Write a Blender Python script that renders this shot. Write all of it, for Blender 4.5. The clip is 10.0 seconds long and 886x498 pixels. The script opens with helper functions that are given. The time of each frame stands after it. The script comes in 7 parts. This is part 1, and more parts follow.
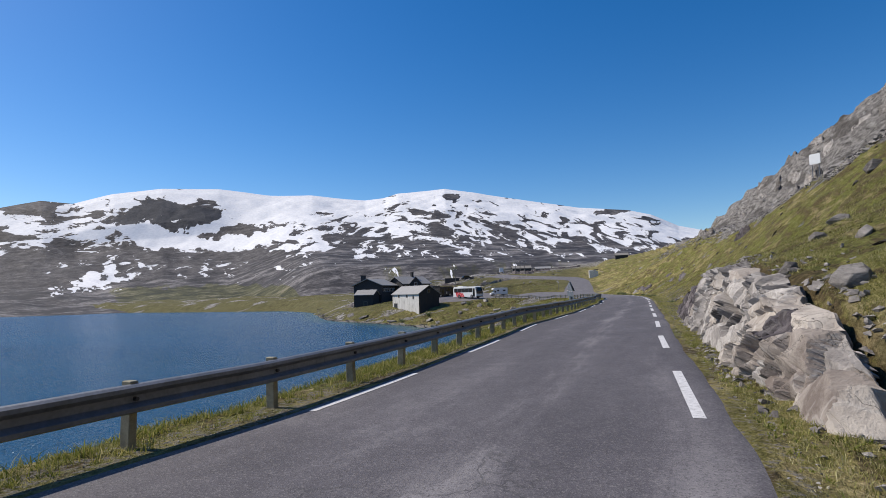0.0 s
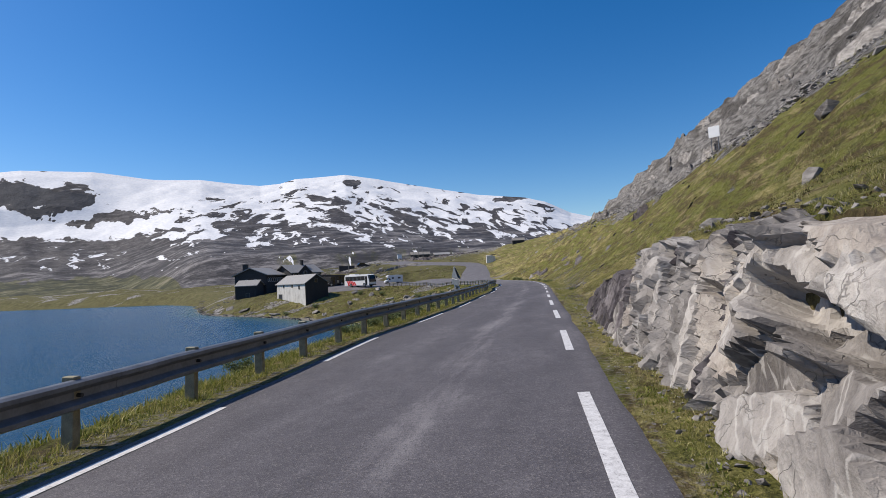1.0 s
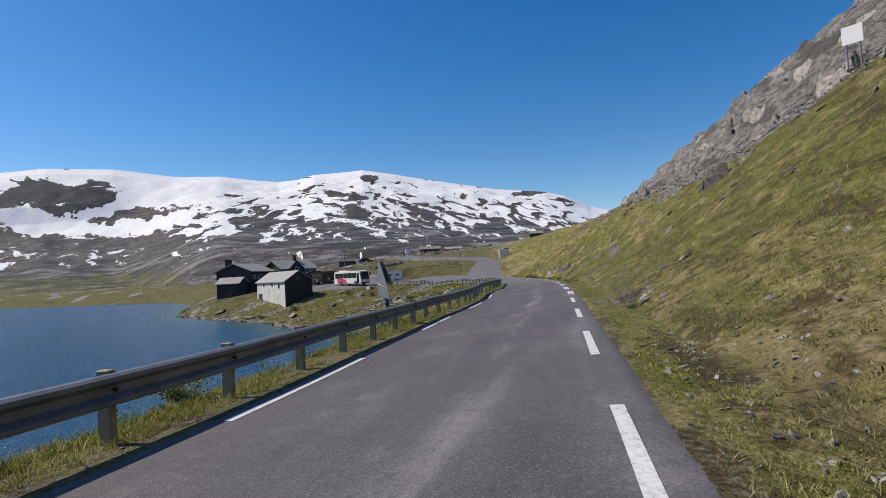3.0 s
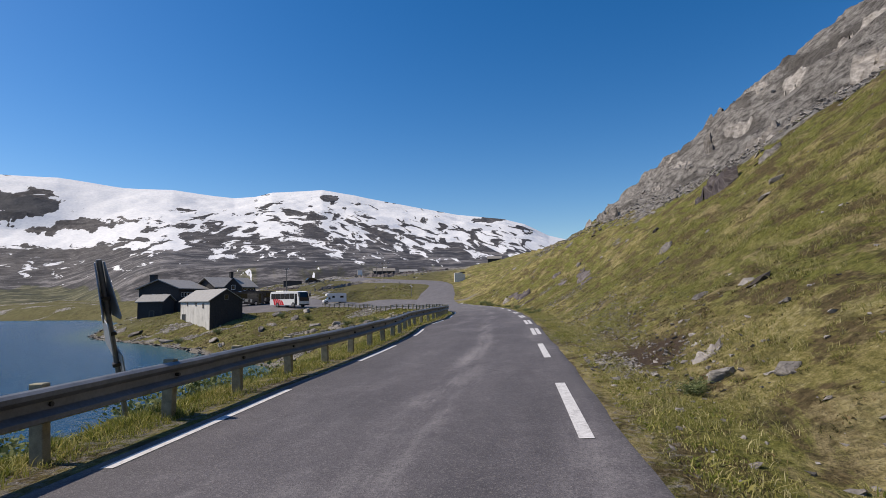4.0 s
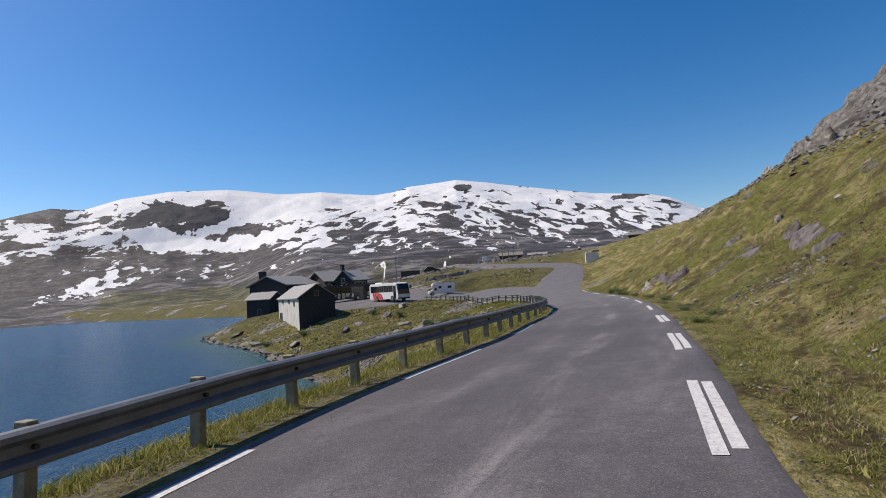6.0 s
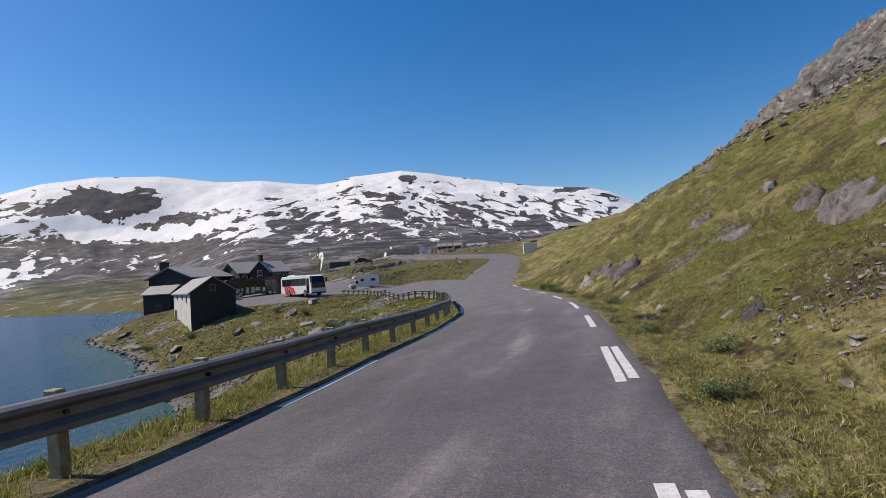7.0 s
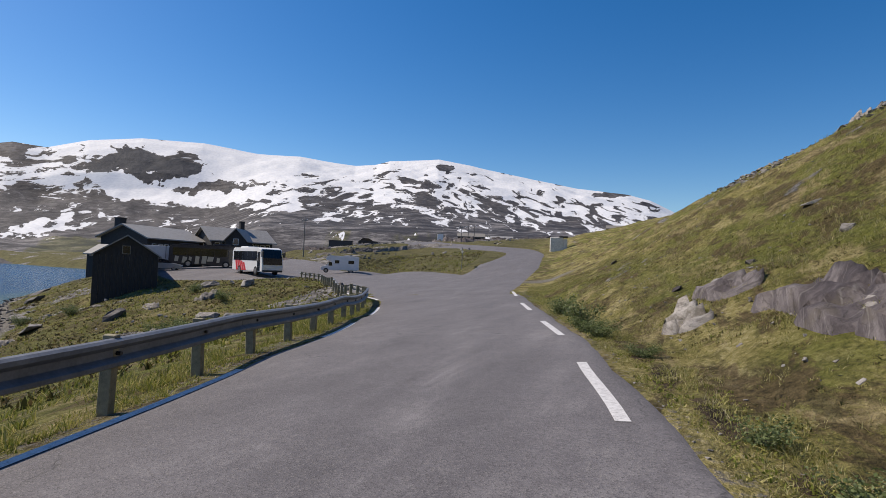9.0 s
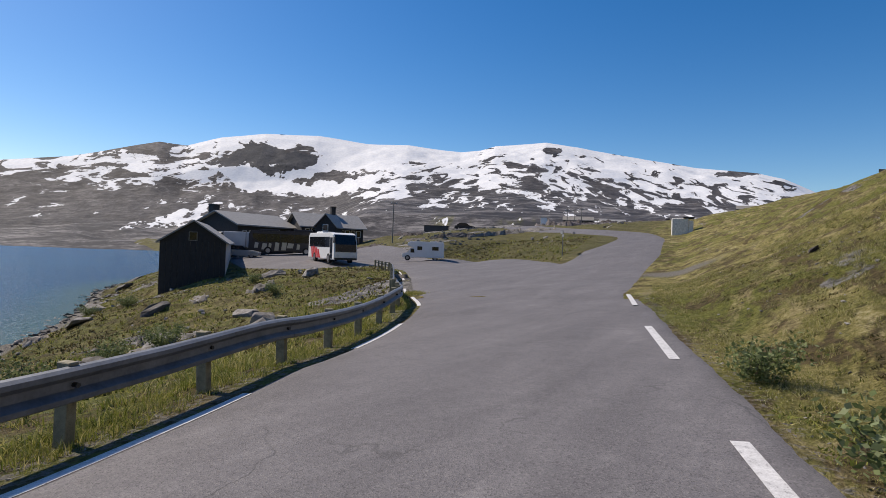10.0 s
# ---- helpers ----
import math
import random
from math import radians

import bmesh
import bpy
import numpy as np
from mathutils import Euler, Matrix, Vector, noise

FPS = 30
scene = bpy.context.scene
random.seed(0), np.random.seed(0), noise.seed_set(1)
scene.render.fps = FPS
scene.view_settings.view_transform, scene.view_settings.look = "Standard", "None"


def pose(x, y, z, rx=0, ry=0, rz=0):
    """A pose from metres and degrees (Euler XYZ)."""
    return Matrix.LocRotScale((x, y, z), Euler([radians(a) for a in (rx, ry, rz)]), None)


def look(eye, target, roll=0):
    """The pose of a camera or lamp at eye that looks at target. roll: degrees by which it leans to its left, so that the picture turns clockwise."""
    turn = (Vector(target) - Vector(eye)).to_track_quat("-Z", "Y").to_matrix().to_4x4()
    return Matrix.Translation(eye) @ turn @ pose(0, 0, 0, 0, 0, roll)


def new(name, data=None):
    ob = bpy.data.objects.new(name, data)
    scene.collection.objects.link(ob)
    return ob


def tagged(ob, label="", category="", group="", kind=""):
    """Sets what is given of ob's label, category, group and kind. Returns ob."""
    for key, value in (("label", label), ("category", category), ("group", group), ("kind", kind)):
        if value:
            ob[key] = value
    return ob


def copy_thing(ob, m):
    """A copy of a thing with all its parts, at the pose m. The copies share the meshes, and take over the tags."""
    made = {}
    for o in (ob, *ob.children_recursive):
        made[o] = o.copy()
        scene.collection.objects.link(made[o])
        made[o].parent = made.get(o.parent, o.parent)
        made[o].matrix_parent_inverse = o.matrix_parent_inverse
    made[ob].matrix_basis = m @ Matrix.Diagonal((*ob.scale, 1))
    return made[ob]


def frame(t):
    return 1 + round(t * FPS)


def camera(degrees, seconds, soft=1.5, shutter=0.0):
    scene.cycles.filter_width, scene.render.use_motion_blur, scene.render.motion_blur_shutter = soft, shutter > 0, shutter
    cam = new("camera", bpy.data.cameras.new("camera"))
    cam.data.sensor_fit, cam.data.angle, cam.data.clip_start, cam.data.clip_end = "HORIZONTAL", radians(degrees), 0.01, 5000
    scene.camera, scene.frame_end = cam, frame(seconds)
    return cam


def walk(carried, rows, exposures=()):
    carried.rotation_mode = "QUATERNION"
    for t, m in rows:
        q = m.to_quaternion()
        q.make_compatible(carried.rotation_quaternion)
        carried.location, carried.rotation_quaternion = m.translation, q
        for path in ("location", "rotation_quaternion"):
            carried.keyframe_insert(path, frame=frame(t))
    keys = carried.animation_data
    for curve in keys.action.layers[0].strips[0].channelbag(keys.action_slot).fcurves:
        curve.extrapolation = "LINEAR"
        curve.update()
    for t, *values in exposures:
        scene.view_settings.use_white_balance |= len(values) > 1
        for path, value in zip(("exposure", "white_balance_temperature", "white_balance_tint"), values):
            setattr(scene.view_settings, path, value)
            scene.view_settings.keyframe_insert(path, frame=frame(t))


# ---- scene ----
# camera
EXPO = 0.0
cam = camera(78.0, 10.0, soft=0.6, shutter=0.0)
PATH = [
    (0, (1.426, -4.609, 1.286), (0.678, -2.762, 1.446), -1.6),
    (0.5, (1.247, -0.05, 1.295), (0.601, 1.835, 1.467), -0.4),
    (1, (1.028, 4.657, 1.375), (0.616, 6.612, 1.474), -2.8),
    (1.5, (0.883, 9.573, 1.396), (0.417, 11.514, 1.531), -2.2),
    (2, (0.67, 14.447, 1.421), (0.058, 16.347, 1.538), -1.7),
    (2.5, (0.443, 19.496, 1.438), (-0.087, 21.421, 1.543), -3.3),
    (2.7, (0.371, 21.581, 1.447), (-0.122, 23.518, 1.534), -3.3),
    (3.8, (-0.122, 32.934, 1.36), (-0.585, 34.875, 1.493), -2.3),
    (4, (-0.224, 34.938, 1.359), (-0.555, 36.903, 1.528), -1.2),
    (4.5, (-0.448, 39.727, 1.345), (-0.824, 41.683, 1.524), 1.0),
    (5, (-0.54, 44.51, 1.439), (-1.242, 46.38, 1.546), -1.9),
    (5.2, (-0.515, 46.479, 1.461), (-1.367, 48.283, 1.604), -1.3),
    (6.3, (-0.977, 57.85, 1.553), (-1.78, 59.677, 1.677), -4.3),
    (6.5, (-1.133, 59.977, 1.577), (-1.982, 61.785, 1.673), -3.3),
    (7, (-1.469, 65.482, 1.503), (-2.097, 67.378, 1.598), -3.7),
    (7.5, (-1.958, 70.922, 1.415), (-2.553, 72.83, 1.491), -2.3),
    (8, (-2.595, 76.292, 1.373), (-3.221, 78.189, 1.467), -0.5),
    (8.5, (-3.361, 81.584, 1.354), (-4.01, 83.475, 1.407), 2.0),
    (9, (-4.232, 86.791, 1.329), (-4.968, 88.65, 1.397), 2.3),
    (9.5, (-5.398, 91.671, 1.384), (-6.157, 93.52, 1.462), 2.6),
    (10, (-6.753, 96.213, 1.513), (-7.832, 97.897, 1.514), 2.2),
]
walk(cam, [(t, look(eye, aim, roll)) for t, eye, aim, roll in PATH], exposures=((0.0, EXPO, 7000.0, 11.0), (2.0, EXPO, 7080.0, 11.0), (4.5, EXPO, 7450.0, 12.0), (10.0, EXPO, 7450.0, 12.0)))

# ---- world and sun ----
SUN_AZ, SUN_EL = -92.0, 46.5
world = bpy.data.worlds.new("world")
scene.world = world
world.use_nodes = True
wn = world.node_tree
wn.nodes.clear()
sky_node = wn.nodes.new("ShaderNodeTexSky")
sky_node.sky_type = 'NISHITA'
sky_node.sun_disc = False
sky_node.sun_elevation = radians(SUN_EL)
sky_node.sun_rotation = radians(SUN_AZ)
sky_node.altitude = 1000.0
sky_node.air_density = 1.0
sky_node.dust_density = 0.7
sky_node.ozone_density = 2.5
bg_node = wn.nodes.new("ShaderNodeBackground")
bg_node.inputs[1].default_value = 0.135
wout = wn.nodes.new("ShaderNodeOutputWorld")
deep_blue = wn.nodes.new("ShaderNodeHueSaturation")
deep_blue.inputs["Saturation"].default_value = 1.42
deep_blue.inputs["Hue"].default_value = 0.506
wn.links.new(sky_node.outputs[0], deep_blue.inputs["Color"])
wn.links.new(deep_blue.outputs[0], bg_node.inputs[0])
wn.links.new(bg_node.outputs[0], wout.inputs[0])
sun_data = bpy.data.lights.new("sun", 'SUN')
sun_data.energy = 4.8
sun_data.angle = radians(0.53)
sun_data.color = (1.0, 0.955, 0.88)
sun = new("sun", sun_data)
sun_to = Vector((math.sin(radians(SUN_AZ)) * math.cos(radians(SUN_EL)), math.cos(radians(SUN_AZ)) * math.cos(radians(SUN_EL)), math.sin(radians(SUN_EL))))
sun.matrix_world = Matrix.Translation((0, 0, 200)) @ sun_to.to_track_quat("Z", "Y").to_matrix().to_4x4()


# ---- material helpers ----
def mat_new(name):
    m = bpy.data.materials.new(name)
    m.use_nodes = True
    nt = m.node_tree
    nt.nodes.clear()
    out = nt.nodes.new("ShaderNodeOutputMaterial")
    b = nt.nodes.new("ShaderNodeBsdfPrincipled")
    nt.links.new(b.outputs[0], out.inputs[0])
    return m, nt, b


def nd(nt, kind, **inputs):
    n = nt.nodes.new(kind)
    for k, v in inputs.items():
        key = k.replace("_", " ")
        if hasattr(v, "is_output"):
            nt.links.new(v, n.inputs[key])
        else:
            n.inputs[key].default_value = v
    return n


def tex_noise(nt, vec, scale, detail=4.0, rough=0.55, distort=0.0):
    n = nd(nt, "ShaderNodeTexNoise", Scale=scale, Detail=detail, Roughness=rough, Distortion=distort)
    if vec is not None:
        nt.links.new(vec, n.inputs["Vector"])
    return n.outputs["Fac"]


def ramp(nt, fac, stops):
    r = nt.nodes.new("ShaderNodeValToRGB")
    els = r.color_ramp.elements
    while len(els) < len(stops):
        els.new(0.5)
    for e, (p, c) in zip(els, stops):
        e.position = p
        e.color = (*c, 1.0) if len(c) == 3 else c
    nt.links.new(fac, r.inputs[0])
    return r.outputs[0]


def mixc(nt, fac, a, b, blend='MIX'):
    m = nt.nodes.new("ShaderNodeMix")
    m.data_type = 'RGBA'
    m.blend_type = blend
    for sock, v in ((m.inputs[0], fac), (m.inputs[6], a), (m.inputs[7], b)):
        if hasattr(v, "is_output"):
            nt.links.new(v, sock)
        elif isinstance(v, (int, float)):
            sock.default_value = v
        else:
            sock.default_value = (*v, 1.0)
    return m.outputs[2]


def mathn(nt, op, a, b=None, clamp=False):
    m = nt.nodes.new("ShaderNodeMath")
    m.operation = op
    m.use_clamp = clamp
    for sock, v in zip(m.inputs, (a, b)):
        if v is None:
            continue
        if hasattr(v, "is_output"):
            nt.links.new(v, sock)
        else:
            sock.default_value = v
    return m.outputs[0]


def step_f(nt, v, lo, hi):
    m = nt.nodes.new("ShaderNodeMapRange")
    m.interpolation_type = 'SMOOTHSTEP'
    nt.links.new(v, m.inputs[0])
    m.inputs[1].default_value, m.inputs[2].default_value = lo, hi
    return m.outputs[0]


def bump(nt, b, height, strength=0.5, dist=0.02):
    n = nd(nt, "ShaderNodeBump", Strength=strength, Distance=dist)
    nt.links.new(height, n.inputs["Height"])
    nt.links.new(n.outputs[0], b.inputs["Normal"])


def obj_vec(nt, scale=(1, 1, 1), rot=(0, 0, 0), which="Object"):
    c = nt.nodes.new("ShaderNodeTexCoord")
    m = nt.nodes.new("ShaderNodeMapping")
    nt.links.new(c.outputs[which], m.inputs[0])
    m.inputs["Scale"].default_value = scale
    m.inputs["Rotation"].default_value = [radians(a) for a in rot]
    return m.outputs[0]


def pos_vec(nt, scale=(1, 1, 1), rot=(0, 0, 0)):
    c = nt.nodes.new("ShaderNodeNewGeometry")
    m = nt.nodes.new("ShaderNodeMapping")
    nt.links.new(c.outputs["Position"], m.inputs[0])
    m.inputs["Scale"].default_value = scale
    m.inputs["Rotation"].default_value = [radians(a) for a in rot]
    return m.outputs[0]


def attr(nt, name):
    a = nt.nodes.new("ShaderNodeAttribute")
    a.attribute_name = name
    return a.outputs["Fac"]


def rand_ob(nt):
    return nt.nodes.new("ShaderNodeObjectInfo").outputs["Random"]


def rand_island(nt):
    return nt.nodes.new("ShaderNodeNewGeometry").outputs["Random Per Island"]


def plain(name, col, rough=0.6, metal=0.0, var=0.12, scale=6.0, bumpy=0.0, spec=0.5):
    m, nt, b = mat_new(name)
    v = pos_vec(nt)
    f = tex_noise(nt, v, scale, 6)
    f2 = tex_noise(nt, v, scale * 9, 3)
    f = mathn(nt, 'ADD', mathn(nt, 'MULTIPLY', f, 0.65), mathn(nt, 'MULTIPLY', f2, 0.35))
    lo = tuple(c * (1 - var * 2) for c in col)
    hi = tuple(min(1, c * (1 + var * 2)) for c in col)
    nt.links.new(ramp(nt, f, [(0.3, lo), (0.7, hi)]), b.inputs["Base Color"])
    b.inputs["Roughness"].default_value = rough
    b.inputs["Metallic"].default_value = metal
    b.inputs["Specular IOR Level"].default_value = spec
    if bumpy:
        bump(nt, b, f2, 0.6, bumpy)
    return m


# ---- mesh helpers ----
def part(name, bm, material, parent, label="", smooth=False):
    me = bpy.data.meshes.new(name)
    bm.to_mesh(me)
    bm.free()
    if smooth:
        me.polygons.foreach_set("use_smooth", [True] * len(me.polygons))
    for mm in (material if isinstance(material, (list, tuple)) else [material]):
        me.materials.append(mm)
    ob = new(name, me)
    if parent is not None:
        ob.parent = parent
    if label:
        ob["label"] = label
    return ob


def np_mesh(name, verts, faces, material, smooth=True):
    me = bpy.data.meshes.new(name)
    me.from_pydata([tuple(v) for v in verts], [], [tuple(f) for f in faces])
    if smooth:
        me.polygons.foreach_set("use_smooth", [True] * len(me.polygons))
    me.materials.append(material)
    me.update()
    return me


def grid_mesh(name, X, Y, Z, material, smooth=True):
    ny, nx = X.shape
    me = bpy.data.meshes.new(name)
    co = np.stack([X, Y, Z], -1).reshape(-1, 3).astype(np.float32)
    ii = np.arange(ny * nx).reshape(ny, nx)
    q = np.stack([ii[:-1, :-1], ii[:-1, 1:], ii[1:, 1:], ii[1:, :-1]], -1).reshape(-1, 4)
    me.vertices.add(len(co))
    me.vertices.foreach_set("co", co.ravel())
    me.loops.add(q.size)
    me.loops.foreach_set("vertex_index", q.ravel().astype(np.int32))
    me.polygons.add(len(q))
    me.polygons.foreach_set("loop_start", np.arange(0, q.size, 4, dtype=np.int32))
    me.update(calc_edges=True)
    if smooth:
        me.polygons.foreach_set("use_smooth", [True] * len(q))
    me.materials.append(material)
    return me


def put_attr(me, name, values):
    a = me.attributes.new(name, 'FLOAT', 'POINT')
    a.data.foreach_set("value", np.asarray(values, np.float32).ravel())


def box(bm, x0, x1, y0, y1, z0, z1, bev=0.0):
    vs = [bm.verts.new(p) for p in ((x0, y0, z0), (x1, y0, z0), (x1, y1, z0), (x0, y1, z0), (x0, y0, z1), (x1, y0, z1), (x1, y1, z1), (x0, y1, z1))]
    fs = [bm.faces.new([vs[i] for i in f]) for f in ((3, 2, 1, 0), (4, 5, 6, 7), (0, 1, 5, 4), (1, 2, 6, 5), (2, 3, 7, 6), (3, 0, 4, 7))]
    if bev:
        es = list({e for f in fs for e in f.edges})
        bmesh.ops.bevel(bm, geom=es, offset=bev, segments=1, affect='EDGES')


def prism(bm, pts, y0, y1):
    """Extrude a closed outline in x, z along y."""
    a = [bm.verts.new((x, y0, z)) for x, z in pts]
    b = [bm.verts.new((x, y1, z)) for x, z in pts]
    n = len(pts)
    bm.faces.new(a)
    bm.faces.new(b[::-1])
    for i in range(n):
        bm.faces.new((a[i], b[i], b[(i + 1) % n], a[(i + 1) % n]))
    bmesh.ops.recalc_face_normals(bm, faces=bm.faces)


def cyl(bm, c, axis, r, length, seg=16, r2=None):
    """A cylinder with its middle at c along the axis x, y or z."""
    rot = {'x': Matrix.Rotation(radians(90), 4, 'Y'), 'y': Matrix.Rotation(radians(90), 4, 'X'), 'z': Matrix.Identity(4)}[axis]
    bmesh.ops.create_cone(bm, cap_ends=True, segments=seg, radius1=r, radius2=r if r2 is None else r2, depth=length, matrix=Matrix.Translation(c) @ rot)


def thing(name, m, label, category, group=""):
    e = new(name)
    e.empty_display_size = 0.2
    e.matrix_world = m
    return tagged(e, label, category, group)


def value_noise(x, y, seed=0):
    """Smooth lattice noise in 0..1 on arrays."""
    xi, yi = np.floor(x).astype(np.int64), np.floor(y).astype(np.int64)
    fx, fy = x - xi, y - yi
    fx, fy = fx * fx * (3 - 2 * fx), fy * fy * (3 - 2 * fy)

    def h(a, b):
        n = (a * 374761393 + b * 668265263 + seed * 974711) & 0xFFFFFFFF
        n = ((n ^ (n >> 13)) * 1274126177) & 0xFFFFFFFF
        return ((n ^ (n >> 16)) & 0xFFFF) / 65535.0
    return (h(xi, yi) * (1 - fx) + h(xi + 1, yi) * fx) * (1 - fy) + (h(xi, yi + 1) * (1 - fx) + h(xi + 1, yi + 1) * fx) * fy


def fbm(x, y, octaves=4, seed=0, gain=0.5):
    t, a, s = 0.0, 1.0, 0.0
    for o in range(octaves):
        t = t + a * value_noise(x * 2 ** o + 17.3 * o, y * 2 ** o - 9.1 * o, seed + o)
        s += a
        a *= gain
    return t / s - 0.5


def sstep(x, lo, hi):
    u = np.clip((x - lo) / (hi - lo), 0, 1)
    return u * u * (3 - 2 * u)


# ---- plan of the land ----
RIGHT_LINE = [(1.9, -30), (1.85, -8), (1.72, 1.3), (1.42, 8.3), (1.12, 11.5), (0.95, 15.2), (0.75, 20), (0.50, 26.3), (0.17, 33), (-0.03, 42), (-0.28, 50), (-0.36, 57), (-0.60, 64), (-1.30, 70), (-2.28, 77), (-3.2, 82), (-4.0, 85.3), (-5.05, 88.8), (-6.0, 92), (-7.1, 95.2), (-8.0, 98.2), (-9.0, 101.4)]
LEFT_LINE = [(-4.45, -29.58), (-3.52, -10.61), (-3.03, -1.12), (-2.8, 4.26), (-3.0, 10.65), (-3.62, 18.35), (-3.41, 22.59), (-3.47, 28.88), (-3.84, 36.47), (-3.93, 40.88), (-3.94, 47.12), (-4.28, 52.33), (-4.56, 57.15), (-4.23, 60.43), (-4.3, 64.05), (-5.18, 69.17), (-5.9, 73.85), (-6.76, 78.55), (-8.38, 84.27), (-9.5, 88.16), (-11.03, 92.2), (-13.52, 97.13), (-17.6, 101.8), (-23, 108.8), (-29.3, 116.8), (-36.5, 123.3)]
FAR_EDGE = [(-9.0, 101.4), (-12.5, 114), (-19.5, 122.5), (-30, 129.5), (-40, 136), (-60, 152)]
SIDE_R = [(-8.3, 99.5), (-9.9, 107), (-11.6, 117), (-12.6, 126), (-14.6, 138), (-17, 143.2), (-25, 150), (-38, 165), (-50, 186)]
SIDE_L = [(-13.4, 99.5), (-16.0, 108), (-18.6, 117), (-18.6, 126), (-18.6, 136), (-20.5, 139.5), (-29, 147), (-44, 163), (-60, 186)]
PARKING = [(-36.5, 123.3), (-42, 119.0), (-50, 118.2), (-56.5, 121), (-62, 124.5), (-74, 139), (-66, 150), (-60, 152), (-42, 138.5)]
LAKE = [(-12.2, -300), (-11.8, -20), (-10.6, 0), (-9.8, 20), (-9.6, 34), (-9.7, 46), (-10.8, 58), (-14, 68), (-21, 78), (-28, 84.5), (-34.5, 88.5), (-39, 92.5), (-47.5, 99.5), (-57, 106), (-69, 113), (-81, 119.5), (-90, 127), (-95, 134), (-104, 148), (-118, 170), (-140, 205), (-180, 236), (-262, 250), (-365, 272), (-560, 340), (-1000, 520), (-1600, 520), (-1600, -300)]
LAKE_Z = -5.9


def sample(line, n=200):
    """Smooth points along a polyline, evenly by length."""
    p = np.array(line, float)
    s = np.r_[0, np.cumsum(np.hypot(*np.diff(p, axis=0).T))]
    u = np.linspace(0, s[-1], n)
    q = np.stack([np.interp(u, s, p[:, k]) for k in (0, 1)], -1)
    w = max(3, int(n * 5.0 / s[-1]) | 1)
    pad = np.r_[np.repeat(q[:1], w, 0) + (np.arange(-w, 0)[:, None]) * (q[1] - q[0]), q, np.repeat(q[-1:], w, 0) + (np.arange(1, w + 1)[:, None]) * (q[-1] - q[-2])]
    ker = np.ones(w) / w
    r = np.stack([np.convolve(pad[:, k], ker, 'same')[w:-w] for k in (0, 1)], -1)
    return r


def inside(poly, X, Y):
    r = np.zeros(X.shape, bool)
    p = np.asarray(poly, float)
    for (x0, y0), (x1, y1) in zip(p, np.roll(p, -1, 0)):
        c = (y0 > Y) != (y1 > Y)
        with np.errstate(divide='ignore', invalid='ignore'):
            r ^= c & (X < (x1 - x0) * (Y - y0) / (y1 - y0 + 1e-12) + x0)
    return r


def dist_to(poly, X, Y, closed=False):
    p = np.asarray(poly, float)
    q = np.roll(p, -1, 0) if closed else p[1:]
    best = np.full(X.shape, 1e9)
    for (x0, y0), (x1, y1) in zip(p, q):
        dx, dy = x1 - x0, y1 - y0
        u = np.clip(((X - x0) * dx + (Y - y0) * dy) / (dx * dx + dy * dy + 1e-12), 0, 1)
        best = np.minimum(best, (X - x0 - u * dx) ** 2 + (Y - y0 - u * dy) ** 2)
    return np.sqrt(best)


R_S, L_S = sample(RIGHT_LINE, 260), sample(LEFT_LINE, 300)


def right_x(y):
    """x of the right edge line, and past the junction of the foot of the hill."""
    p = np.array([*R_S[::4], *[(-9.9, 107), (-11.6, 117), (-12.6, 126), (-14.6, 138), (-16.5, 152), (-19, 180), (-24, 240), (-30, 400), (-30, 2000)]])
    return np.interp(y, p[:, 1], p[:, 0])


# The plan is drawn with shortened distances: the right edge line at plan ROAD_Y truly runs through (LAND_X, LAND_Y), with SPREAD for widths and heights.
ROAD_Y = [-30, 0.9, 6, 11.5, 16.4, 20.8, 25.2, 30, 37.5, 42.1, 46.5, 51.2, 59.8, 64.5, 68.7, 72.6, 76.5, 80.6, 85.1, 90, 95, 101.4]
LAND_X = [2.0, 1.67, 1.45, 1.22, 1.08, 0.91, 0.7, 0.51, 0.15, -0.02, -0.23, -0.46, -1.14, -1.62, -2.11, -2.7, -3.5, -4.63, -5.99, -7.54, -9.35, -11.6]
LAND_Y = [-28.4, 0.92, 5.6, 10.8, 15.7, 20.9, 26.05, 31.2, 41.4, 46.3, 51.3, 56.6, 67.3, 72.5, 77.4, 82.4, 87.4, 92.6, 98.0, 102.8, 107.8, 114.4]
SPREAD = [0.93, 0.93, 0.97, 1.03, 1.055, 1.09, 1.105, 1.105, 1.105, 1.11, 1.13, 1.15, 1.2, 1.19, 1.14, 1.09, 1.07, 1.1, 1.13, 1.15, 1.16, 1.17]
NODE, NODE_TRUE = Vector((-4.664, 83.88, 1.281)), Vector((-6.753, 96.213, 1.513))


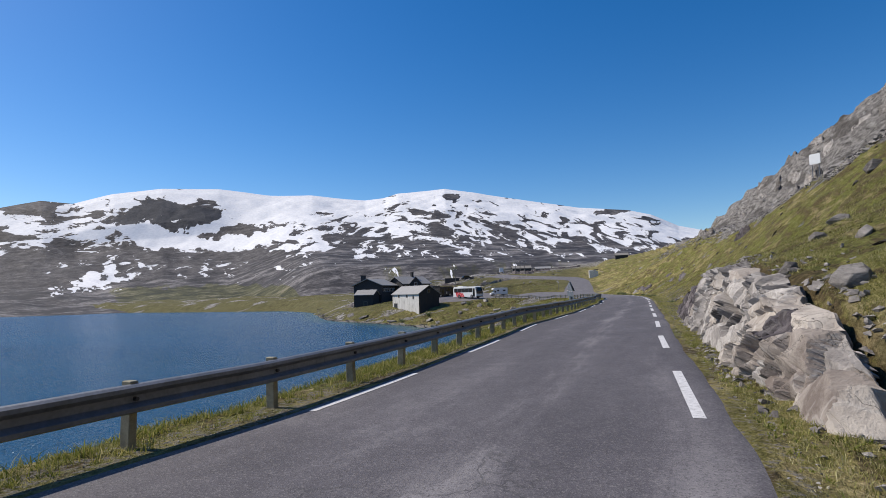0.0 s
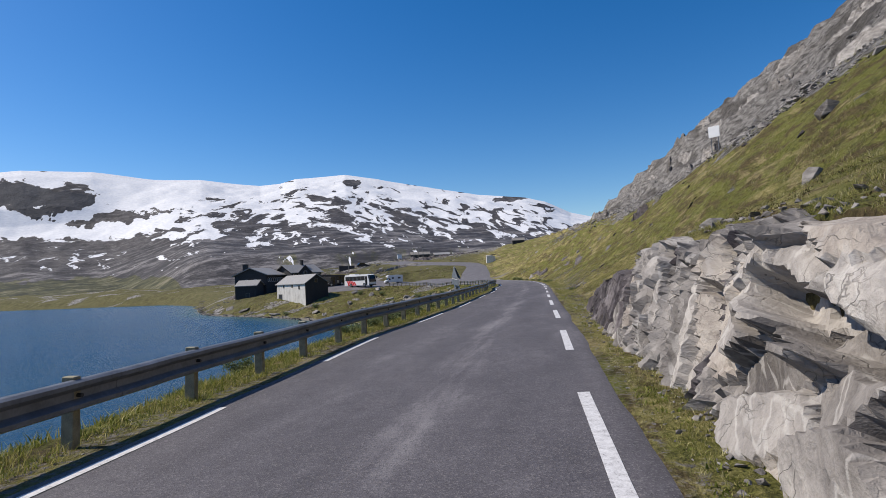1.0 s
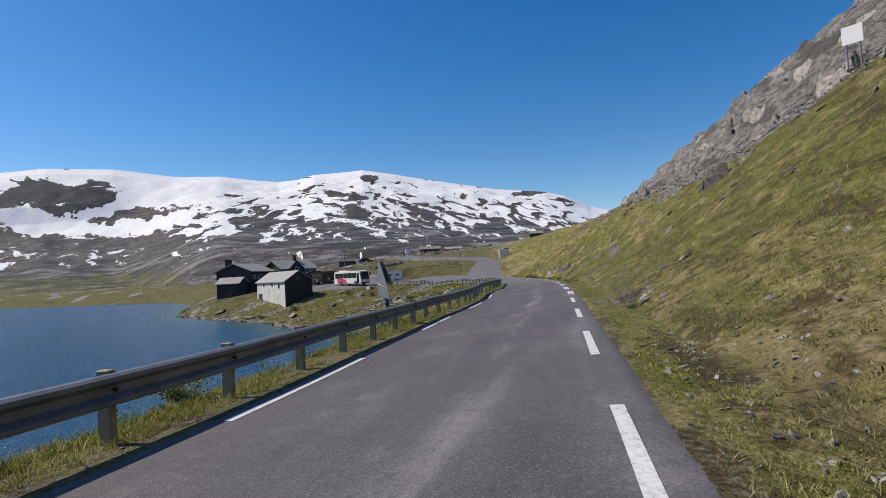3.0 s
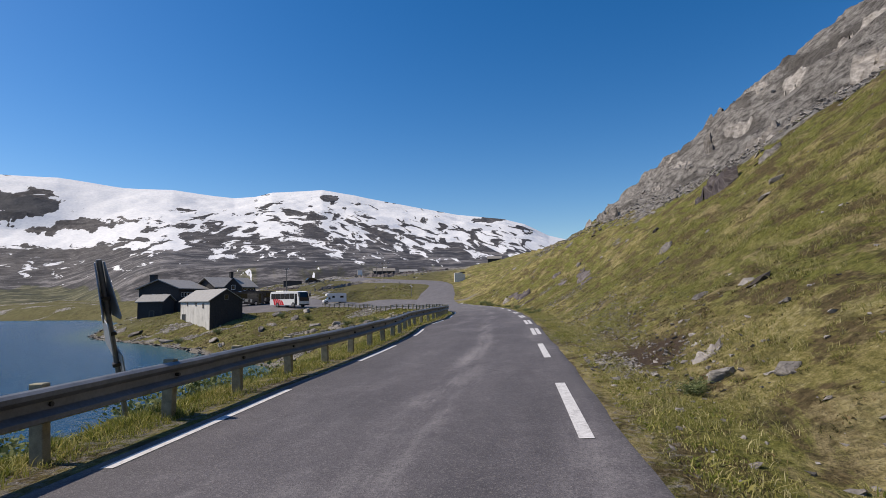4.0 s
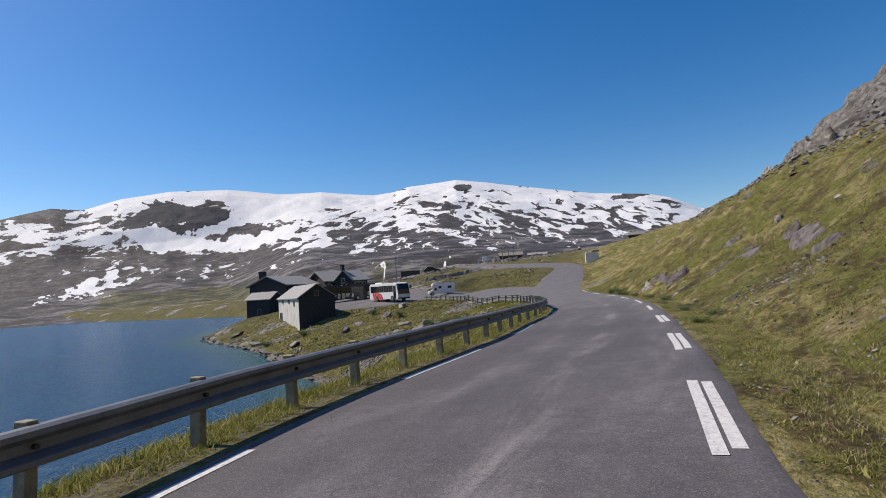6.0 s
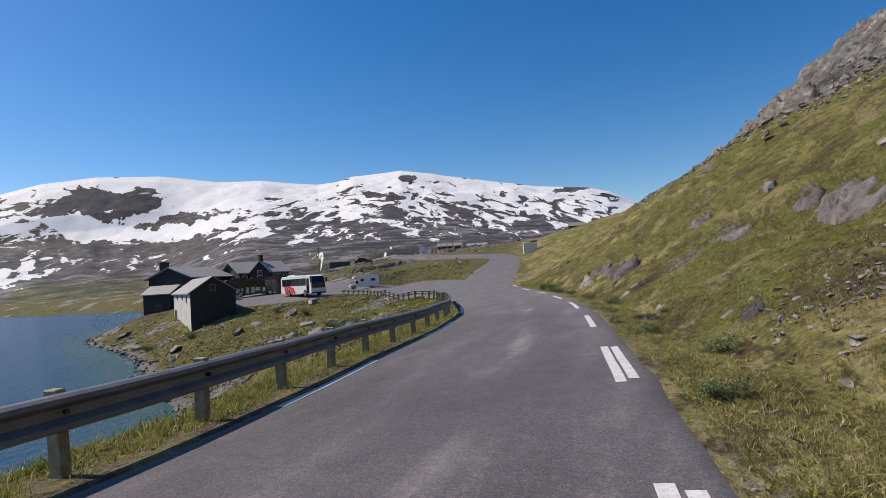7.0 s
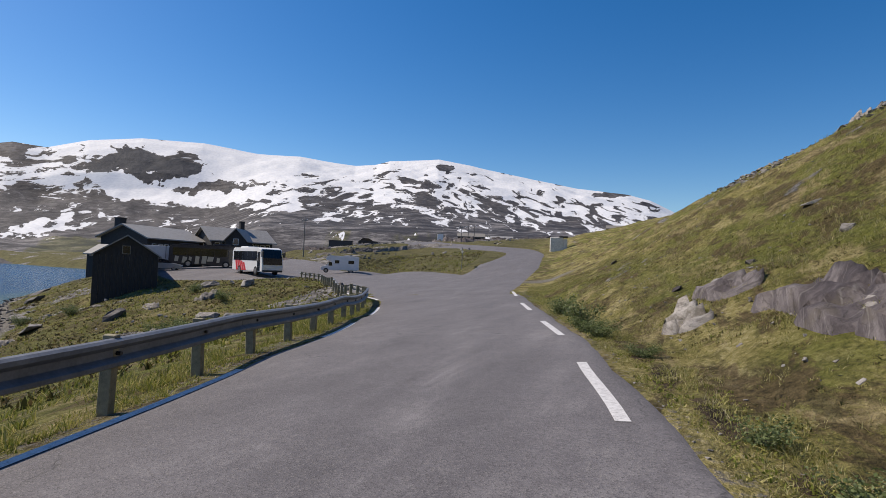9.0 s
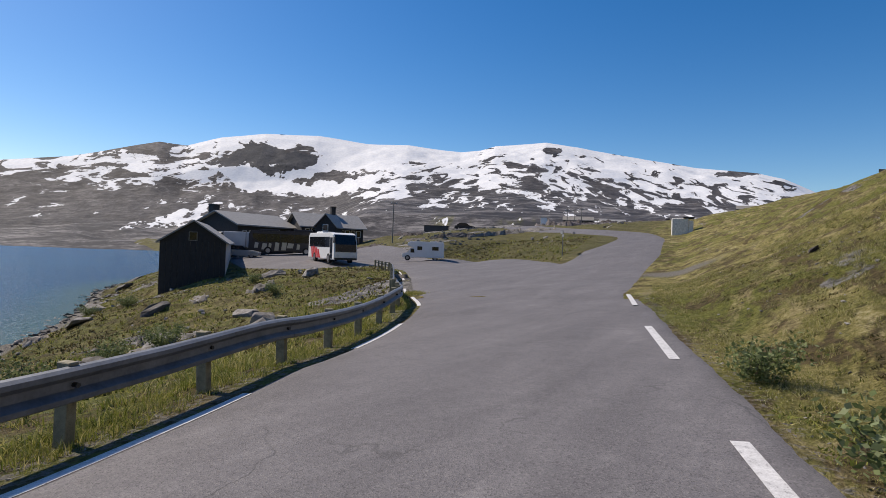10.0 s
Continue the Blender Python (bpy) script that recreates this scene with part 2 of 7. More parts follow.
def to_land(X, Y, Z):
    """True places of plan points: along the road by the table, past the junction by growing distance from one node. Also the local scale."""
    m = np.interp(Y, ROAD_Y, SPREAD)
    ahead = np.interp(Y, ROAD_Y, LAND_Y) + 0.95 * np.minimum(Y + 30, 0) + 1.15 * np.maximum(Y - 101.4, 0)
    aside = np.interp(Y, ROAD_Y, LAND_X) + m * (X - right_x(Y))
    vx, vy, vz = X - NODE.x, Y - NODE.y, Z - NODE.z
    r = np.hypot(vx, vy)
    turn = sstep(np.degrees(np.arctan2(vx, np.maximum(vy, 1e-3))), -35, -25)
    k = np.interp(r, [0, 40, 57, 100, 150, 300], [1.16, 1.12, 1.10, 1.08, 1.2, 1.4]) * (1 - turn) + np.interp(r, [0, 25, 40, 58, 130, 200], [1.16, 1.16, 1.25, 1.55, 1.45, 1.4]) * turn
    w = np.maximum(sstep(Y, 86, 98), sstep(-X, 18, 30) * sstep(Y, 55, 75))
    return (aside * (1 - w) + (NODE_TRUE.x + k * vx) * w, ahead * (1 - w) + (NODE_TRUE.y + k * vy) * w, m * Z * (1 - w) + (NODE_TRUE.z + k * vz) * w, m * (1 - w) + k * w)


def left_x(y):
    m = L_S[:, 1] < 101
    return np.interp(y, L_S[m, 1], L_S[m, 0])


def spots():
    """Known heights of the firm land: road, junction, parking, huts and upland."""
    out = []
    for y in np.arange(-30, 101, 7.0):
        out.append((right_x(y), y, 0.0))
        c = np.interp(y, [-30, 62, 80, 100], [-0.12, -0.13, -0.24, -0.48])
        out.append((left_x(y) - 0.5, y, c))
    out += [(-17.5, 100, -0.62), (-24, 108, -0.6), (-31, 116.5, -0.6), (-38, 122.5, -0.55), (-45, 124, -0.5), (-56, 121.5, -0.7), (-62, 125, -0.7), (-40, 134, -0.15), (-30, 129, 0.15), (-20, 123.5, 0.75), (-11, 109, 0.15), (-11.2, 117, 0.6), (-12.3, 126, 1.5), (-14.4, 139, 3.2), (-18.6, 126, 1.6), (-18.8, 137, 3.1), (-28, 147, 3.9), (-44, 164, 5.2), (-55, 186, 6.0), (-72, 139, -0.6), (-66, 150, 0.4), (-58, 155, 2.4), (-46, 150, 2.6), (-34, 139, 2.0), (-26, 133, 2.0), (-46, 205, 7.1), (-39, 207, 7.7), (-14, 232, 11.4), (-70, 183, 4.6), (-70, 165, 3.5), (-89, 150, -2.6), (-87, 136, -3.0), (-95, 165, -1.0), (-52, 110, -3.1), (-62, 116, -3.0), (-44, 110, -2.2), (-30, 104, -2.6), (-25, 100, -2.5), (-18, 92, -1.9), (-130, 215, -2.0), (-100, 240, 5.0), (-60, 260, 10.0), (-20, 290, 14.5), (-160, 290, 3.0), (40, 260, 22), (-250, 310, 2.0)]
    return np.array(out)


SP = spots()
_d = np.hypot(SP[:, None, 0] - SP[None, :, 0], SP[:, None, 1] - SP[None, :, 1])
_A = np.block([[_d + 0.15 * np.eye(len(SP)), np.ones((len(SP), 1))], [np.ones((1, len(SP))), np.zeros((1, 1))]])
SP_W = np.linalg.solve(_A, np.r_[SP[:, 2], 0.0])


def firm(X, Y):
    """Height of the firm land, without hill and lake."""
    out = np.full(np.shape(X), SP_W[-1])
    for (x, y, _), w in zip(SP, SP_W[:-1]):
        out = out + w * np.hypot(X - x, Y - y)
    return out


HILL_D = [0, 0.45, 1.0, 1.7, 3.0, 5.0, 9.0, 12.5, 20, 30, 50, 90, 150, 400]
HILL_Z = [0, -0.05, -0.22, 0.05, 0.87, 2.18, 5.8, 8.75, 14.2, 25.9, 42.5, 73.0, 93.3, 109]
HILL_Z2 = [0, 0.02, 0.06, 0.22, 0.87, 2.18, 5.8, 8.75, 14.2, 25.9, 42.5, 73.0, 93.3, 109]


def hill(d, y):
    k = np.interp(y, [-60, 50, 74, 92, 103, 118, 145, 200, 320], [1.014, 1.008, 0.898, 0.885, 0.753, 0.73, 0.374, 0.241, 0.241])
    even = sstep(y, 95, 101)
    return (np.interp(d, HILL_D, HILL_Z) * (1 - even) + np.interp(d, HILL_D, HILL_Z2) * even) * np.where(d > 2.2, k + (1 - k) * np.exp(-(d - 2.2) / 2.0), 1)


CUT_Y = [0.5, 2.0, 5.0, 9.0, 12.0, 16.0, 18.0, 20.0, 23.5, 25.8]
CUT_H = [0.0, 0.7, 1.2, 1.6, 1.72, 1.65, 1.3, 1.05, 0.7, 0.0]
FOOT_Y = [0.0, 2.0, 5.0, 11.0, 15.0, 18.5, 21.0, 24.0, 28.0]
FOOT_D = [1.2, 1.0, 0.95, 0.95, 0.92, 0.78, 0.80, 1.1, 1.5]
PAVED = [np.r_[R_S + (0.45, 0), L_S[::-1] - (0.35, 0)], np.array([*FAR_EDGE, *PARKING[6:0:-1], *L_S[::-1][:60]]), np.r_[np.array(SIDE_R), np.array(SIDE_L)[::-1]]]


def paved(X, Y):
    m = np.zeros(X.shape, bool)
    for p in PAVED:
        m |= inside(p, X, Y)
    return m


def sunk(X, Y):
    """How far the bare ground is let down under the asphalt."""
    side = np.minimum(X - left_x(np.minimum(Y, 100)) + 0.25, right_x(np.minimum(Y, 101)) + 0.38 - X)
    low = np.where(Y < 100, sstep(side, 0.05, 0.6), 0)
    for p in PAVED[1:]:
        low = np.maximum(low, np.where(inside(p, X, Y), sstep(dist_to(p, X, Y, True), 0.1, 1.0), 0))
    return 0.14 * low


def off_road(X, Y):
    """0 on the paved bend and side road, rising to 1 a few metres away."""
    m = np.ones(np.shape(X))
    far = Y > 96
    if far.any():
        x, y = X[far], Y[far]
        k = np.ones(x.shape)
        for p in PAVED[1:]:
            k = np.minimum(k, np.where(inside(p, x, y), 0, sstep(dist_to(p, x, y, True), 0.2, 4.5)))
        m[far] = k
    return m


def land(X, Y):
    """Height of the bare ground."""
    rx = right_x(Y)
    d = X - rx
    f = firm(np.where(d > 0, rx, X), Y)
    sea = inside(LAKE, X, Y)
    s = dist_to(LAKE, X, Y, True)
    # left bank: from the shoulder behind the rail down to the water
    near = Y < 108
    shoulder = np.where(near, np.maximum(left_x(np.minimum(Y, 100)) - 1.15 - X, 0), 0)
    bank = LAKE_Z + (f - LAKE_Z) * sstep(s / np.maximum(s + np.where(Y < 78, shoulder, 6.0), 0.01), 0.0, 1.0)
    blend = np.where(Y < 78, 1.0, sstep(14.0 - s, 0, 14.0))
    z = f * (1 - blend) + bank * blend
    rough = sstep(np.where(d > 0, d - 0.6, np.where(near, shoulder, 6.0)), 0, 5.0)
    lumps = 0.45 * fbm(X * 0.35, Y * 0.35, 4, 3) + 0.15 * fbm(X * 1.5, Y * 1.5, 3, 6) + 1.6 * fbm(X * 0.06, Y * 0.06, 3, 8) * sstep(np.abs(d), 6, 30)
    lumps = lumps + (0.30 * fbm(X * 0.8, Y * 0.8, 3, 12) - 0.22 * np.abs(fbm(X * 0.55, Y * 0.4, 3, 14))) * sstep(d, 1.8, 4.0) * (1 - sstep(d, 13, 17))
    clear = off_road(X, Y)
    point = 0.7 * fbm(X * 0.55, Y * 0.55, 4, 9) * sstep(-d, 9, 14) * (Y < 135)
    z = z + rough * clear * (lumps * np.where(d > 0, 1.0, 0.8) + point)
    h = hill(np.maximum(d, 0), Y)
    cut = np.interp(Y, CUT_Y, CUT_H)
    foot = np.interp(Y, FOOT_Y, FOOT_D)
    h = np.maximum(h, (cut - 0.12 + 0.40 * np.maximum(d - foot - 0.6, 0)) * sstep(d, foot + 0.66, foot + 1.02) * sstep(cut, 0.05, 0.2) * (1 - sstep(d, 6, 9)))
    up = sstep(d, 9, 22)
    wavy = d + 2.2 * fbm(X * 0.10, Y * 0.10, 3, 33)
    ledge = (np.floor(wavy / 2.6) + sstep(wavy / 2.6 - np.floor(wavy / 2.6), 0.62, 1.0) - wavy / 2.6) * 1.5
    crag = up * (1.5 * np.abs(fbm(X * 0.16 + Y * 0.02, Y * 0.09, 5, 21, 0.6)) + 0.7 * fbm(X * 0.6, Y * 0.5, 3, 31) + ledge * sstep(d, 14, 17) - 0.1)
    z = np.where(d > 0, z + h + crag, z)
    knoll = sstep(Y, 135, 200) * sstep(-d, 4, 25) * (1 - np.exp(-((X + 44) / 13) ** 2 - ((Y - 199) / 14) ** 2))
    z = z + knoll * clear * (7.0 * np.maximum(fbm(X * 0.035, Y * 0.035, 4, 44), 0) + 1.2 * fbm(X * 0.12, Y * 0.12, 4, 45))
    z = np.where(sea, LAKE_Z - np.minimum(0.12 * s + 0.12, 4.0), np.maximum(z, np.where(s < 30, LAKE_Z + np.minimum(0.10 * s, 1.0), -99)))
    return z


def at_ground(x, y):
    return float(land(np.array([x], float), np.array([y], float))[0])


def at_firm(x, y):
    return float(firm(np.array([x], float), np.array([y], float))[0])


# ---- materials ----
def mat_ground():
    m, nt, b = mat_new("grass_and_rock")
    v = pos_vec(nt)
    big = tex_noise(nt, v, 0.12, 5, 0.6)
    vy = pos_vec(nt, (1.25, 0.5, 1.25))
    mid = tex_noise(nt, vy, 0.9, 6, 0.65)
    fine = tex_noise(nt, v, 9.0, 5, 0.7)
    tiny = tex_noise(nt, v, 42.0, 3, 0.7)
    g = mathn(nt, 'ADD', mathn(nt, 'MULTIPLY', mid, 0.38), mathn(nt, 'ADD', mathn(nt, 'MULTIPLY', fine, 0.36), mathn(nt, 'MULTIPLY', tiny, 0.26)))
    grass = ramp(nt, g, [(0.37, (0.070, 0.066, 0.022)), (0.45, (0.190, 0.172, 0.052)), (0.53, (0.36, 0.305, 0.120)), (0.61, (0.60, 0.51, 0.29))])
    lush = ramp(nt, fine, [(0.32, (0.060, 0.074, 0.014)), (0.66, (0.225, 0.235, 0.050))])
    grass = mixc(nt, mathn(nt, 'MULTIPLY', step_f(nt, mathn(nt, 'ADD', big, mathn(nt, 'MULTIPLY', attr(nt, "lush"), 0.10)), 0.47, 0.58), 0.8), grass, lush)
    heath = ramp(nt, fine, [(0.32, (0.042, 0.030, 0.016)), (0.68, (0.19, 0.135, 0.070))])
    grass = mixc(nt, mathn(nt, 'MULTIPLY', step_f(nt, tex_noise(nt, vy, 0.8, 7, 0.75, 0.5), 0.48, 0.56), 0.9), grass, heath)
    straw = ramp(nt, fine, [(0.32, (0.20, 0.155, 0.062)), (0.68, (0.56, 0.46, 0.25))])
    grass = mixc(nt, mathn(nt, 'MULTIPLY', step_f(nt, tex_noise(nt, pos_vec(nt, (0.9, 0.45, 0.9), (31, 7, 0)), 0.7, 6, 0.7, 0.6), 0.53, 0.62), 0.7), grass, straw)
    moor = ramp(nt, mathn(nt, 'ADD', mathn(nt, 'MULTIPLY', tex_noise(nt, v, 0.25, 6, 0.7), 0.6), mathn(nt, 'MULTIPLY', fine, 0.4)), [(0.38, (0.045, 0.040, 0.020)), (0.5, (0.105, 0.098, 0.040)), (0.62, (0.155, 0.14, 0.075))])
    grass = mixc(nt, mathn(nt, 'MULTIPLY', attr(nt, "moor"), 0.85), grass, moor)
    tuft = mathn(nt, 'MULTIPLY', step_f(nt, tex_noise(nt, vy, 2.4, 6, 0.74, 0.3), 0.50, 0.60), 0.5)
    grass = mixc(nt, tuft, grass, ramp(nt, fine, [(0.35, (0.030, 0.026, 0.012)), (0.65, (0.10, 0.098, 0.030))]))
    rv = pos_vec(nt, (1, 1, 2.2), (22, 12, 0))
    rn = tex_noise(nt, rv, 0.8, 8, 0.68, 0.6)
    rf = tex_noise(nt, rv, 6.0, 6, 0.7)
    rock = ramp(nt, mathn(nt, 'ADD', mathn(nt, 'MULTIPLY', rn, 0.6), mathn(nt, 'MULTIPLY', rf, 0.4)), [(0.38, (0.040, 0.036, 0.034)), (0.47, (0.20, 0.187, 0.175)), (0.58, (0.46, 0.435, 0.405))])
    rock = mixc(nt, mathn(nt, 'MULTIPLY', attr(nt, "ledge"), 0.7), rock, ramp(nt, rf, [(0.3, (0.035, 0.031, 0.029)), (0.7, (0.15, 0.135, 0.12))]))
    gravel = ramp(nt, tex_noise(nt, v, 26.0, 4, 0.8), [(0.3, (0.10, 0.09, 0.078)), (0.7, (0.34, 0.315, 0.28))])
    edge = mathn(nt, 'SUBTRACT', mid, 0.5)
    rmask = step_f(nt, mathn(nt, 'ADD', attr(nt, "rock"), mathn(nt, 'MULTIPLY', edge, 1.5)), 0.42, 0.58)
    gmask = step_f(nt, mathn(nt, 'ADD', attr(nt, "gravel"), mathn(nt, 'MULTIPLY', mathn(nt, 'SUBTRACT', fine, 0.5), 1.2)), 0.4, 0.6)
    col = mixc(nt, rmask, grass, rock)
    col = mixc(nt, gmask, col, gravel)
    smask = step_f(nt, mathn(nt, 'ADD', attr(nt, "soil"), mathn(nt, 'MULTIPLY', mathn(nt, 'SUBTRACT', fine, 0.5), 1.3)), 0.4, 0.62)
    col = mixc(nt, smask, col, ramp(nt, tiny, [(0.3, (0.045, 0.030, 0.020)), (0.7, (0.155, 0.110, 0.078))]))
    peat = step_f(nt, mathn(nt, 'ADD', attr(nt, "wet"), mathn(nt, 'MULTIPLY', mathn(nt, 'SUBTRACT', fine, 0.5), 0.9)), 0.3, 0.6)
    col = mixc(nt, peat, col, ramp(nt, tiny, [(0.35, (0.014, 0.010, 0.008)), (0.7, (0.075, 0.052, 0.038))]))
    nt.links.new(col, b.inputs["Base Color"])
    b.inputs["Roughness"].default_value = 0.95
    b.inputs["Specular IOR Level"].default_value = 0.15
    hh = mathn(nt, 'ADD', mathn(nt, 'MULTIPLY', fine, 0.6), mathn(nt, 'ADD', mathn(nt, 'MULTIPLY', tiny, 0.25), mathn(nt, 'MULTIPLY', mathn(nt, 'MULTIPLY', rf, rmask), 1.4)))
    bump(nt, b, hh, 1.0, 0.30)
    return m


def mat_asphalt():
    m, nt, b = mat_new("asphalt")
    v = pos_vec(nt)
    track = attr(nt, "wear")
    n1 = tex_noise(nt, pos_vec(nt, (1, 0.22, 1)), 0.9, 7, 0.68, 0.5)
    n2 = tex_noise(nt, v, 0.35, 6, 0.65)
    n4 = tex_noise(nt, v, 3.2, 5, 0.7)
    brk = step_f(nt, tex_noise(nt, pos_vec(nt, (1.3, 0.16, 1)), 0.8, 6, 0.7, 0.4), 0.36, 0.68)
    stones = nd(nt, "ShaderNodeTexVoronoi", Scale=95.0)
    nt.links.new(v, stones.inputs["Vector"])
    stone = stones.outputs["Distance"]
    fleck = stones.outputs["Color"]
    f = mathn(nt, 'ADD', mathn(nt, 'ADD', mathn(nt, 'MULTIPLY', n1, 0.45), mathn(nt, 'MULTIPLY', n2, 0.25)), mathn(nt, 'ADD', mathn(nt, 'MULTIPLY', mathn(nt, 'MULTIPLY', track, brk), 0.27), mathn(nt, 'MULTIPLY', n4, 0.22)))
    grit = tex_noise(nt, v, 24.0, 4, 0.75)
    f = mathn(nt, 'ADD', f, mathn(nt, 'MULTIPLY', mathn(nt, 'SUBTRACT', grit, 0.5), 0.34))
    base = ramp(nt, f, [(0.32, (0.054, 0.050, 0.058)), (0.50, (0.096, 0.089, 0.100)), (0.72, (0.215, 0.203, 0.212))])
    base = mixc(nt, mathn(nt, 'MULTIPLY', attr(nt, "pale"), 0.55), base, ramp(nt, f, [(0.32, (0.125, 0.118, 0.124)), (0.50, (0.185, 0.176, 0.182)), (0.72, (0.29, 0.277, 0.28))]))
    sep = nt.nodes.new("ShaderNodeSeparateColor")
    nt.links.new(fleck, sep.inputs[0])
    col = mixc(nt, mathn(nt, 'MULTIPLY', step_f(nt, sep.outputs[0], 0.72, 0.95), 0.24), base, (0.36, 0.34, 0.32))
    col = mixc(nt, mathn(nt, 'MULTIPLY', step_f(nt, sep.outputs[1], 0.75, 0.95), 0.55), col, (0.035, 0.034, 0.036))
    cr = nd(nt, "ShaderNodeTexVoronoi", Scale=0.42)
    cr.feature = 'DISTANCE_TO_EDGE'
    warp = nt.nodes.new("ShaderNodeVectorMath")
    warp.operation = 'ADD'
    nz = nd(nt, "ShaderNodeTexNoise", Scale=1.6, Detail=4.0)
    nt.links.new(v, nz.inputs["Vector"])
    nt.links.new(v, warp.inputs[0])
    nt.links.new(nz.outputs["Color"], warp.inputs[1])
    nt.links.new(warp.outputs[0], cr.inputs["Vector"])
    crack = mathn(nt, 'SUBTRACT', 1.0, step_f(nt, cr.outputs["Distance"], 0.0, 0.012))
    crack = mathn(nt, 'MULTIPLY', crack, step_f(nt, n2, 0.5, 0.62))
    col = mixc(nt, mathn(nt, 'MULTIPLY', crack, 0.4), col, (0.03, 0.03, 0.03))
    nt.links.new(col, b.inputs["Base Color"])
    b.inputs["Roughness"].default_value = 0.82
    b.inputs["Specular IOR Level"].default_value = 0.35
    bump(nt, b, mathn(nt, 'ADD', stone, mathn(nt, 'MULTIPLY', crack, -1.0)), 0.5, 0.006)
    return m


def mat_paint():
    m, nt, b = mat_new("road_paint")
    v = pos_vec(nt)
    n = tex_noise(nt, v, 14.0, 6, 0.75)
    n2 = tex_noise(nt, v, 70.0, 3, 0.7)
    f = mathn(nt, 'ADD', mathn(nt, 'MULTIPLY', n, 0.6), mathn(nt, 'MULTIPLY', n2, 0.4))
    nt.links.new(ramp(nt, f, [(0.36, (0.18, 0.17, 0.175)), (0.45, (0.50, 0.49, 0.49)), (0.6, (0.68, 0.67, 0.67))]), b.inputs["Base Color"])
    b.inputs["Roughness"].default_value = 0.6
    return m


def mat_water():
    m, nt, b = mat_new("lake_water")
    v = pos_vec(nt)
    depth = step_f(nt, attr(nt, "shore"), 0.0, 9.0)
    n = tex_noise(nt, v, 0.02, 4)
    deep = ramp(nt, n, [(0.35, (0.003, 0.056, 0.125)), (0.65, (0.005, 0.076, 0.158))])
    nt.links.new(mixc(nt, depth, (0.045, 0.105, 0.105), deep), b.inputs["Base Color"])
    b.inputs["Roughness"].default_value = 0.2
    b.inputs["Specular IOR Level"].default_value = 0.32
    b.inputs["IOR"].default_value = 1.33
    r1 = tex_noise(nt, pos_vec(nt, (1.0, 0.45, 1), (0, 0, 25)), 1.5, 5, 0.6, 0.3)
    r2 = tex_noise(nt, pos_vec(nt, (1.0, 0.5, 1), (0, 0, -15)), 5.5, 3, 0.6)
    bump(nt, b, mathn(nt, 'ADD', r1, mathn(nt, 'MULTIPLY', r2, 0.45)), 0.85, 0.34)
    return m


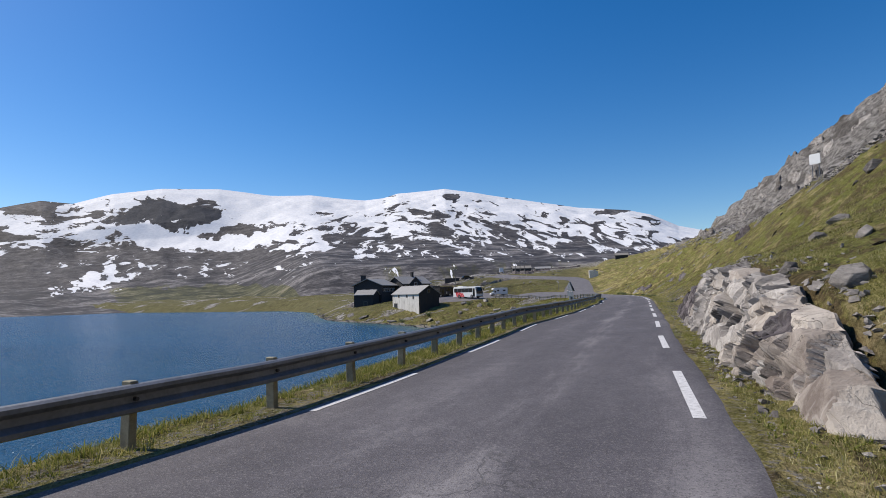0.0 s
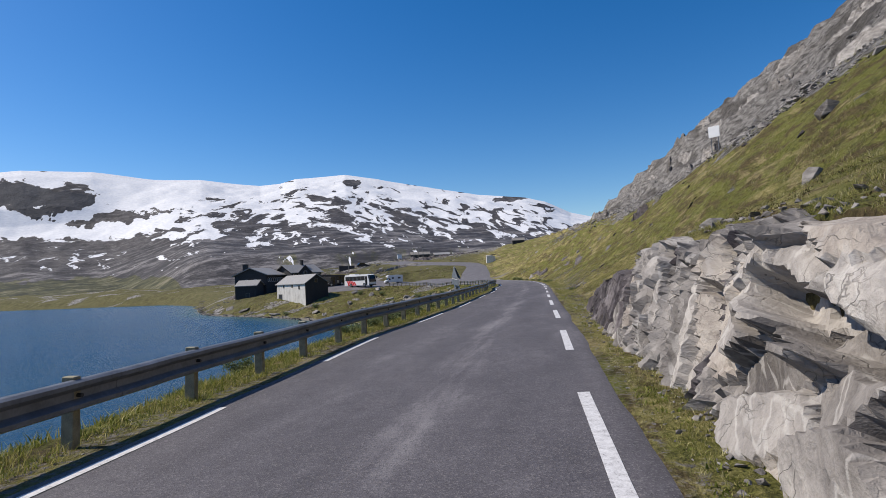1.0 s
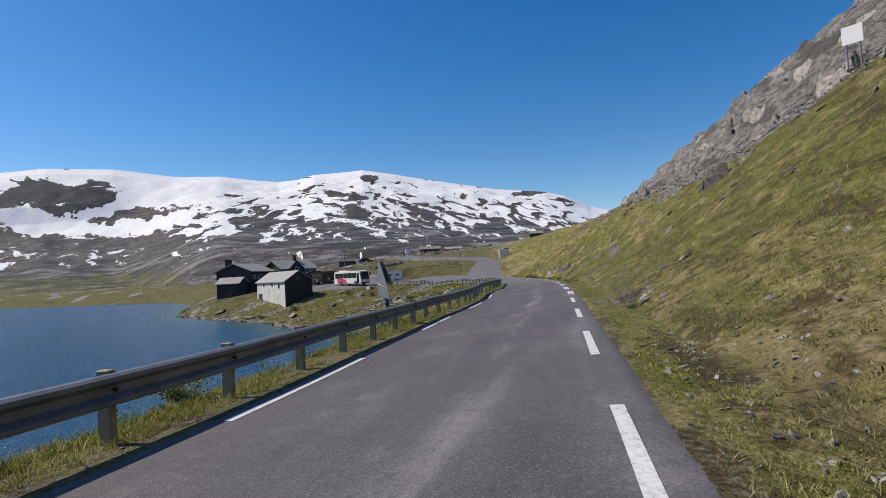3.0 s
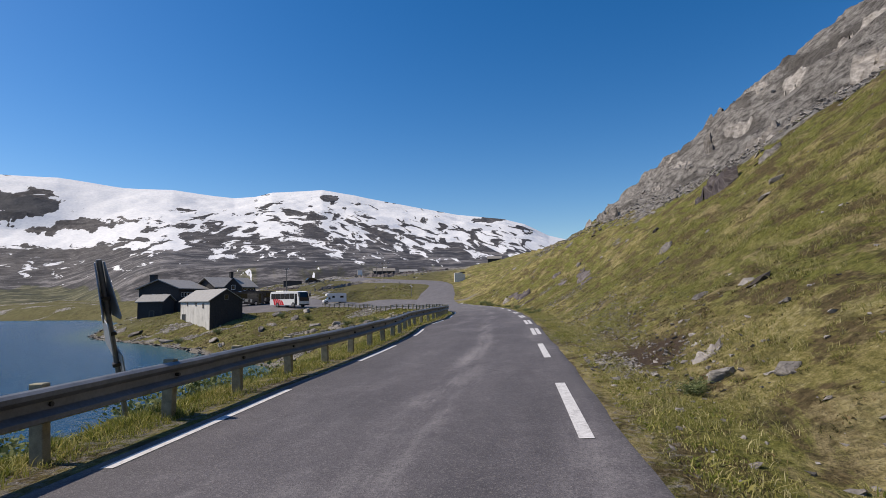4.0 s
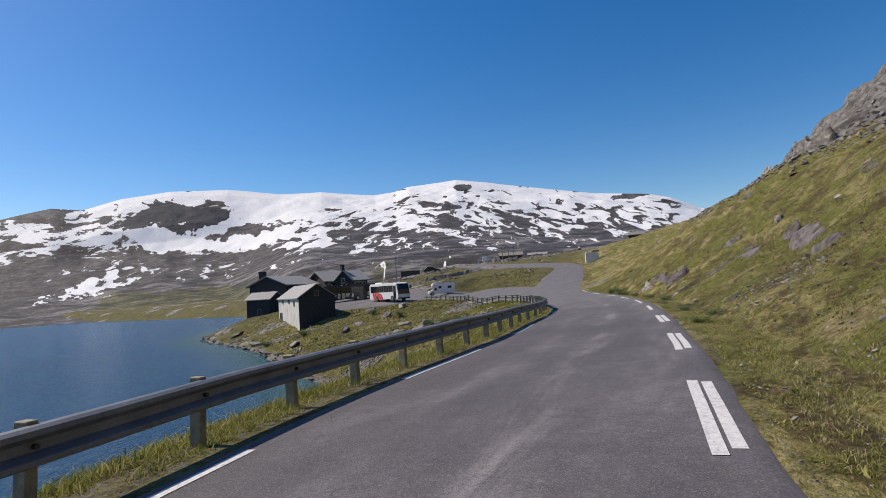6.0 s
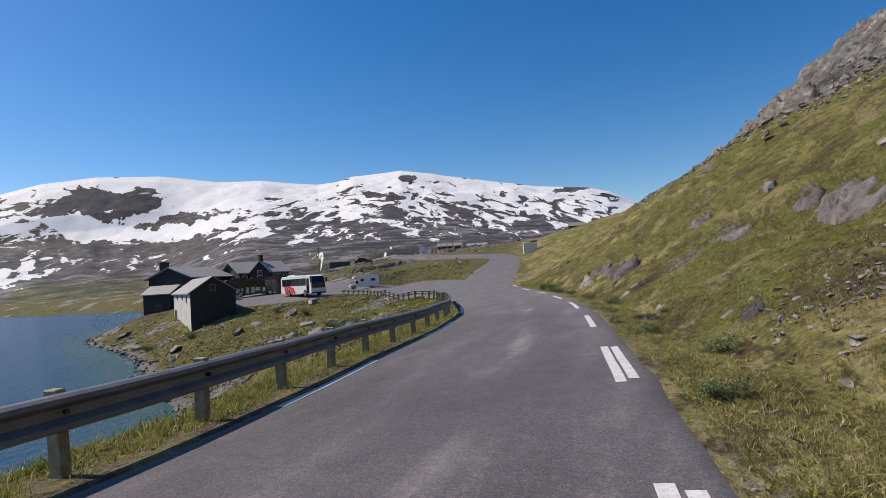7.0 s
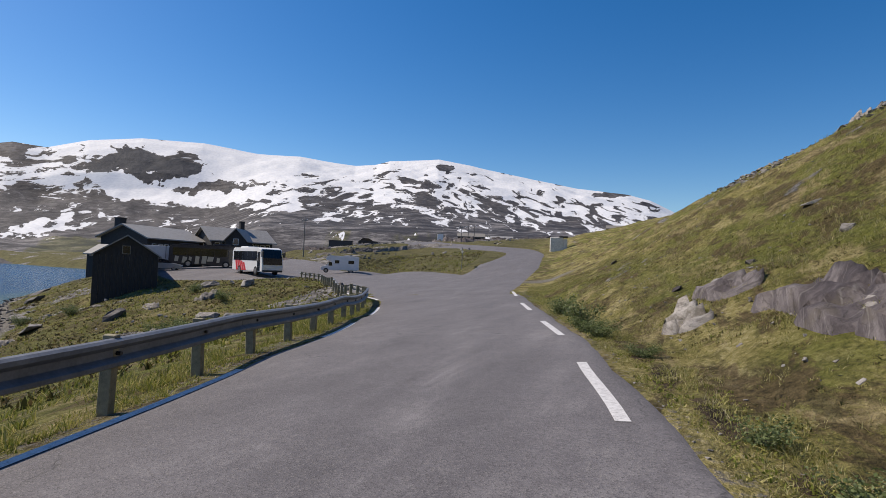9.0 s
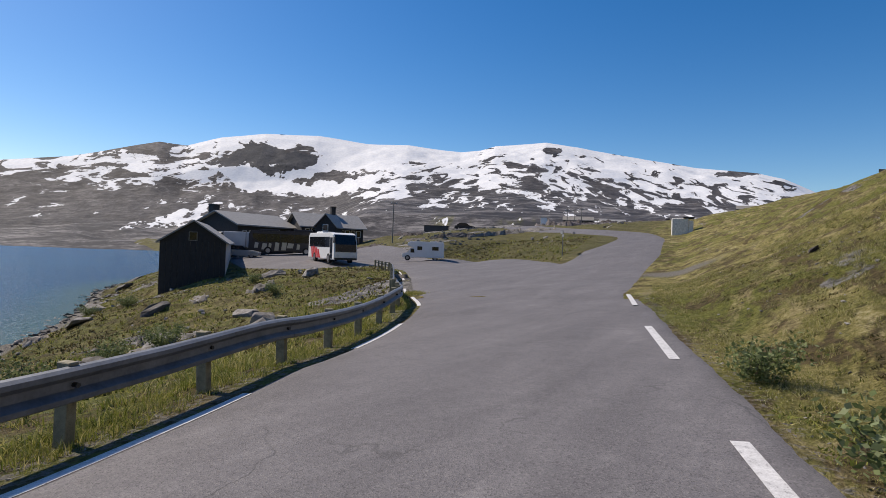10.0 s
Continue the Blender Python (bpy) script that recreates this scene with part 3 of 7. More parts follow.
def mat_mountain():
    m, nt, b = mat_new("snowy_mountain")
    uv = nt.nodes.new("ShaderNodeUVMap")
    uv.uv_map = "strata"
    mp = nt.nodes.new("ShaderNodeMapping")
    nt.links.new(uv.outputs[0], mp.inputs[0])
    mp.inputs["Rotation"].default_value = (0, 0, 0.0)
    mp.inputs["Scale"].default_value = (0.42, 1.15, 1)
    st = mp.outputs[0]
    n1 = tex_noise(nt, st, 0.55, 3, 0.5, 0.4)
    n2 = tex_noise(nt, st, 1.30, 6, 0.56, 1.0)
    n3 = tex_noise(nt, st, 9.0, 4, 0.6)
    patch = mathn(nt, 'ADD', mathn(nt, 'ADD', mathn(nt, 'MULTIPLY', n1, 0.22), mathn(nt, 'MULTIPLY', n2, 0.68)), mathn(nt, 'MULTIPLY', n3, 0.10))
    geo = nt.nodes.new("ShaderNodeNewGeometry")
    sepn = nt.nodes.new("ShaderNodeSeparateXYZ")
    nt.links.new(geo.outputs["True Normal"], sepn.inputs[0])
    flat = mathn(nt, 'MULTIPLY', mathn(nt, 'SUBTRACT', step_f(nt, sepn.outputs[2], 0.45, 0.75), 1.0), 0.6)
    want = mathn(nt, 'ADD', attr(nt, "snow"), flat)
    smask = step_f(nt, mathn(nt, 'ADD', mathn(nt, 'SUBTRACT', patch, 0.5), want), -0.008, 0.008)
    v = pos_vec(nt)
    near = attr(nt, "near")
    rk = mathn(nt, 'ADD', mathn(nt, 'MULTIPLY', n2, 0.3), mathn(nt, 'ADD', mathn(nt, 'MULTIPLY', tex_noise(nt, st, 4.5, 6, 0.7, 0.8), 0.26), mathn(nt, 'MULTIPLY', tex_noise(nt, v, 0.03, 7, 0.75), 0.44)))
    rkp = mathn(nt, 'ADD', mathn(nt, 'MULTIPLY', tex_noise(nt, v, 0.02, 8, 0.75), 0.7), mathn(nt, 'MULTIPLY', tex_noise(nt, v, 0.15, 6, 0.75), 0.3))
    rkp = mathn(nt, 'ADD', mathn(nt, 'MULTIPLY', mathn(nt, 'SUBTRACT', rkp, 0.5), 1.9), 0.47)
    rk = mathn(nt, 'ADD', mathn(nt, 'MULTIPLY', rk, mathn(nt, 'SUBTRACT', 1.0, near)), mathn(nt, 'MULTIPLY', rkp, near))
    rock = ramp(nt, rk, [(0.40, (0.027, 0.025, 0.027)), (0.50, (0.074, 0.068, 0.069)), (0.62, (0.20, 0.187, 0.182))])
    # blue-black rock colour puts the shade onto the cirque wall
    rock = mixc(nt, attr(nt, "shaded_head"), rock, ramp(nt, rk, [(0.36, (0.012, 0.015, 0.022)), (0.64, (0.055, 0.058, 0.068))]))
    low = ramp(nt, rk, [(0.38, (0.022, 0.024, 0.010)), (0.5, (0.075, 0.074, 0.028)), (0.63, (0.18, 0.16, 0.105))])
    rock = mixc(nt, step_f(nt, mathn(nt, 'ADD', attr(nt, "green"), mathn(nt, 'MULTIPLY', mathn(nt, 'SUBTRACT', n2, 0.5), 1.6)), 0.35, 0.65), rock, low)
    snow = ramp(nt, n3, [(0.3, (0.62, 0.63, 0.65)), (0.7, (0.77, 0.77, 0.78))])
    nt.links.new(mixc(nt, smask, rock, snow), b.inputs["Base Color"])
    b.inputs["Roughness"].default_value = 0.85
    b.inputs["Specular IOR Level"].default_value = 0.2
    bump(nt, b, mathn(nt, 'MULTIPLY', rk, mathn(nt, 'MULTIPLY', mathn(nt, 'SUBTRACT', 1.0, near), mathn(nt, 'SUBTRACT', 1.0, smask))), 0.9, 14.0)
    return m


M_GROUND, M_ASPHALT, M_PAINT, M_WATER, M_MOUNTAIN = mat_ground(), mat_asphalt(), mat_paint(), mat_water(), mat_mountain()


# ---- ground ----
def axis(segments):
    out = []
    for a, b, n in segments:
        out += list(np.linspace(a, b, n, endpoint=False))
    return np.array(out + [segments[-1][1]])


def build_ground():
    gx = axis([(-420, -120, 40), (-120, -60, 50), (-60, -14, 92), (-14, -3, 55), (-3, 2, 16), (2, 12, 56), (12, 40, 70), (40, 160, 40)])
    gy = axis([(-160, -20, 20), (-20, 0, 50), (0, 100, 330), (100, 150, 110), (150, 340, 110)])
    X, Y = np.meshgrid(gx, gy)
    Z = land(X, Y)
    Z = Z - sunk(X, Y)
    me = grid_mesh("ground", X, Y, Z, M_GROUND)
    d = X - right_x(Y)
    shore = dist_to(LAKE, X, Y, True)
    rock = 0.85 * sstep(d + 4 * fbm(X * 0.12, Y * 0.12, 3, 5) - 1.5 * sstep(Y, 70, 90) - 7.0 * sstep(Y, 88, 112), 11.2, 13.6)
    rock = rock + 0.7 * sstep(fbm(X * 0.13, Y * 0.22, 4, 71), 0.15, 0.21) * sstep(Y, 60, 90) * (d < -8)
    rock = rock + (0.12 + 0.44 * sstep(X, -120, -80)) * sstep(Y + 22 * fbm(X * 0.05, Y * 0.05, 3, 83), 138, 190) * (d < 2) * off_road(X, Y) + 0.45 * sstep(fbm(X * 0.3, Y * 0.3, 4, 77), 0.16, 0.22) * (d > 2.5)
    gravel = 0.75 * sstep(2.2 - shore, 0, 1.6) * (Y < 140) + 0.47 * (np.abs(left_x(np.minimum(Y, 100)) - 0.6 - X) < 0.4) * (Y < 104)
    foot = np.interp(Y, FOOT_Y, FOOT_D)
    rock = rock + 1.0 * (np.interp(Y, CUT_Y, CUT_H) > 0.15) * sstep(d, foot, foot + 0.2) * (1 - sstep(d, foot + 0.55, foot + 0.85))
    wavy = d + 2.2 * fbm(X * 0.10, Y * 0.10, 3, 33)
    put_attr(me, "ledge", sstep(wavy, 15.5, 17.5) * (0.08 + 0.92 * sstep(fbm(X * 0.45, Y * 0.10, 4, 37), 0.0, 0.10)))
    gravel = gravel + 0.42 * ((d > 0.2) & (d < 0.7)) * (Y < 104) + 0.7 * np.exp(-((X + 9.6) ** 2 + (Y - 113) ** 2) / 9.0)
    put_attr(me, "moor", sstep(Y, 112, 128) * sstep(-d, -2, 6) + (1 - sstep(Y, 112, 128)) * 0.45 * sstep(-d, 8, 16))
    put_attr(me, "lush", sstep(-d, 3, 8) * (1 - sstep(Y, 128, 150)) + 0.9 * sstep(d, 3.0, 7.0) * (1 - sstep(d, 12, 15)))
    put_attr(me, "rock", np.clip(rock, 0, 1))
    put_attr(me, "gravel", np.clip(gravel, 0, 1))
    soil = 0.62 * np.exp(-(((d - 1.75) / 0.75) ** 2 + ((Y - 42.0) / 2.0) ** 2)) + 0.6 * np.exp(-(((d - 1.7) / 0.45) ** 2 + ((Y - 46.5) / 3.0) ** 2)) + 0.5 * np.exp(-(((d - 1.6) / 0.6) ** 2 + ((Y - 30.0) / 3.0) ** 2)) + 0.7 * np.exp(-(((X - 2.4) / 1.1) ** 2 + ((Y - 66.5) / 1.6) ** 2)) + 0.8 * np.exp(-(((X - 0.3) / 0.65) ** 2 + ((Y - 77.1) / 0.8) ** 2)) + 0.65 * np.exp(-(((X + 0.35) / 0.5) ** 2 + ((Y - 79.2) / 1.1) ** 2)) + 0.6 * np.exp(-((d - np.interp(Y, [30, 64, 71, 80, 96], [1.15, 1.05, 0.72, 0.88, 1.1])) / 0.2) ** 2) * (Y > 30) * (Y < 96)
    wet = np.exp(-(((X + 0.35) / 0.55) ** 2 + ((Y - 71.5) / 0.9) ** 2)) + 0.7 * np.exp(-((d - np.interp(Y, [69, 71, 75, 80, 86], [0.7, 0.68, 0.8, 0.9, 1.1])) / 0.11) ** 2) * sstep(Y, 68, 70) * (1 - sstep(Y, 84, 87)) + 0.6 * np.exp(-(((X - 0.3) / 0.5) ** 2 + ((Y - 77.0) / 0.6) ** 2)) + 0.45 * np.exp(-(((X - 1.8) / 0.4) ** 2 + ((Y - 41.9) / 0.6) ** 2))
    soil = soil + 0.8 * wet
    put_attr(me, "wet", np.clip(wet, 0, 1))
    put_attr(me, "soil", np.clip(soil, 0, 1))
    tagged(new("ground", me), "grassy mountain ground with heath and bare grey rock", "ground", kind="structure")


build_ground()


def build_lake():
    gx = axis([(-1500, -300, 24), (-300, -100, 60), (-100, -8, 120)])
    gy = axis([(-300, -20, 28), (-20, 140, 120), (140, 340, 60), (340, 620, 20)])
    X, Y = np.meshgrid(gx, gy)
    Z = np.full(X.shape, LAKE_Z)
    me = grid_mesh("lake", X, Y, Z, M_WATER)
    put_attr(me, "shore", np.where(inside(LAKE, X, Y), dist_to(LAKE, X, Y, True), 0))
    tagged(new("water", me), "blue-green mountain lake with small wind ripples", "lake", kind="structure")


build_lake()


# ---- mountains ----
SKY_AZ = [-180, -120, -95, -80, -72, -66, -62, -59.3, -57, -54, -50, -45, -40, -36, -30.5, -28.5, -27, -22, -18.5, -11, -8, -3, -1, 1.5, 5, 12, 25, 60, 120, 180]
SKY_EL = [4, 5, 5, 5.0, 5.6, 6.7, 8.0, 8.8, 8.7, 9.8, 10.5, 10.75, 10.3, 10.4, 9.9, 10.15, 10.6, 11.0, 10.45, 9.0, 8.4, 7.8, 7.2, 5.9, 5.0, 4.6, 5, 6, 5, 4]


def build_mountain():
    az = axis([(-180, -80, 60), (-80, 6, 760), (6, 30, 60), (30, 180, 60)])
    rr = axis([(215, 420, 36), (420, 900, 80), (900, 2000, 190), (2000, 3000, 24)])
    A, R = np.meshgrid(az, rr)
    sky = np.interp(A, SKY_AZ, SKY_EL)
    ar = np.radians(A)
    X, Y = -1 + R * np.sin(ar), 40 + R * np.cos(ar)
    lakeside = sstep(-A, 36, 46) * sstep(A, -175, -130)
    e0 = 2.6 * (1 - lakeside) + lakeside * -2.2
    u = np.clip((R - 215) / (1900.0 - 215), 0, 1)
    # long gentle foot, steeper middle, smooth dome
    s = np.interp(u, [0, 0.06, 0.12, 0.25, 0.45, 0.62, 0.80, 0.92, 1.0], [0, 0.04, 0.13, 0.27, 0.47, 0.66, 0.86, 0.96, 1.0])
    s_lake = np.interp(u, [0, 0.08, 0.14, 0.20, 0.32, 0.5, 0.68, 0.82, 0.92, 1.0], [0, 0.06, 0.17, 0.23, 0.33, 0.47, 0.62, 0.83, 0.95, 1.0])
    s = s * (1 - lakeside) + s_lake * lakeside
    # cirque: hollow below, steep head wall above
    c = np.exp(-((A + 51.0) / 7.0) ** 4)
    wall = np.interp(u, [0.0, 0.5, 0.66, 0.71, 0.745, 0.85, 1.0], [0, -0.005, -0.03, -0.025, 0.06, 0.035, 0.0])
    lump = fbm(A * 0.3, R * 0.006, 3, 12)
    s = s + c * wall * (0.85 + 0.4 * fbm(A * 0.2, R * 0.004, 3, 91))
    el = e0 + (sky - e0) * s
    rough = sstep(u, 0.02, 0.2) * (1 - 0.85 * sstep(u, 0.86, 0.97))
    el = el + rough * (0.75 * lump + 0.12 * fbm(A * 0.45 + R * 0.004, R * 0.012, 3, 15))
    Z = 1.3 + R * np.tan(np.radians(el))
    Z = np.where(R > 1900, Z - (R - 1900) * 0.35, Z)
    near = 1 - sstep(R, 250, 360)
    Z = Z * (1 - near) + (np.minimum(land(X, Y), 30) - 2.0) * near
    me = grid_mesh("mountain", X, Y, Z, M_MOUNTAIN)
    # snow cover grows with height; unbroken field on the dome, bare head wall in the cirque
    rel = np.clip(el / np.maximum(sky, 1), 0, 1.1)
    snow = np.interp(rel, [0, 0.20, 0.30, 0.45, 0.63, 0.80, 0.92, 1.0], [-0.6, -0.17, -0.095, -0.052, -0.004, 0.045, 0.085, 0.11])
    left = sstep(-A, 30, 38)
    low_left = np.interp(el, [-1, 1.0, 2.5, 4.4, 5.2, 6.5, 8.0, 9.5], [-0.5, -0.13, -0.088, -0.070, -0.01, 0.025, 0.04, 0.07])
    snow = snow * (1 - left) + low_left * left
    jag = 1.7 * fbm(A * 1.3, el * 1.9, 5, 101, 0.6)
    dome = sstep(el + 0.6 * jag - np.interp(A, [-62, -57, -54, -50, -46, -43.5, -42, -38, -34, -30, -27], [9.6, 8.9, 9.7, 10.25, 9.8, 8.8, 7.9, 8.2, 8.9, 9.7, 10.6]), -0.15, 0.15)
    snow = snow + 0.5 * dome
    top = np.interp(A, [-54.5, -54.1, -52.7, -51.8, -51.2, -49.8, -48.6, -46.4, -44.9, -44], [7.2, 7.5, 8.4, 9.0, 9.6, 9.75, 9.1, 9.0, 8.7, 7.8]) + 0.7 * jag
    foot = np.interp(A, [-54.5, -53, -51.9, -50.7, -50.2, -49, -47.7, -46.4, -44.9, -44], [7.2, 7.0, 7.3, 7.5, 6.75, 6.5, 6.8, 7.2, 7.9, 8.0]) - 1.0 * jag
    # mask of the steep cirque wall: bare of snow, shade painted in
    shaded_head = sstep(top - el, 0, 0.12) * sstep(el - foot, 0, 0.12) * (A > -54.6) * (A < -44)
    drift = sstep(0.36 - np.hypot((A + 48.8) / 1.4, (el - 7.6) / 0.42 - 0.30 * (A + 48.8)) + 1.2 * jag, 0, 0.1) + sstep(0.3 - np.hypot((A + 50.1) / 0.7, (el - 8.3) / 0.7) + jag, 0, 0.1)
    bowl = sstep(foot - el, -0.05, 0.1) * sstep(el - np.interp(A, [-56, -54, -51.6, -47, -43, -40, -36], [6.9, 6.6, 4.9, 4.9, 4.9, 5.9, 6.4]) + 0.8 * jag, 0, 0.25) * sstep(A, -56, -54) * sstep(-A, 38, 40)
    rib = sstep(0.9 - np.hypot((A + 43.2) / 3.6, (el - 6.85 - 0.16 * (A + 43.2)) / 0.72) + 1.2 * jag, 0, 0.12)
    snow = snow + 0.5 * bowl * (1 - rib) - 0.9 * shaded_head * (1 - np.clip(drift, 0, 1)) - 0.16 * rib
    # bare tops, far peak, low drifts by the shore
    for pa, pe, ra, re, k in ((-21.5, 10.15, 1.3, 0.38, 0.35), (-28.2, 10.45, 1.2, 0.3, 0.3), (-4.5, 7.75, 1.9, 0.28, 0.25), (-9.5, 8.75, 0.8, 0.15, 0.25), (-49.5, 10.6, 1.4, 0.1, 0.6)):
        snow = snow - k * sstep(1.0 - np.hypot((A - pa) / ra, (el - pe) / re) + jag, 0, 0.3)
    snow = snow - 0.35 * sstep(-A + 1.2 * jag, 58.3, 58.9) * sstep(el + 0.8 * jag, 7.4, 7.9)
    snow = snow + 0.17 * sstep(1.0 - np.hypot((A + 57.0) / 2.2, (el - 1.7 - 0.25 * (A + 57)) / 0.85) + 2.2 * jag, 0, 0.5) + 0.14 * sstep(1.0 - np.hypot((A + 54.6) / 0.6, (el - 3.2) / 0.7) + 2 * jag, 0, 0.2)
    put_attr(me, "snow", snow)
    put_attr(me, "shaded_head", shaded_head)
    put_attr(me, "near", 1 - sstep(R, 650, 1050))
    put_attr(me, "green", 0.35 * (1 - left) * (1 - sstep(R, 330, 520)) + left * (1 - sstep(el + 0.5 * jag, 0.9, 1.7)) * sstep(A, -57, -53))
    uvl = me.uv_layers.new(name="strata")
    vi = np.empty(len(me.loops), np.int32)
    me.loops.foreach_get("vertex_index", vi)
    bent = el + np.where(A > -25, 0.30, 0.16) * (np.sqrt((A + 25.0) ** 2 + 9.0) - 3.0)
    U = np.stack([A.ravel(), bent.ravel()], -1)[vi]
    uvl.data.foreach_set("uv", U.astype(np.float32).ravel())
    tagged(new("mountain_range", me), "snow-patched grey mountain range behind the lake", "mountain", kind="structure")


build_mountain()


# ---- road ----
def ribbon(name, right, left, material, lift, across, parent=None, wear=True):
    n = len(right)
    V = np.linspace(0, 1, across)
    X = right[:, 0][:, None] * (1 - V) + left[:, 0][:, None] * V
    Y = right[:, 1][:, None] * (1 - V) + left[:, 1][:, None] * V
    Z = firm(X, Y) + lift
    if wear:
        Z = Z - 0.035 * sstep(Y, 97.0, 99.5)
    elif name == "road_bend":
        Z[:4] -= np.array([0.09, 0.06, 0.03, 0.01])[:, None]
    else:
        Z[:4] -= np.array([0.16, 0.09, 0.04, 0.012])[:, None]
    # worn edges
    Z[:, 0] -= 0.05
    Z[:, -1] -= 0.05
    me = grid_mesh(name, X, Y, Z, material)
    side = V[None, :] + 0.10 * fbm(Y * 0.05, X * 0.0, 3, 81)
    w = 0.5 * np.exp(-((side - 0.10) / 0.07) ** 2) + 1.0 * np.exp(-((side - 0.40) / 0.055) ** 2) + 0.35 * np.exp(-((side - 0.66) / 0.07) ** 2)
    put_attr(me, "wear", w * (1 - sstep(Y, 78, 97)) if wear else 0 * X)
    put_attr(me, "pale", sstep(Y, 60, 90) if wear else 1 + 0 * X)
    ob = new(name, me)
    return ob


def resample(p, n):
    s = np.r_[0, np.cumsum(np.hypot(*np.diff(p, axis=0).T))]
    u = np.linspace(0, s[-1], n)
    return np.stack([np.interp(u, s, p[:, k]) for k in (0, 1)], -1)


def build_roads():
    ys = np.linspace(-30, 101, 400)
    wob = 0.10 * fbm(ys * 0.8, ys * 0, 4, 61)
    right = np.stack([right_x(ys) + 0.42 + wob, ys], -1)
    left = np.stack([left_x(ys) - 0.30 + 0.5 * wob, ys], -1)
    ob = ribbon("road", right, left, M_ASPHALT, 0.0, 41)
    tagged(ob, "narrow worn grey asphalt road with dashed white edge lines", "road", kind="structure")
    # bend towards the parking place
    far = resample(np.array([(-7.6, 98), *FAR_EDGE]), 90)
    near = resample(np.array([p for p in L_S if p[1] > 97.5] + PARKING[1:6]), 90)
    ob2 = ribbon("road_bend", far, near, M_ASPHALT, -0.008, 25, wear=False)
    tagged(ob2, "grey asphalt bend and parking area by the lodge", "road", kind="structure")
    ob3 = ribbon("side_road", sample(SIDE_R, 80), sample(SIDE_L, 80), M_ASPHALT, 0.012, 13, wear=False)
    tagged(ob3, "pale asphalt side road climbing to the upper terrace", "road", kind="structure")
    return ob


road = build_roads()


# where the paint strays from the even edge line
LINE_Y = [-30, 101]
LINE_OFF = [0, 0]


def stripe(line, s0, s1, width, off=0.0, shift=False):
    """One painted dash along a line, from s0 to s1 metres."""
    d = np.r_[0, np.cumsum(np.hypot(*np.diff(line, axis=0).T))]
    u = np.linspace(s0, s1, 7)
    x, y = np.interp(u, d, line[:, 0]), np.interp(u, d, line[:, 1])
    tx, ty = np.gradient(x), np.gradient(y)
    k = np.hypot(tx, ty)
    nx, ny = ty / k, -tx / k
    off = np.interp(y, LINE_Y, LINE_OFF) + off if shift else np.full(7, off)
    vs, fs = [], []
    for i in range(7):
        for side in (-0.5, 0.5):
            px, py = x[i] + nx[i] * (off[i] + side * width), y[i] + ny[i] * (off[i] + side * width)
            vs.append((px, py, at_firm(px, py) + 0.006))
    for i in range(6):
        fs.append((2 * i, 2 * i + 1, 2 * i + 3, 2 * i + 2))
    return np_mesh("edge_dash", vs, fs, M_PAINT)


# stretches of y that carry a dash on the right edge line
DASHES = [(-19.5, -16.1), (-12.5, -9.1), (-5.6, -2.2), (1.31, 4.85), (8.32, 11.73), (14.99, 17.95), (20.7, 23.47), (26.34, 29.37), (31.89, 34.28), (36.66, 39.48), (42.5, 45.36), (48.23, 51.11), (53.73, 56.34), (58.94, 61.76), (64.67, 67.45), (70.08, 72.6), (75.1, 77.61), (80.11, 82.72), (85.38, 88.54), (91.66, 94.69), (98.1, 101.0)]


def build_lines():
    lr = R_S
    d = np.r_[0, np.cumsum(np.hypot(*np.diff(lr, axis=0).T))]
    for a, b in DASHES:
        s0, s1 = np.interp((a, b), lr[:, 1], d)
        double = 47 < a < 68
        ob = new("edge_dash", stripe(lr, s0, s1, 0.115 if double else 0.13, 0.0, True))
        ob.parent = road
        if double:
            ob = new("old_edge_dash", stripe(lr, s0 + 0.15, s1 - 0.1, 0.11, 0.145, True))
            ob.parent = road
    ll = L_S
    total = np.hypot(*np.diff(ll, axis=0).T).sum()
    s0 = 2.7
    while s0 < total - 4:
        ob = new("edge_dash", stripe(ll, s0, s0 + 3.4, 0.12, float(np.interp(s0, (80, 108), (0, -0.17)))))
        ob.parent = road
        s0 += 7.0


build_lines()


# ---- things: materials ----
M_SILVERBOX = plain("pale_grey_panel", (0.52, 0.53, 0.54), 0.5, 0.0, 0.06, 1.5)
M_ZINC = plain("galvanised_steel", (0.19, 0.198, 0.212), 0.55, 0.5, 0.16, 3.0)
M_POST = plain("weathered_post", (0.27, 0.24, 0.165), 0.85, 0.0, 0.22, 9.0, 0.004)
M_BOLT = plain("dark_bolt", (0.06, 0.06, 0.06), 0.5, 0.7)
M_PLASTER = None
# real timber of lodge and barn; on the boat house it paints gable shade
M_DARKWOOD_AND_SHADE = plain("dark_stained_boards_and_shade", (0.030, 0.030, 0.032), 0.8, 0.0, 0.25, 4.0, 0.01)
M_SLATE = plain("grey_roofing", (0.27, 0.265, 0.26), 0.75, 0.0, 0.12, 2.2, 0.01)
M_WHITE = plain("white_paint", (0.78, 0.78, 0.77), 0.35, 0.0, 0.03, 2.0)
M_RED = plain("red_paint", (0.62, 0.035, 0.045), 0.35, 0.0, 0.05, 2.0)
M_GLASS = plain("dark_tinted_glass", (0.012, 0.014, 0.017), 0.06, 0.0, 0.1, 3.0)
M_RUBBER = plain("black_rubber", (0.015, 0.015, 0.015), 0.8)
M_RIM = plain("steel_rim", (0.35, 0.35, 0.36), 0.4, 0.8)
M_BLACK = plain("black_plastic", (0.02, 0.02, 0.022), 0.5)
M_LAMP = plain("clear_lamp", (0.75, 0.75, 0.72), 0.15)
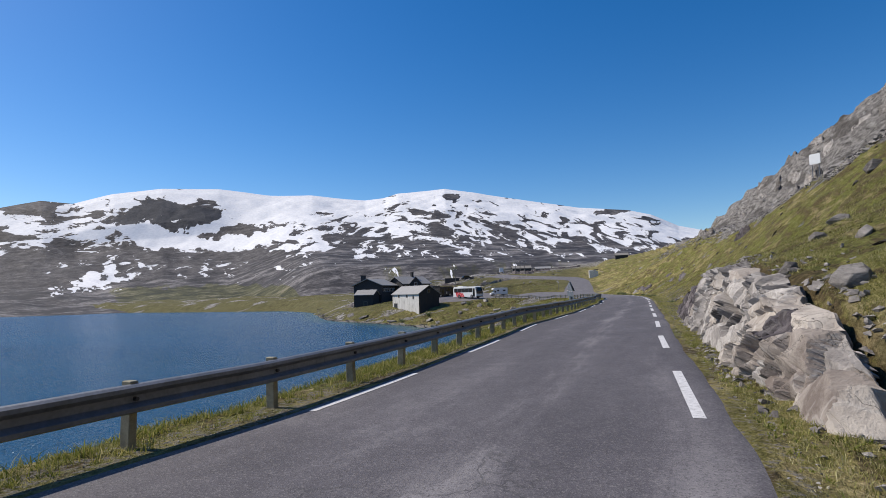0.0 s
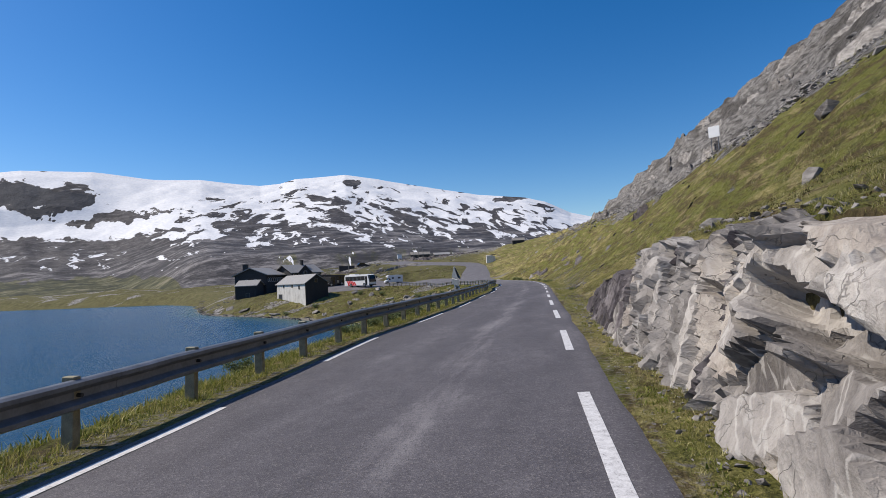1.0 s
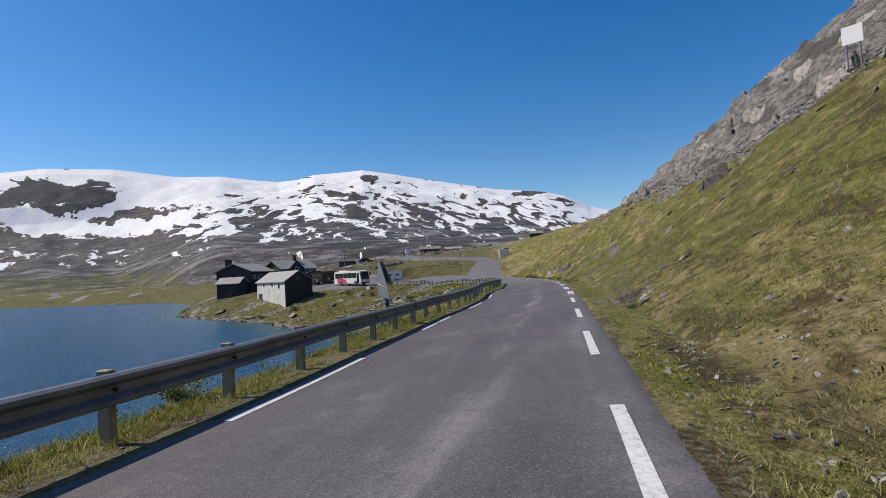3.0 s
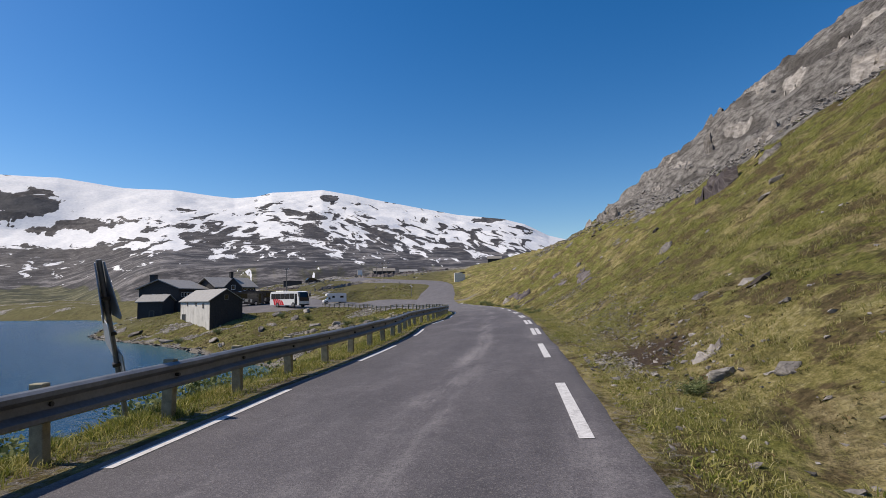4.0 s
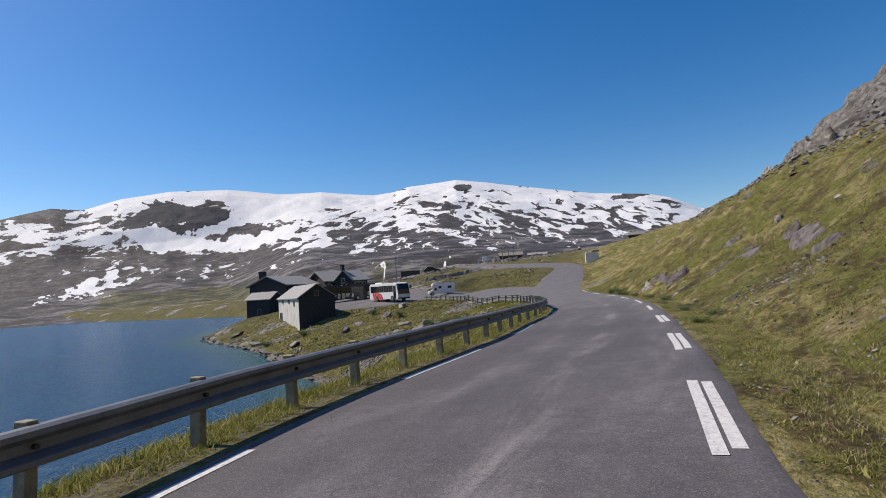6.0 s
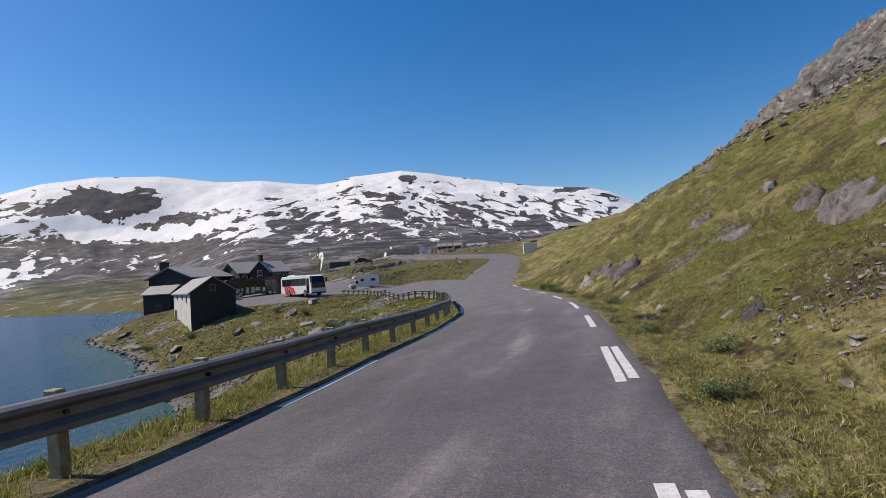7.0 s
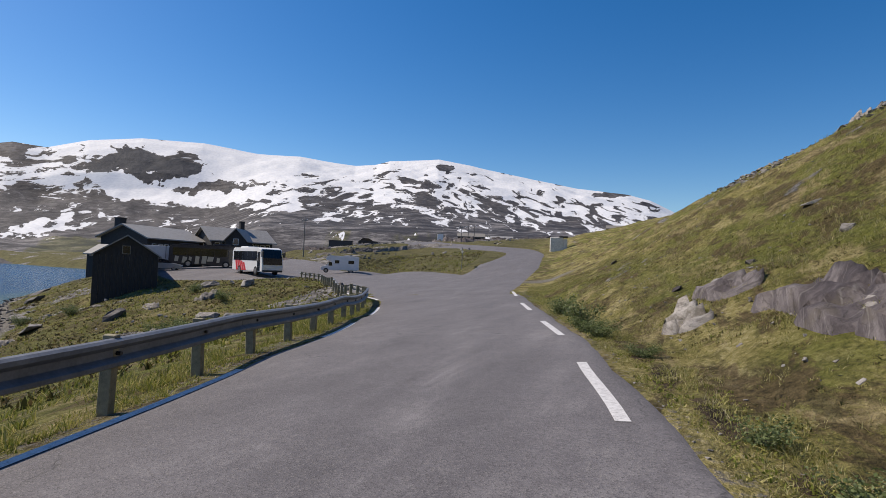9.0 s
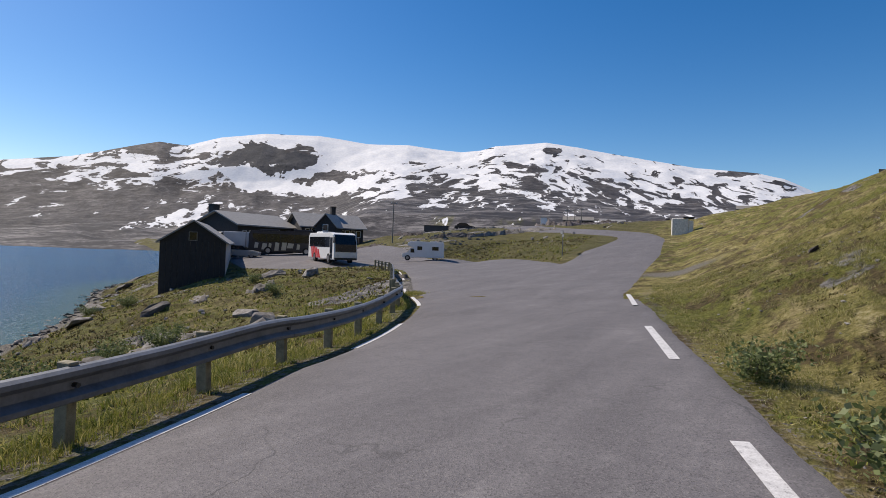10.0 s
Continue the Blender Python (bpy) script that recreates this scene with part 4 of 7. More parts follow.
M_COACHBLUE = plain("dark_blue_coach_paint", (0.018, 0.022, 0.035), 0.3, 0.0, 0.06, 2.0)
M_SILVER = plain("silver_car_paint", (0.42, 0.44, 0.46), 0.28, 0.6, 0.04, 2.0)
M_STONE = plain("pale_dressed_stone", (0.66, 0.63, 0.57), 0.9, 0.0, 0.2, 5.0, 0.03)
M_WOODGREY = plain("silver_grey_wood", (0.21, 0.195, 0.175), 0.85, 0.0, 0.22, 7.0, 0.006)
M_SIGNBACK = plain("aluminium_sign_back", (0.33, 0.34, 0.35), 0.5, 0.6, 0.08, 4.0)


def mat_plaster():
    m, nt, b = mat_new("stained_grey_plaster")
    v = pos_vec(nt)
    n = tex_noise(nt, v, 0.7, 6, 0.65)
    st = tex_noise(nt, pos_vec(nt, (1, 1, 0.12)), 2.6, 5, 0.7)
    f = mathn(nt, 'ADD', mathn(nt, 'MULTIPLY', n, 0.45), mathn(nt, 'MULTIPLY', st, 0.55))
    nt.links.new(ramp(nt, f, [(0.32, (0.27, 0.25, 0.225)), (0.46, (0.52, 0.50, 0.465)), (0.62, (0.66, 0.64, 0.60))]), b.inputs["Base Color"])
    b.inputs["Roughness"].default_value = 0.92
    bump(nt, b, tex_noise(nt, v, 18.0, 4), 0.5, 0.02)
    return m


M_PLASTER = mat_plaster()


# ---- guard rail ----
def guard_rail():
    base = L_S.copy()
    t = np.gradient(base, axis=0)
    t /= np.hypot(*t.T)[:, None]
    off = np.interp(base[:, 1], [-30, 20, 60, 90, 110], [0.78, 0.75, 0.75, 0.80, 0.85])[:, None]
    line = base + np.stack([-t[:, 1], t[:, 0]], -1) * off
    s = np.r_[0, np.cumsum(np.hypot(*np.diff(line, axis=0).T))]
    root = thing("guard_rail", Matrix.Identity(4), "galvanised steel guard rail on weathered posts beside the lake road", "guard rail")
    total = s[-1]
    ph = 1.30

    def at(u):
        x, y = np.interp(u, s, line[:, 0]), np.interp(u, s, line[:, 1])
        x2, y2 = np.interp(u + 0.2, s, line[:, 0]), np.interp(u + 0.2, s, line[:, 1])
        a = math.atan2(y2 - y, x2 - x) if u + 0.2 < total else math.atan2(line[-1, 1] - line[-3, 1], line[-1, 0] - line[-3, 0])
        return x, y, a
    def stretch(x, y):
        a, b = to_land(np.array([x, x]), np.array([y - 0.5, y + 0.5]), np.zeros(2))[:2]
        return math.hypot(a[1] - a[0], b[1] - b[0])
    bm = bmesh.new()
    box(bm, -0.045, 0.045, -0.07, 0.07, -0.75, 0.715, 0.008)
    post_me = bpy.data.meshes.new("post")
    bm.to_mesh(post_me)
    bm.free()
    post_me.materials.append(M_POST)
    bm = bmesh.new()
    cyl(bm, (0, 0, 0), 'y', 0.022, 0.05, 8)
    bolt_me = bpy.data.meshes.new("bolt")
    bm.to_mesh(bolt_me)
    bm.free()
    bolt_me.materials.append(M_BOLT)
    rng = random.Random(4)
    u = ph
    while u < total:
        x, y, a = at(u)
        z = at_firm(x, y) - 0.02
        p = new("post", post_me)
        p.parent = root
        p.matrix_world = pose(x, y, z, rng.uniform(-2, 2), rng.uniform(-2, 2), math.degrees(a))
        b = new("bolt", bolt_me)
        b.parent = p
        b.matrix_parent_inverse = Matrix.Identity(4)
        b.matrix_basis = pose(0, -0.100, 0.535)
        u += 2.0 / stretch(x, y)
    # W-shaped beam, road side at -y of the running direction
    prof = [(-0.074, 0.385), (-0.110, 0.392), (-0.150, 0.412), (-0.152, 0.452), (-0.084, 0.500), (-0.084, 0.570), (-0.152, 0.618), (-0.150, 0.658), (-0.110, 0.680), (-0.070, 0.688), (-0.066, 0.682), (-0.106, 0.672), (-0.143, 0.652), (-0.144, 0.622), (-0.076, 0.573), (-0.076, 0.497), (-0.144, 0.448), (-0.143, 0.418), (-0.106, 0.399), (-0.070, 0.392)]
    u = 0.0
    k = 0
    while u < total - 0.5:
        e = min(u + 4.0, total)
        us = np.linspace(u, min(e + 0.12, total), 9)
        vs, fs = [], []
        lift = 0.0 if k % 2 else 0.004
        for uu in us:
            x, y, a = at(uu)
            z = at_firm(x, y) - 0.02 + rng.uniform(-0.002, 0.002)
            nx, ny = -math.sin(a), math.cos(a)
            for o, h in prof:
                vs.append((x + nx * (o - lift), y + ny * (o - lift), z + h))
        n = len(prof)
        for i in range(8):
            for j in range(n):
                fs.append((i * n + j, i * n + (j + 1) % n, (i + 1) * n + (j + 1) % n, (i + 1) * n + j))
        fs.append(tuple(range(n - 1, -1, -1)))
        fs.append(tuple(range(8 * n, 9 * n)))
        ob = new("rail_beam", np_mesh("rail_beam", vs, fs, M_ZINC, False))
        ob.parent = root
        u += 4.0
        k += 1


guard_rail()


# ---- buildings ----
def gable_house(name, label, corner, ex, length, width, base, eave, ridge, m_wall, m_roof, over=0.35, thick=0.16, windows=(), doors=(), chimney=None, m_gable_shade=None, group=""):
    """A house with its ridge along ex from the corner; windows: (face, along, up, width, height); faces f(ront), b(ack), l(eft), r(ight)."""
    ang = math.degrees(math.atan2(ex[1], ex[0]))
    root = thing(name, pose(corner[0], corner[1], base, 0, 0, ang), label, "house", group)
    h, r = eave - base, ridge - base
    bm = bmesh.new()
    box(bm, 0, length, 0, width, -1.0, h)
    part("wall", bm, m_wall, root)
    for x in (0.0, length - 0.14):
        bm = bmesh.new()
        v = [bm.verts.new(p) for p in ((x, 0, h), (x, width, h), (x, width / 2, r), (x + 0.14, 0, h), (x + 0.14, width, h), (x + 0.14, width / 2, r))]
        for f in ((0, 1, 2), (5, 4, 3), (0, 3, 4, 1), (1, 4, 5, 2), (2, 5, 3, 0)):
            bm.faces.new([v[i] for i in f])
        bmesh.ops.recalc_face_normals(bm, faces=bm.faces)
        part("gable", bm, m_gable_shade or m_wall, root)
    if m_gable_shade and m_gable_shade is not m_wall:
        # dark boards over the end wall stand in for its shade
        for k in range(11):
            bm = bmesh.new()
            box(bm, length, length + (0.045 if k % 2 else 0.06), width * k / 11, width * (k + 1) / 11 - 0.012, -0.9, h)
            part("board", bm, m_gable_shade, root)
    slope = (r - h) / (width / 2)
    for k, side in enumerate((0, 1)):
        y0 = -over if side == 0 else width + over
        z0 = h - slope * over
        bm = bmesh.new()
        pts = [(y0, z0), (width / 2, r), (width / 2, r + thick), (y0, z0 + thick)]
        a = [bm.verts.new((-over, y, z)) for y, z in pts]
        b = [bm.verts.new((length + over, y, z)) for y, z in pts]
        bm.faces.new(a)
        bm.faces.new(b[::-1])
        for i in range(4):
            bm.faces.new((a[i], b[i], b[(i + 1) % 4], a[(i + 1) % 4]))
        bmesh.ops.recalc_face_normals(bm, faces=bm.faces)
        part("roof", bm, m_roof, root)
    for kind, items in (("window", windows), ("door", doors)):
        for face, al, up, w, hh in items:
            m = {"f": pose(al, -0.01, up), "b": pose(al, width + 0.01, up, 0, 0, 180), "l": pose(-0.01, al, up, 0, 0, -90), "r": pose(length + 0.01, al, up, 0, 0, 90)}[face]
            bm = bmesh.new()
            for x0, x1, z0, z1 in ((-w / 2 - 0.07, -w / 2, -0.07, hh + 0.07), (w / 2, w / 2 + 0.07, -0.07, hh + 0.07), (-w / 2, w / 2, -0.07, 0), (-w / 2, w / 2, hh, hh + 0.07)):
                box(bm, x0, x1, -0.05, 0.06, z0, z1)
            fr = part(kind, bm, M_WHITE if kind == "window" and m_wall is not M_PLASTER else M_WOODGREY, root)
            fr.matrix_basis = m
            bm = bmesh.new()
            box(bm, -w / 2, w / 2, -0.012, 0.02, 0, hh)
            pn = part("pane" if kind == "window" else "leaf", bm, M_GLASS if kind == "window" else M_BLACK, fr)
    if chimney:
        cx, cy, w, top = chimney
        bm = bmesh.new()
        box(bm, cx - w / 2, cx + w / 2, cy - w / 2, cy + w / 2, h, top - base, 0.03)
        box(bm, cx - w / 2 - 0.08, cx + w / 2 + 0.08, cy - w / 2 - 0.08, cy + w / 2 + 0.08, top - base, top - base + 0.12)
        part("chimney", bm, M_DARKWOOD_AND_SHADE, root)
    return root


def unit(a, b):
    d = math.hypot(b[0] - a[0], b[1] - a[1])
    return ((b[0] - a[0]) / d, (b[1] - a[1]) / d)


# old stone boat house by the water: ridge runs away from the road, near gable's shade painted by dark boards
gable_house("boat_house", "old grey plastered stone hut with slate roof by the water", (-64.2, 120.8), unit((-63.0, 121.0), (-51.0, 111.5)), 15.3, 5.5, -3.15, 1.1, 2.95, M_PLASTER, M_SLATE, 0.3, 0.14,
            windows=(("f", 4.0, 3.4, 0.6, 0.5), ("f", 8.7, 3.4, 0.6, 0.5), ("f", 12.3, 3.0, 0.6, 0.7), ("r", 2.7, 4.4, 0.6, 0.7)), doors=(("f", 2.0, 0.0, 1.9, 1.8),), m_gable_shade=M_DARKWOOD_AND_SHADE)
# the lodge turns its broad gable to the road; a lean-to stands before it, the long wing behind
E1 = (-0.1, 0.995)
gable_house("mountain_lodge", "dark-stained timber mountain lodge with a grey roof and a broad gable", (-77.1, 137.9), E1, 12.6, 9.2, -2.8, 4.0, 5.9, M_DARKWOOD_AND_SHADE, M_SLATE, 0.6, 0.2,
            windows=tuple(("f", 1.4 + 1.3 * i, 4.9, 0.7, 0.9) for i in range(8)) + (("l", 3.2, 4.6, 0.7, 0.9), ("l", 5.8, 4.6, 0.7, 0.9)), chimney=(0.9, 6.4, 1.2, 7.0))
gable_house("lodge_annex", "low dark timber lean-to with a grey roof below the lodge gable", (-83.0, 132.5), (0.995, 0.1), 5.6, 4.6, -2.9, 1.2, 2.5, M_DARKWOOD_AND_SHADE, M_SLATE, 0.4, 0.16, doors=(("f", 3.2, 0.0, 1.0, 2.0),))
gable_house("lodge_wing", "long dark timber wing of the lodge with white framed windows", (-75.6, 149.6), (0.42, 0.907), 11.4, 8.0, -1.5, 4.5, 6.7, M_DARKWOOD_AND_SHADE, M_SLATE, 0.6, 0.2,
            windows=tuple(("f", 1.0 + 1.05 * i, 4.4, 0.7, 1.0) for i in range(10)) + tuple(("f", 1.0 + 1.05 * i, 2.0, 0.7, 1.0) for i in range(10)), chimney=(7.0, 4.0, 0.8, 8.2))
gable_house("lodge_dormer", "small cross gable with pale boarding at the end of the wing", (-70.6, 152.6), (-0.45, 0.893), 6.0, 3.6, -1.3, 4.5, 6.5, M_DARKWOOD_AND_SHADE, M_SLATE, 0.3, 0.16, windows=(("l", 1.8, 5.0, 0.8, 1.0),))
# barn and sheds on the upper terrace
# black door panels stand in for the shaded inside of the open front
gable_house("barn", "dark open-fronted timber barn on the upper terrace", (-49.5, 205.0), unit((-49.5, 205.0), (-43.0, 207.2)), 6.4, 5.0, 7.0, 9.1, 10.0, M_DARKWOOD_AND_SHADE, M_WOODGREY, 0.3, 0.14, doors=(("f", 1.4, 0.0, 1.5, 1.9), ("f", 3.3, 0.0, 1.5, 1.9), ("f", 5.1, 0.0, 1.4, 1.9)))
gable_house("shed", "low grey wooden shed beside the barn", (-42.0, 208.0), unit((-42.0, 208.0), (-37.0, 209.5)), 5.4, 4.0, 7.3, 8.8, 9.5, M_WOODGREY, M_SLATE, 0.2, 0.12)
gable_house("hillside_cabin", "small dark cabin on the far slope", (-16.4, 232.0), (1.0, 0.1), 4.6, 4.0, 11.5, 13.6, 14.5, M_DARKWOOD_AND_SHADE, M_WOODGREY, 0.25, 0.12)


# ---- vehicles ----
def wheel(parent, x, y, r, w, side):
    bm = bmesh.new()
    cyl(bm, (0, 0, 0), 'y', r, w, 20)
    t = part("wheel", bm, M_RUBBER, parent)
    t.matrix_basis = pose(x, y, r)
    bm = bmesh.new()
    cyl(bm, (0, side * (w / 2 + 0.004), 0), 'y', r * 0.58, 0.02, 16)
    part("rim", bm, M_RIM, t)


def coach(name, label, m, length, width, height, body_mat, accent_mat, glazed=0.52, swoosh=False, group="coaches"):
    """A touring coach, front at +x."""
    root = thing(name, m, label, "coach", group)
    hl, hw = length / 2, width / 2
    prof = [(-hl, 0.35), (-hl + 0.05, height - 0.35), (-hl + 0.35, height), (hl - 1.1, height), (hl - 0.45, height - 0.18), (hl - 0.12, height * 0.62), (hl, height * 0.36), (hl - 0.02, 0.35)]
    bm = bmesh.new()
    prism(bm, prof, -hw, hw)
    bmesh.ops.bevel(bm, geom=list(bm.edges), offset=0.07, segments=2, affect='EDGES')
    part("body", bm, body_mat, root)
    for sgn in (-1, 1):
        y = sgn * (hw + 0.004)
        n = max(4, int((length - 1.6) / 1.4))
        for i in range(n):
            x0 = -hl + 0.45 + i * (length - 1.9) / n
            bm = bmesh.new()
            box(bm, x0 + 0.03, x0 + (length - 1.9) / n - 0.03, y - 0.012, y + 0.012, height * glazed, height * 0.86)
            part("side_window", bm, M_GLASS, root)
        bm = bmesh.new()
        box(bm, hl - 1.35, hl - 0.62, y - 0.012, y + 0.012, 0.45, height * 0.84)
        part("door", bm, M_GLASS, root)
        for x in (-hl + length * 0.27, hl - length * 0.2):
            wheel(root, x, sgn * (hw - 0.12), 0.46, 0.28, sgn)
        bm = bmesh.new()
        box(bm, hl - 0.15, hl + 0.30, y + sgn * 0.05 - 0.05, y + sgn * 0.05 + 0.05, height * 0.66, height * 0.86, 0.02)
        part("mirror", bm, M_BLACK, root)
        if swoosh:
            # slanted red stripes towards the rear
            for j in range(5):
                x0 = -hl + 0.9 + j * 0.62
                bm = bmesh.new()
                zz = (0.42, 1.15 + 0.75 * (5 - j) / 5)
                vs = [bm.verts.new((x0 + dx, y + sgn * 0.004 * k, z)) for k in (0, 1) for dx, z in ((0.5, zz[0]), (1.05, zz[0]), (0.45, zz[1]), (0.0, zz[1]))]
                for f in ((0, 1, 2, 3), (7, 6, 5, 4), (0, 4, 5, 1), (1, 5, 6, 2), (2, 6, 7, 3), (3, 7, 4, 0)):
                    bm.faces.new([vs[i] for i in f])
                bmesh.ops.recalc_face_normals(bm, faces=bm.faces)
                part("stripe", bm, accent_mat, root, "red slanted stripe")
        else:
            rng = random.Random(7)
            for j in range(7):
                x0 = -hl + 0.9 + j * (length - 3) / 7
                bm = bmesh.new()
                w, u = rng.uniform(0.18, 0.42), rng.uniform(0.3, 0.55)
                zc = 1.05 + rng.uniform(-0.1, 0.1)
                xc = x0 + rng.uniform(0, 0.3)
                vs = [bm.verts.new((xc + dx, y + sgn * k, zc + dz)) for k in (0.0, 0.008) for dx, dz in ((-w, -u), (w * 0.7, -u), (w, u * 0.8), (-w * 0.6, u))]
                for f in ((0, 1, 2, 3), (7, 6, 5, 4), (0, 4, 5, 1), (1, 5, 6, 2), (2, 6, 7, 3), (3, 7, 4, 0)):
                    bm.faces.new([vs[i] for i in f])
                bmesh.ops.recalc_face_normals(bm, faces=bm.faces)
                part("emblem", bm, accent_mat, root, "pale slanted shape on the side")
    # windscreen follows the sloped nose
    bm = bmesh.new()
    a, b, c = (hl - 0.45, height - 0.22), (hl - 0.12, height * 0.62), (hl, height * 0.38)
    off = 0.03
    vs = [bm.verts.new((x + off, y, z)) for x, z in (a, b, c) for y in (-hw + 0.12, hw - 0.12)]
    vb = [bm.verts.new((x + off - 0.05, y, z)) for x, z in (a, b, c) for y in (-hw + 0.12, hw - 0.12)]
    for q in ((0, 1, 3, 2), (2, 3, 5, 4)):
        bm.faces.new([vs[i] for i in q])
        bm.faces.new([vb[i] for i in q[::-1]])
    for i, j in ((0, 1), (1, 3), (3, 5), (5, 4), (4, 2), (2, 0)):
        bm.faces.new((vs[i], vb[i], vb[j], vs[j]))
    bmesh.ops.recalc_face_normals(bm, faces=bm.faces)
    part("windscreen", bm, M_GLASS, root)
    for sgn in (-1, 1):
        bm = bmesh.new()
        cyl(bm, (hl + 0.0, sgn * hw * 0.7, 0.75), 'x', 0.12, 0.06, 14)
        part("headlight", bm, M_LAMP, root)
    bm = bmesh.new()
    box(bm, hl - 0.1, hl + 0.05, -hw + 0.05, hw - 0.05, 0.36, 0.56, 0.03)
    part("bumper", bm, M_BLACK, root)
    bm = bmesh.new()
    box(bm, -hl + 1.2, -hl + 3.4, -hw + 0.5, hw - 0.5, height - 0.02, height + 0.16, 0.05)
    part("roof_unit", bm, body_mat, root)
    return root


def put(x, y, dz=0.0, heading=(1, 0)):
    return pose(x, y, at_firm(x, y) + dz, 0, 0, math.degrees(math.atan2(heading[1], heading[0])))


coach("coach", "white touring coach with red slanted stripes on the parking area", put(-44.4, 124.8, 0.0, (0.88, -0.47)), 8.9, 2.3, 2.95, M_WHITE, M_RED, swoosh=True)
coach("coach", "dark blue touring coach with pale shapes along the side", put(-57.2, 130.0, 0.0, (0.70, 0.71)), 8.4, 2.3, 2.85, M_COACHBLUE, M_SILVER)
coach("coach", "dark touring coach with a white roof edge parked behind another", put(-55.6, 133.4, 0.0, (0.72, 0.69)), 7.6, 2.3, 2.75, M_COACHBLUE, M_SILVER)


def box_trailer(m):
    """A pale box trailer on two axles."""
    root = thing("box_trailer", m, "pale grey box trailer parked in front of the lodge", "trailer")
    bm = bmesh.new()
    box(bm, -2.6, 2.6, -1.1, 1.1, 0.75, 2.9, 0.04)
    part("body", bm, M_SILVERBOX, root)
    for x in (-2.58, 0.0, 2.58):
        for sgn in (-1, 1):
            bm = bmesh.new()
            box(bm, x - 0.04, x + 0.04, sgn * 1.1 - 0.02, sgn * 1.1 + 0.02, 0.75, 2.9)
            part("side_rib", bm, M_ZINC, root)
    bm = bmesh.new()
    box(bm, -2.5, 3.4, -0.12, 0.12, 0.58, 0.75)
    part("drawbar", bm, M_BLACK, root)
    for x in (-0.5, 0.5):
        for sgn in (-1, 1):
            wheel(root, x, sgn * 0.98, 0.40, 0.22, sgn)


box_trailer(put(-60.6, 127.0, 0.0, (0.70, 0.71)))


def motorhome(m):
    root = thing("motorhome", m, "white motorhome with an overcab bed parked at the roadside", "motorhome")
    hw = 1.0
    bm = bmesh.new()
    prism(bm, [(-2.6, 0.40), (-2.6, 2.30), (-2.5, 2.42), (1.55, 2.42), (1.95, 2.25), (2.0, 1.85), (1.2, 1.62), (1.0, 0.40)], -hw, hw)
    bmesh.ops.bevel(bm, geom=list(bm.edges), offset=0.05, segments=2, affect='EDGES')
    part("living_box", bm, M_WHITE, root)
    bm = bmesh.new()
    prism(bm, [(0.95, 0.35), (0.95, 1.62), (1.45, 1.60), (1.95, 1.02), (2.55, 0.88), (2.68, 0.62), (2.66, 0.35)], -hw * 0.88, hw * 0.88)
    bmesh.ops.bevel(bm, geom=list(bm.edges), offset=0.04, segments=2, affect='EDGES')
    part("cab", bm, M_WHITE, root)
    bm = bmesh.new()
    v = [bm.verts.new(p) for p in ((1.50, -0.78, 1.57), (1.50, 0.78, 1.57), (1.98, 0.78, 1.05), (1.98, -0.78, 1.05), (1.46, -0.78, 1.54), (1.46, 0.78, 1.54), (1.94, 0.78, 1.02), (1.94, -0.78, 1.02))]
    for f in ((0, 1, 2, 3), (7, 6, 5, 4), (0, 4, 5, 1), (1, 5, 6, 2), (2, 6, 7, 3), (3, 7, 4, 0)):
        bm.faces.new([v[i] for i in f])
    bmesh.ops.recalc_face_normals(bm, faces=bm.faces)
    part("windscreen", bm, M_GLASS, root)
    for sgn in (-1, 1):
        y = sgn * (hw + 0.004)
        for x0, x1, z0, z1 in ((-1.9, -1.1, 1.35, 1.8), (0.15, 0.75, 1.35, 1.8)):
            bm = bmesh.new()
            box(bm, x0, x1, y - 0.015, y + 0.015, z0, z1, 0.01)
            part("side_window", bm, M_GLASS, root)
        bm = bmesh.new()
        yy = sgn * (hw * 0.88 + 0.004)
        box(bm, 1.05, 1.6, yy - 0.012, yy + 0.012, 1.0, 1.5)
        part("cab_window", bm, M_GLASS, root)
        for x in (-1.5, 1.95):
            wheel(root, x, sgn * (hw - 0.17), 0.33, 0.22, sgn)
        bm = bmesh.new()
        cyl(bm, (2.66, sgn * 0.62, 0.72), 'x', 0.1, 0.05, 12)
        part("headlight", bm, M_LAMP, root)
    bm = bmesh.new()
    box(bm, -1.6, -0.8, -0.4, 0.4, 2.42, 2.52, 0.03)
    part("roof_hatch", bm, M_SILVER, root)


motorhome(put(-38.6, 132.9, 0.0, (-0.83, -0.56)) @ Matrix.Scale(0.86, 4))


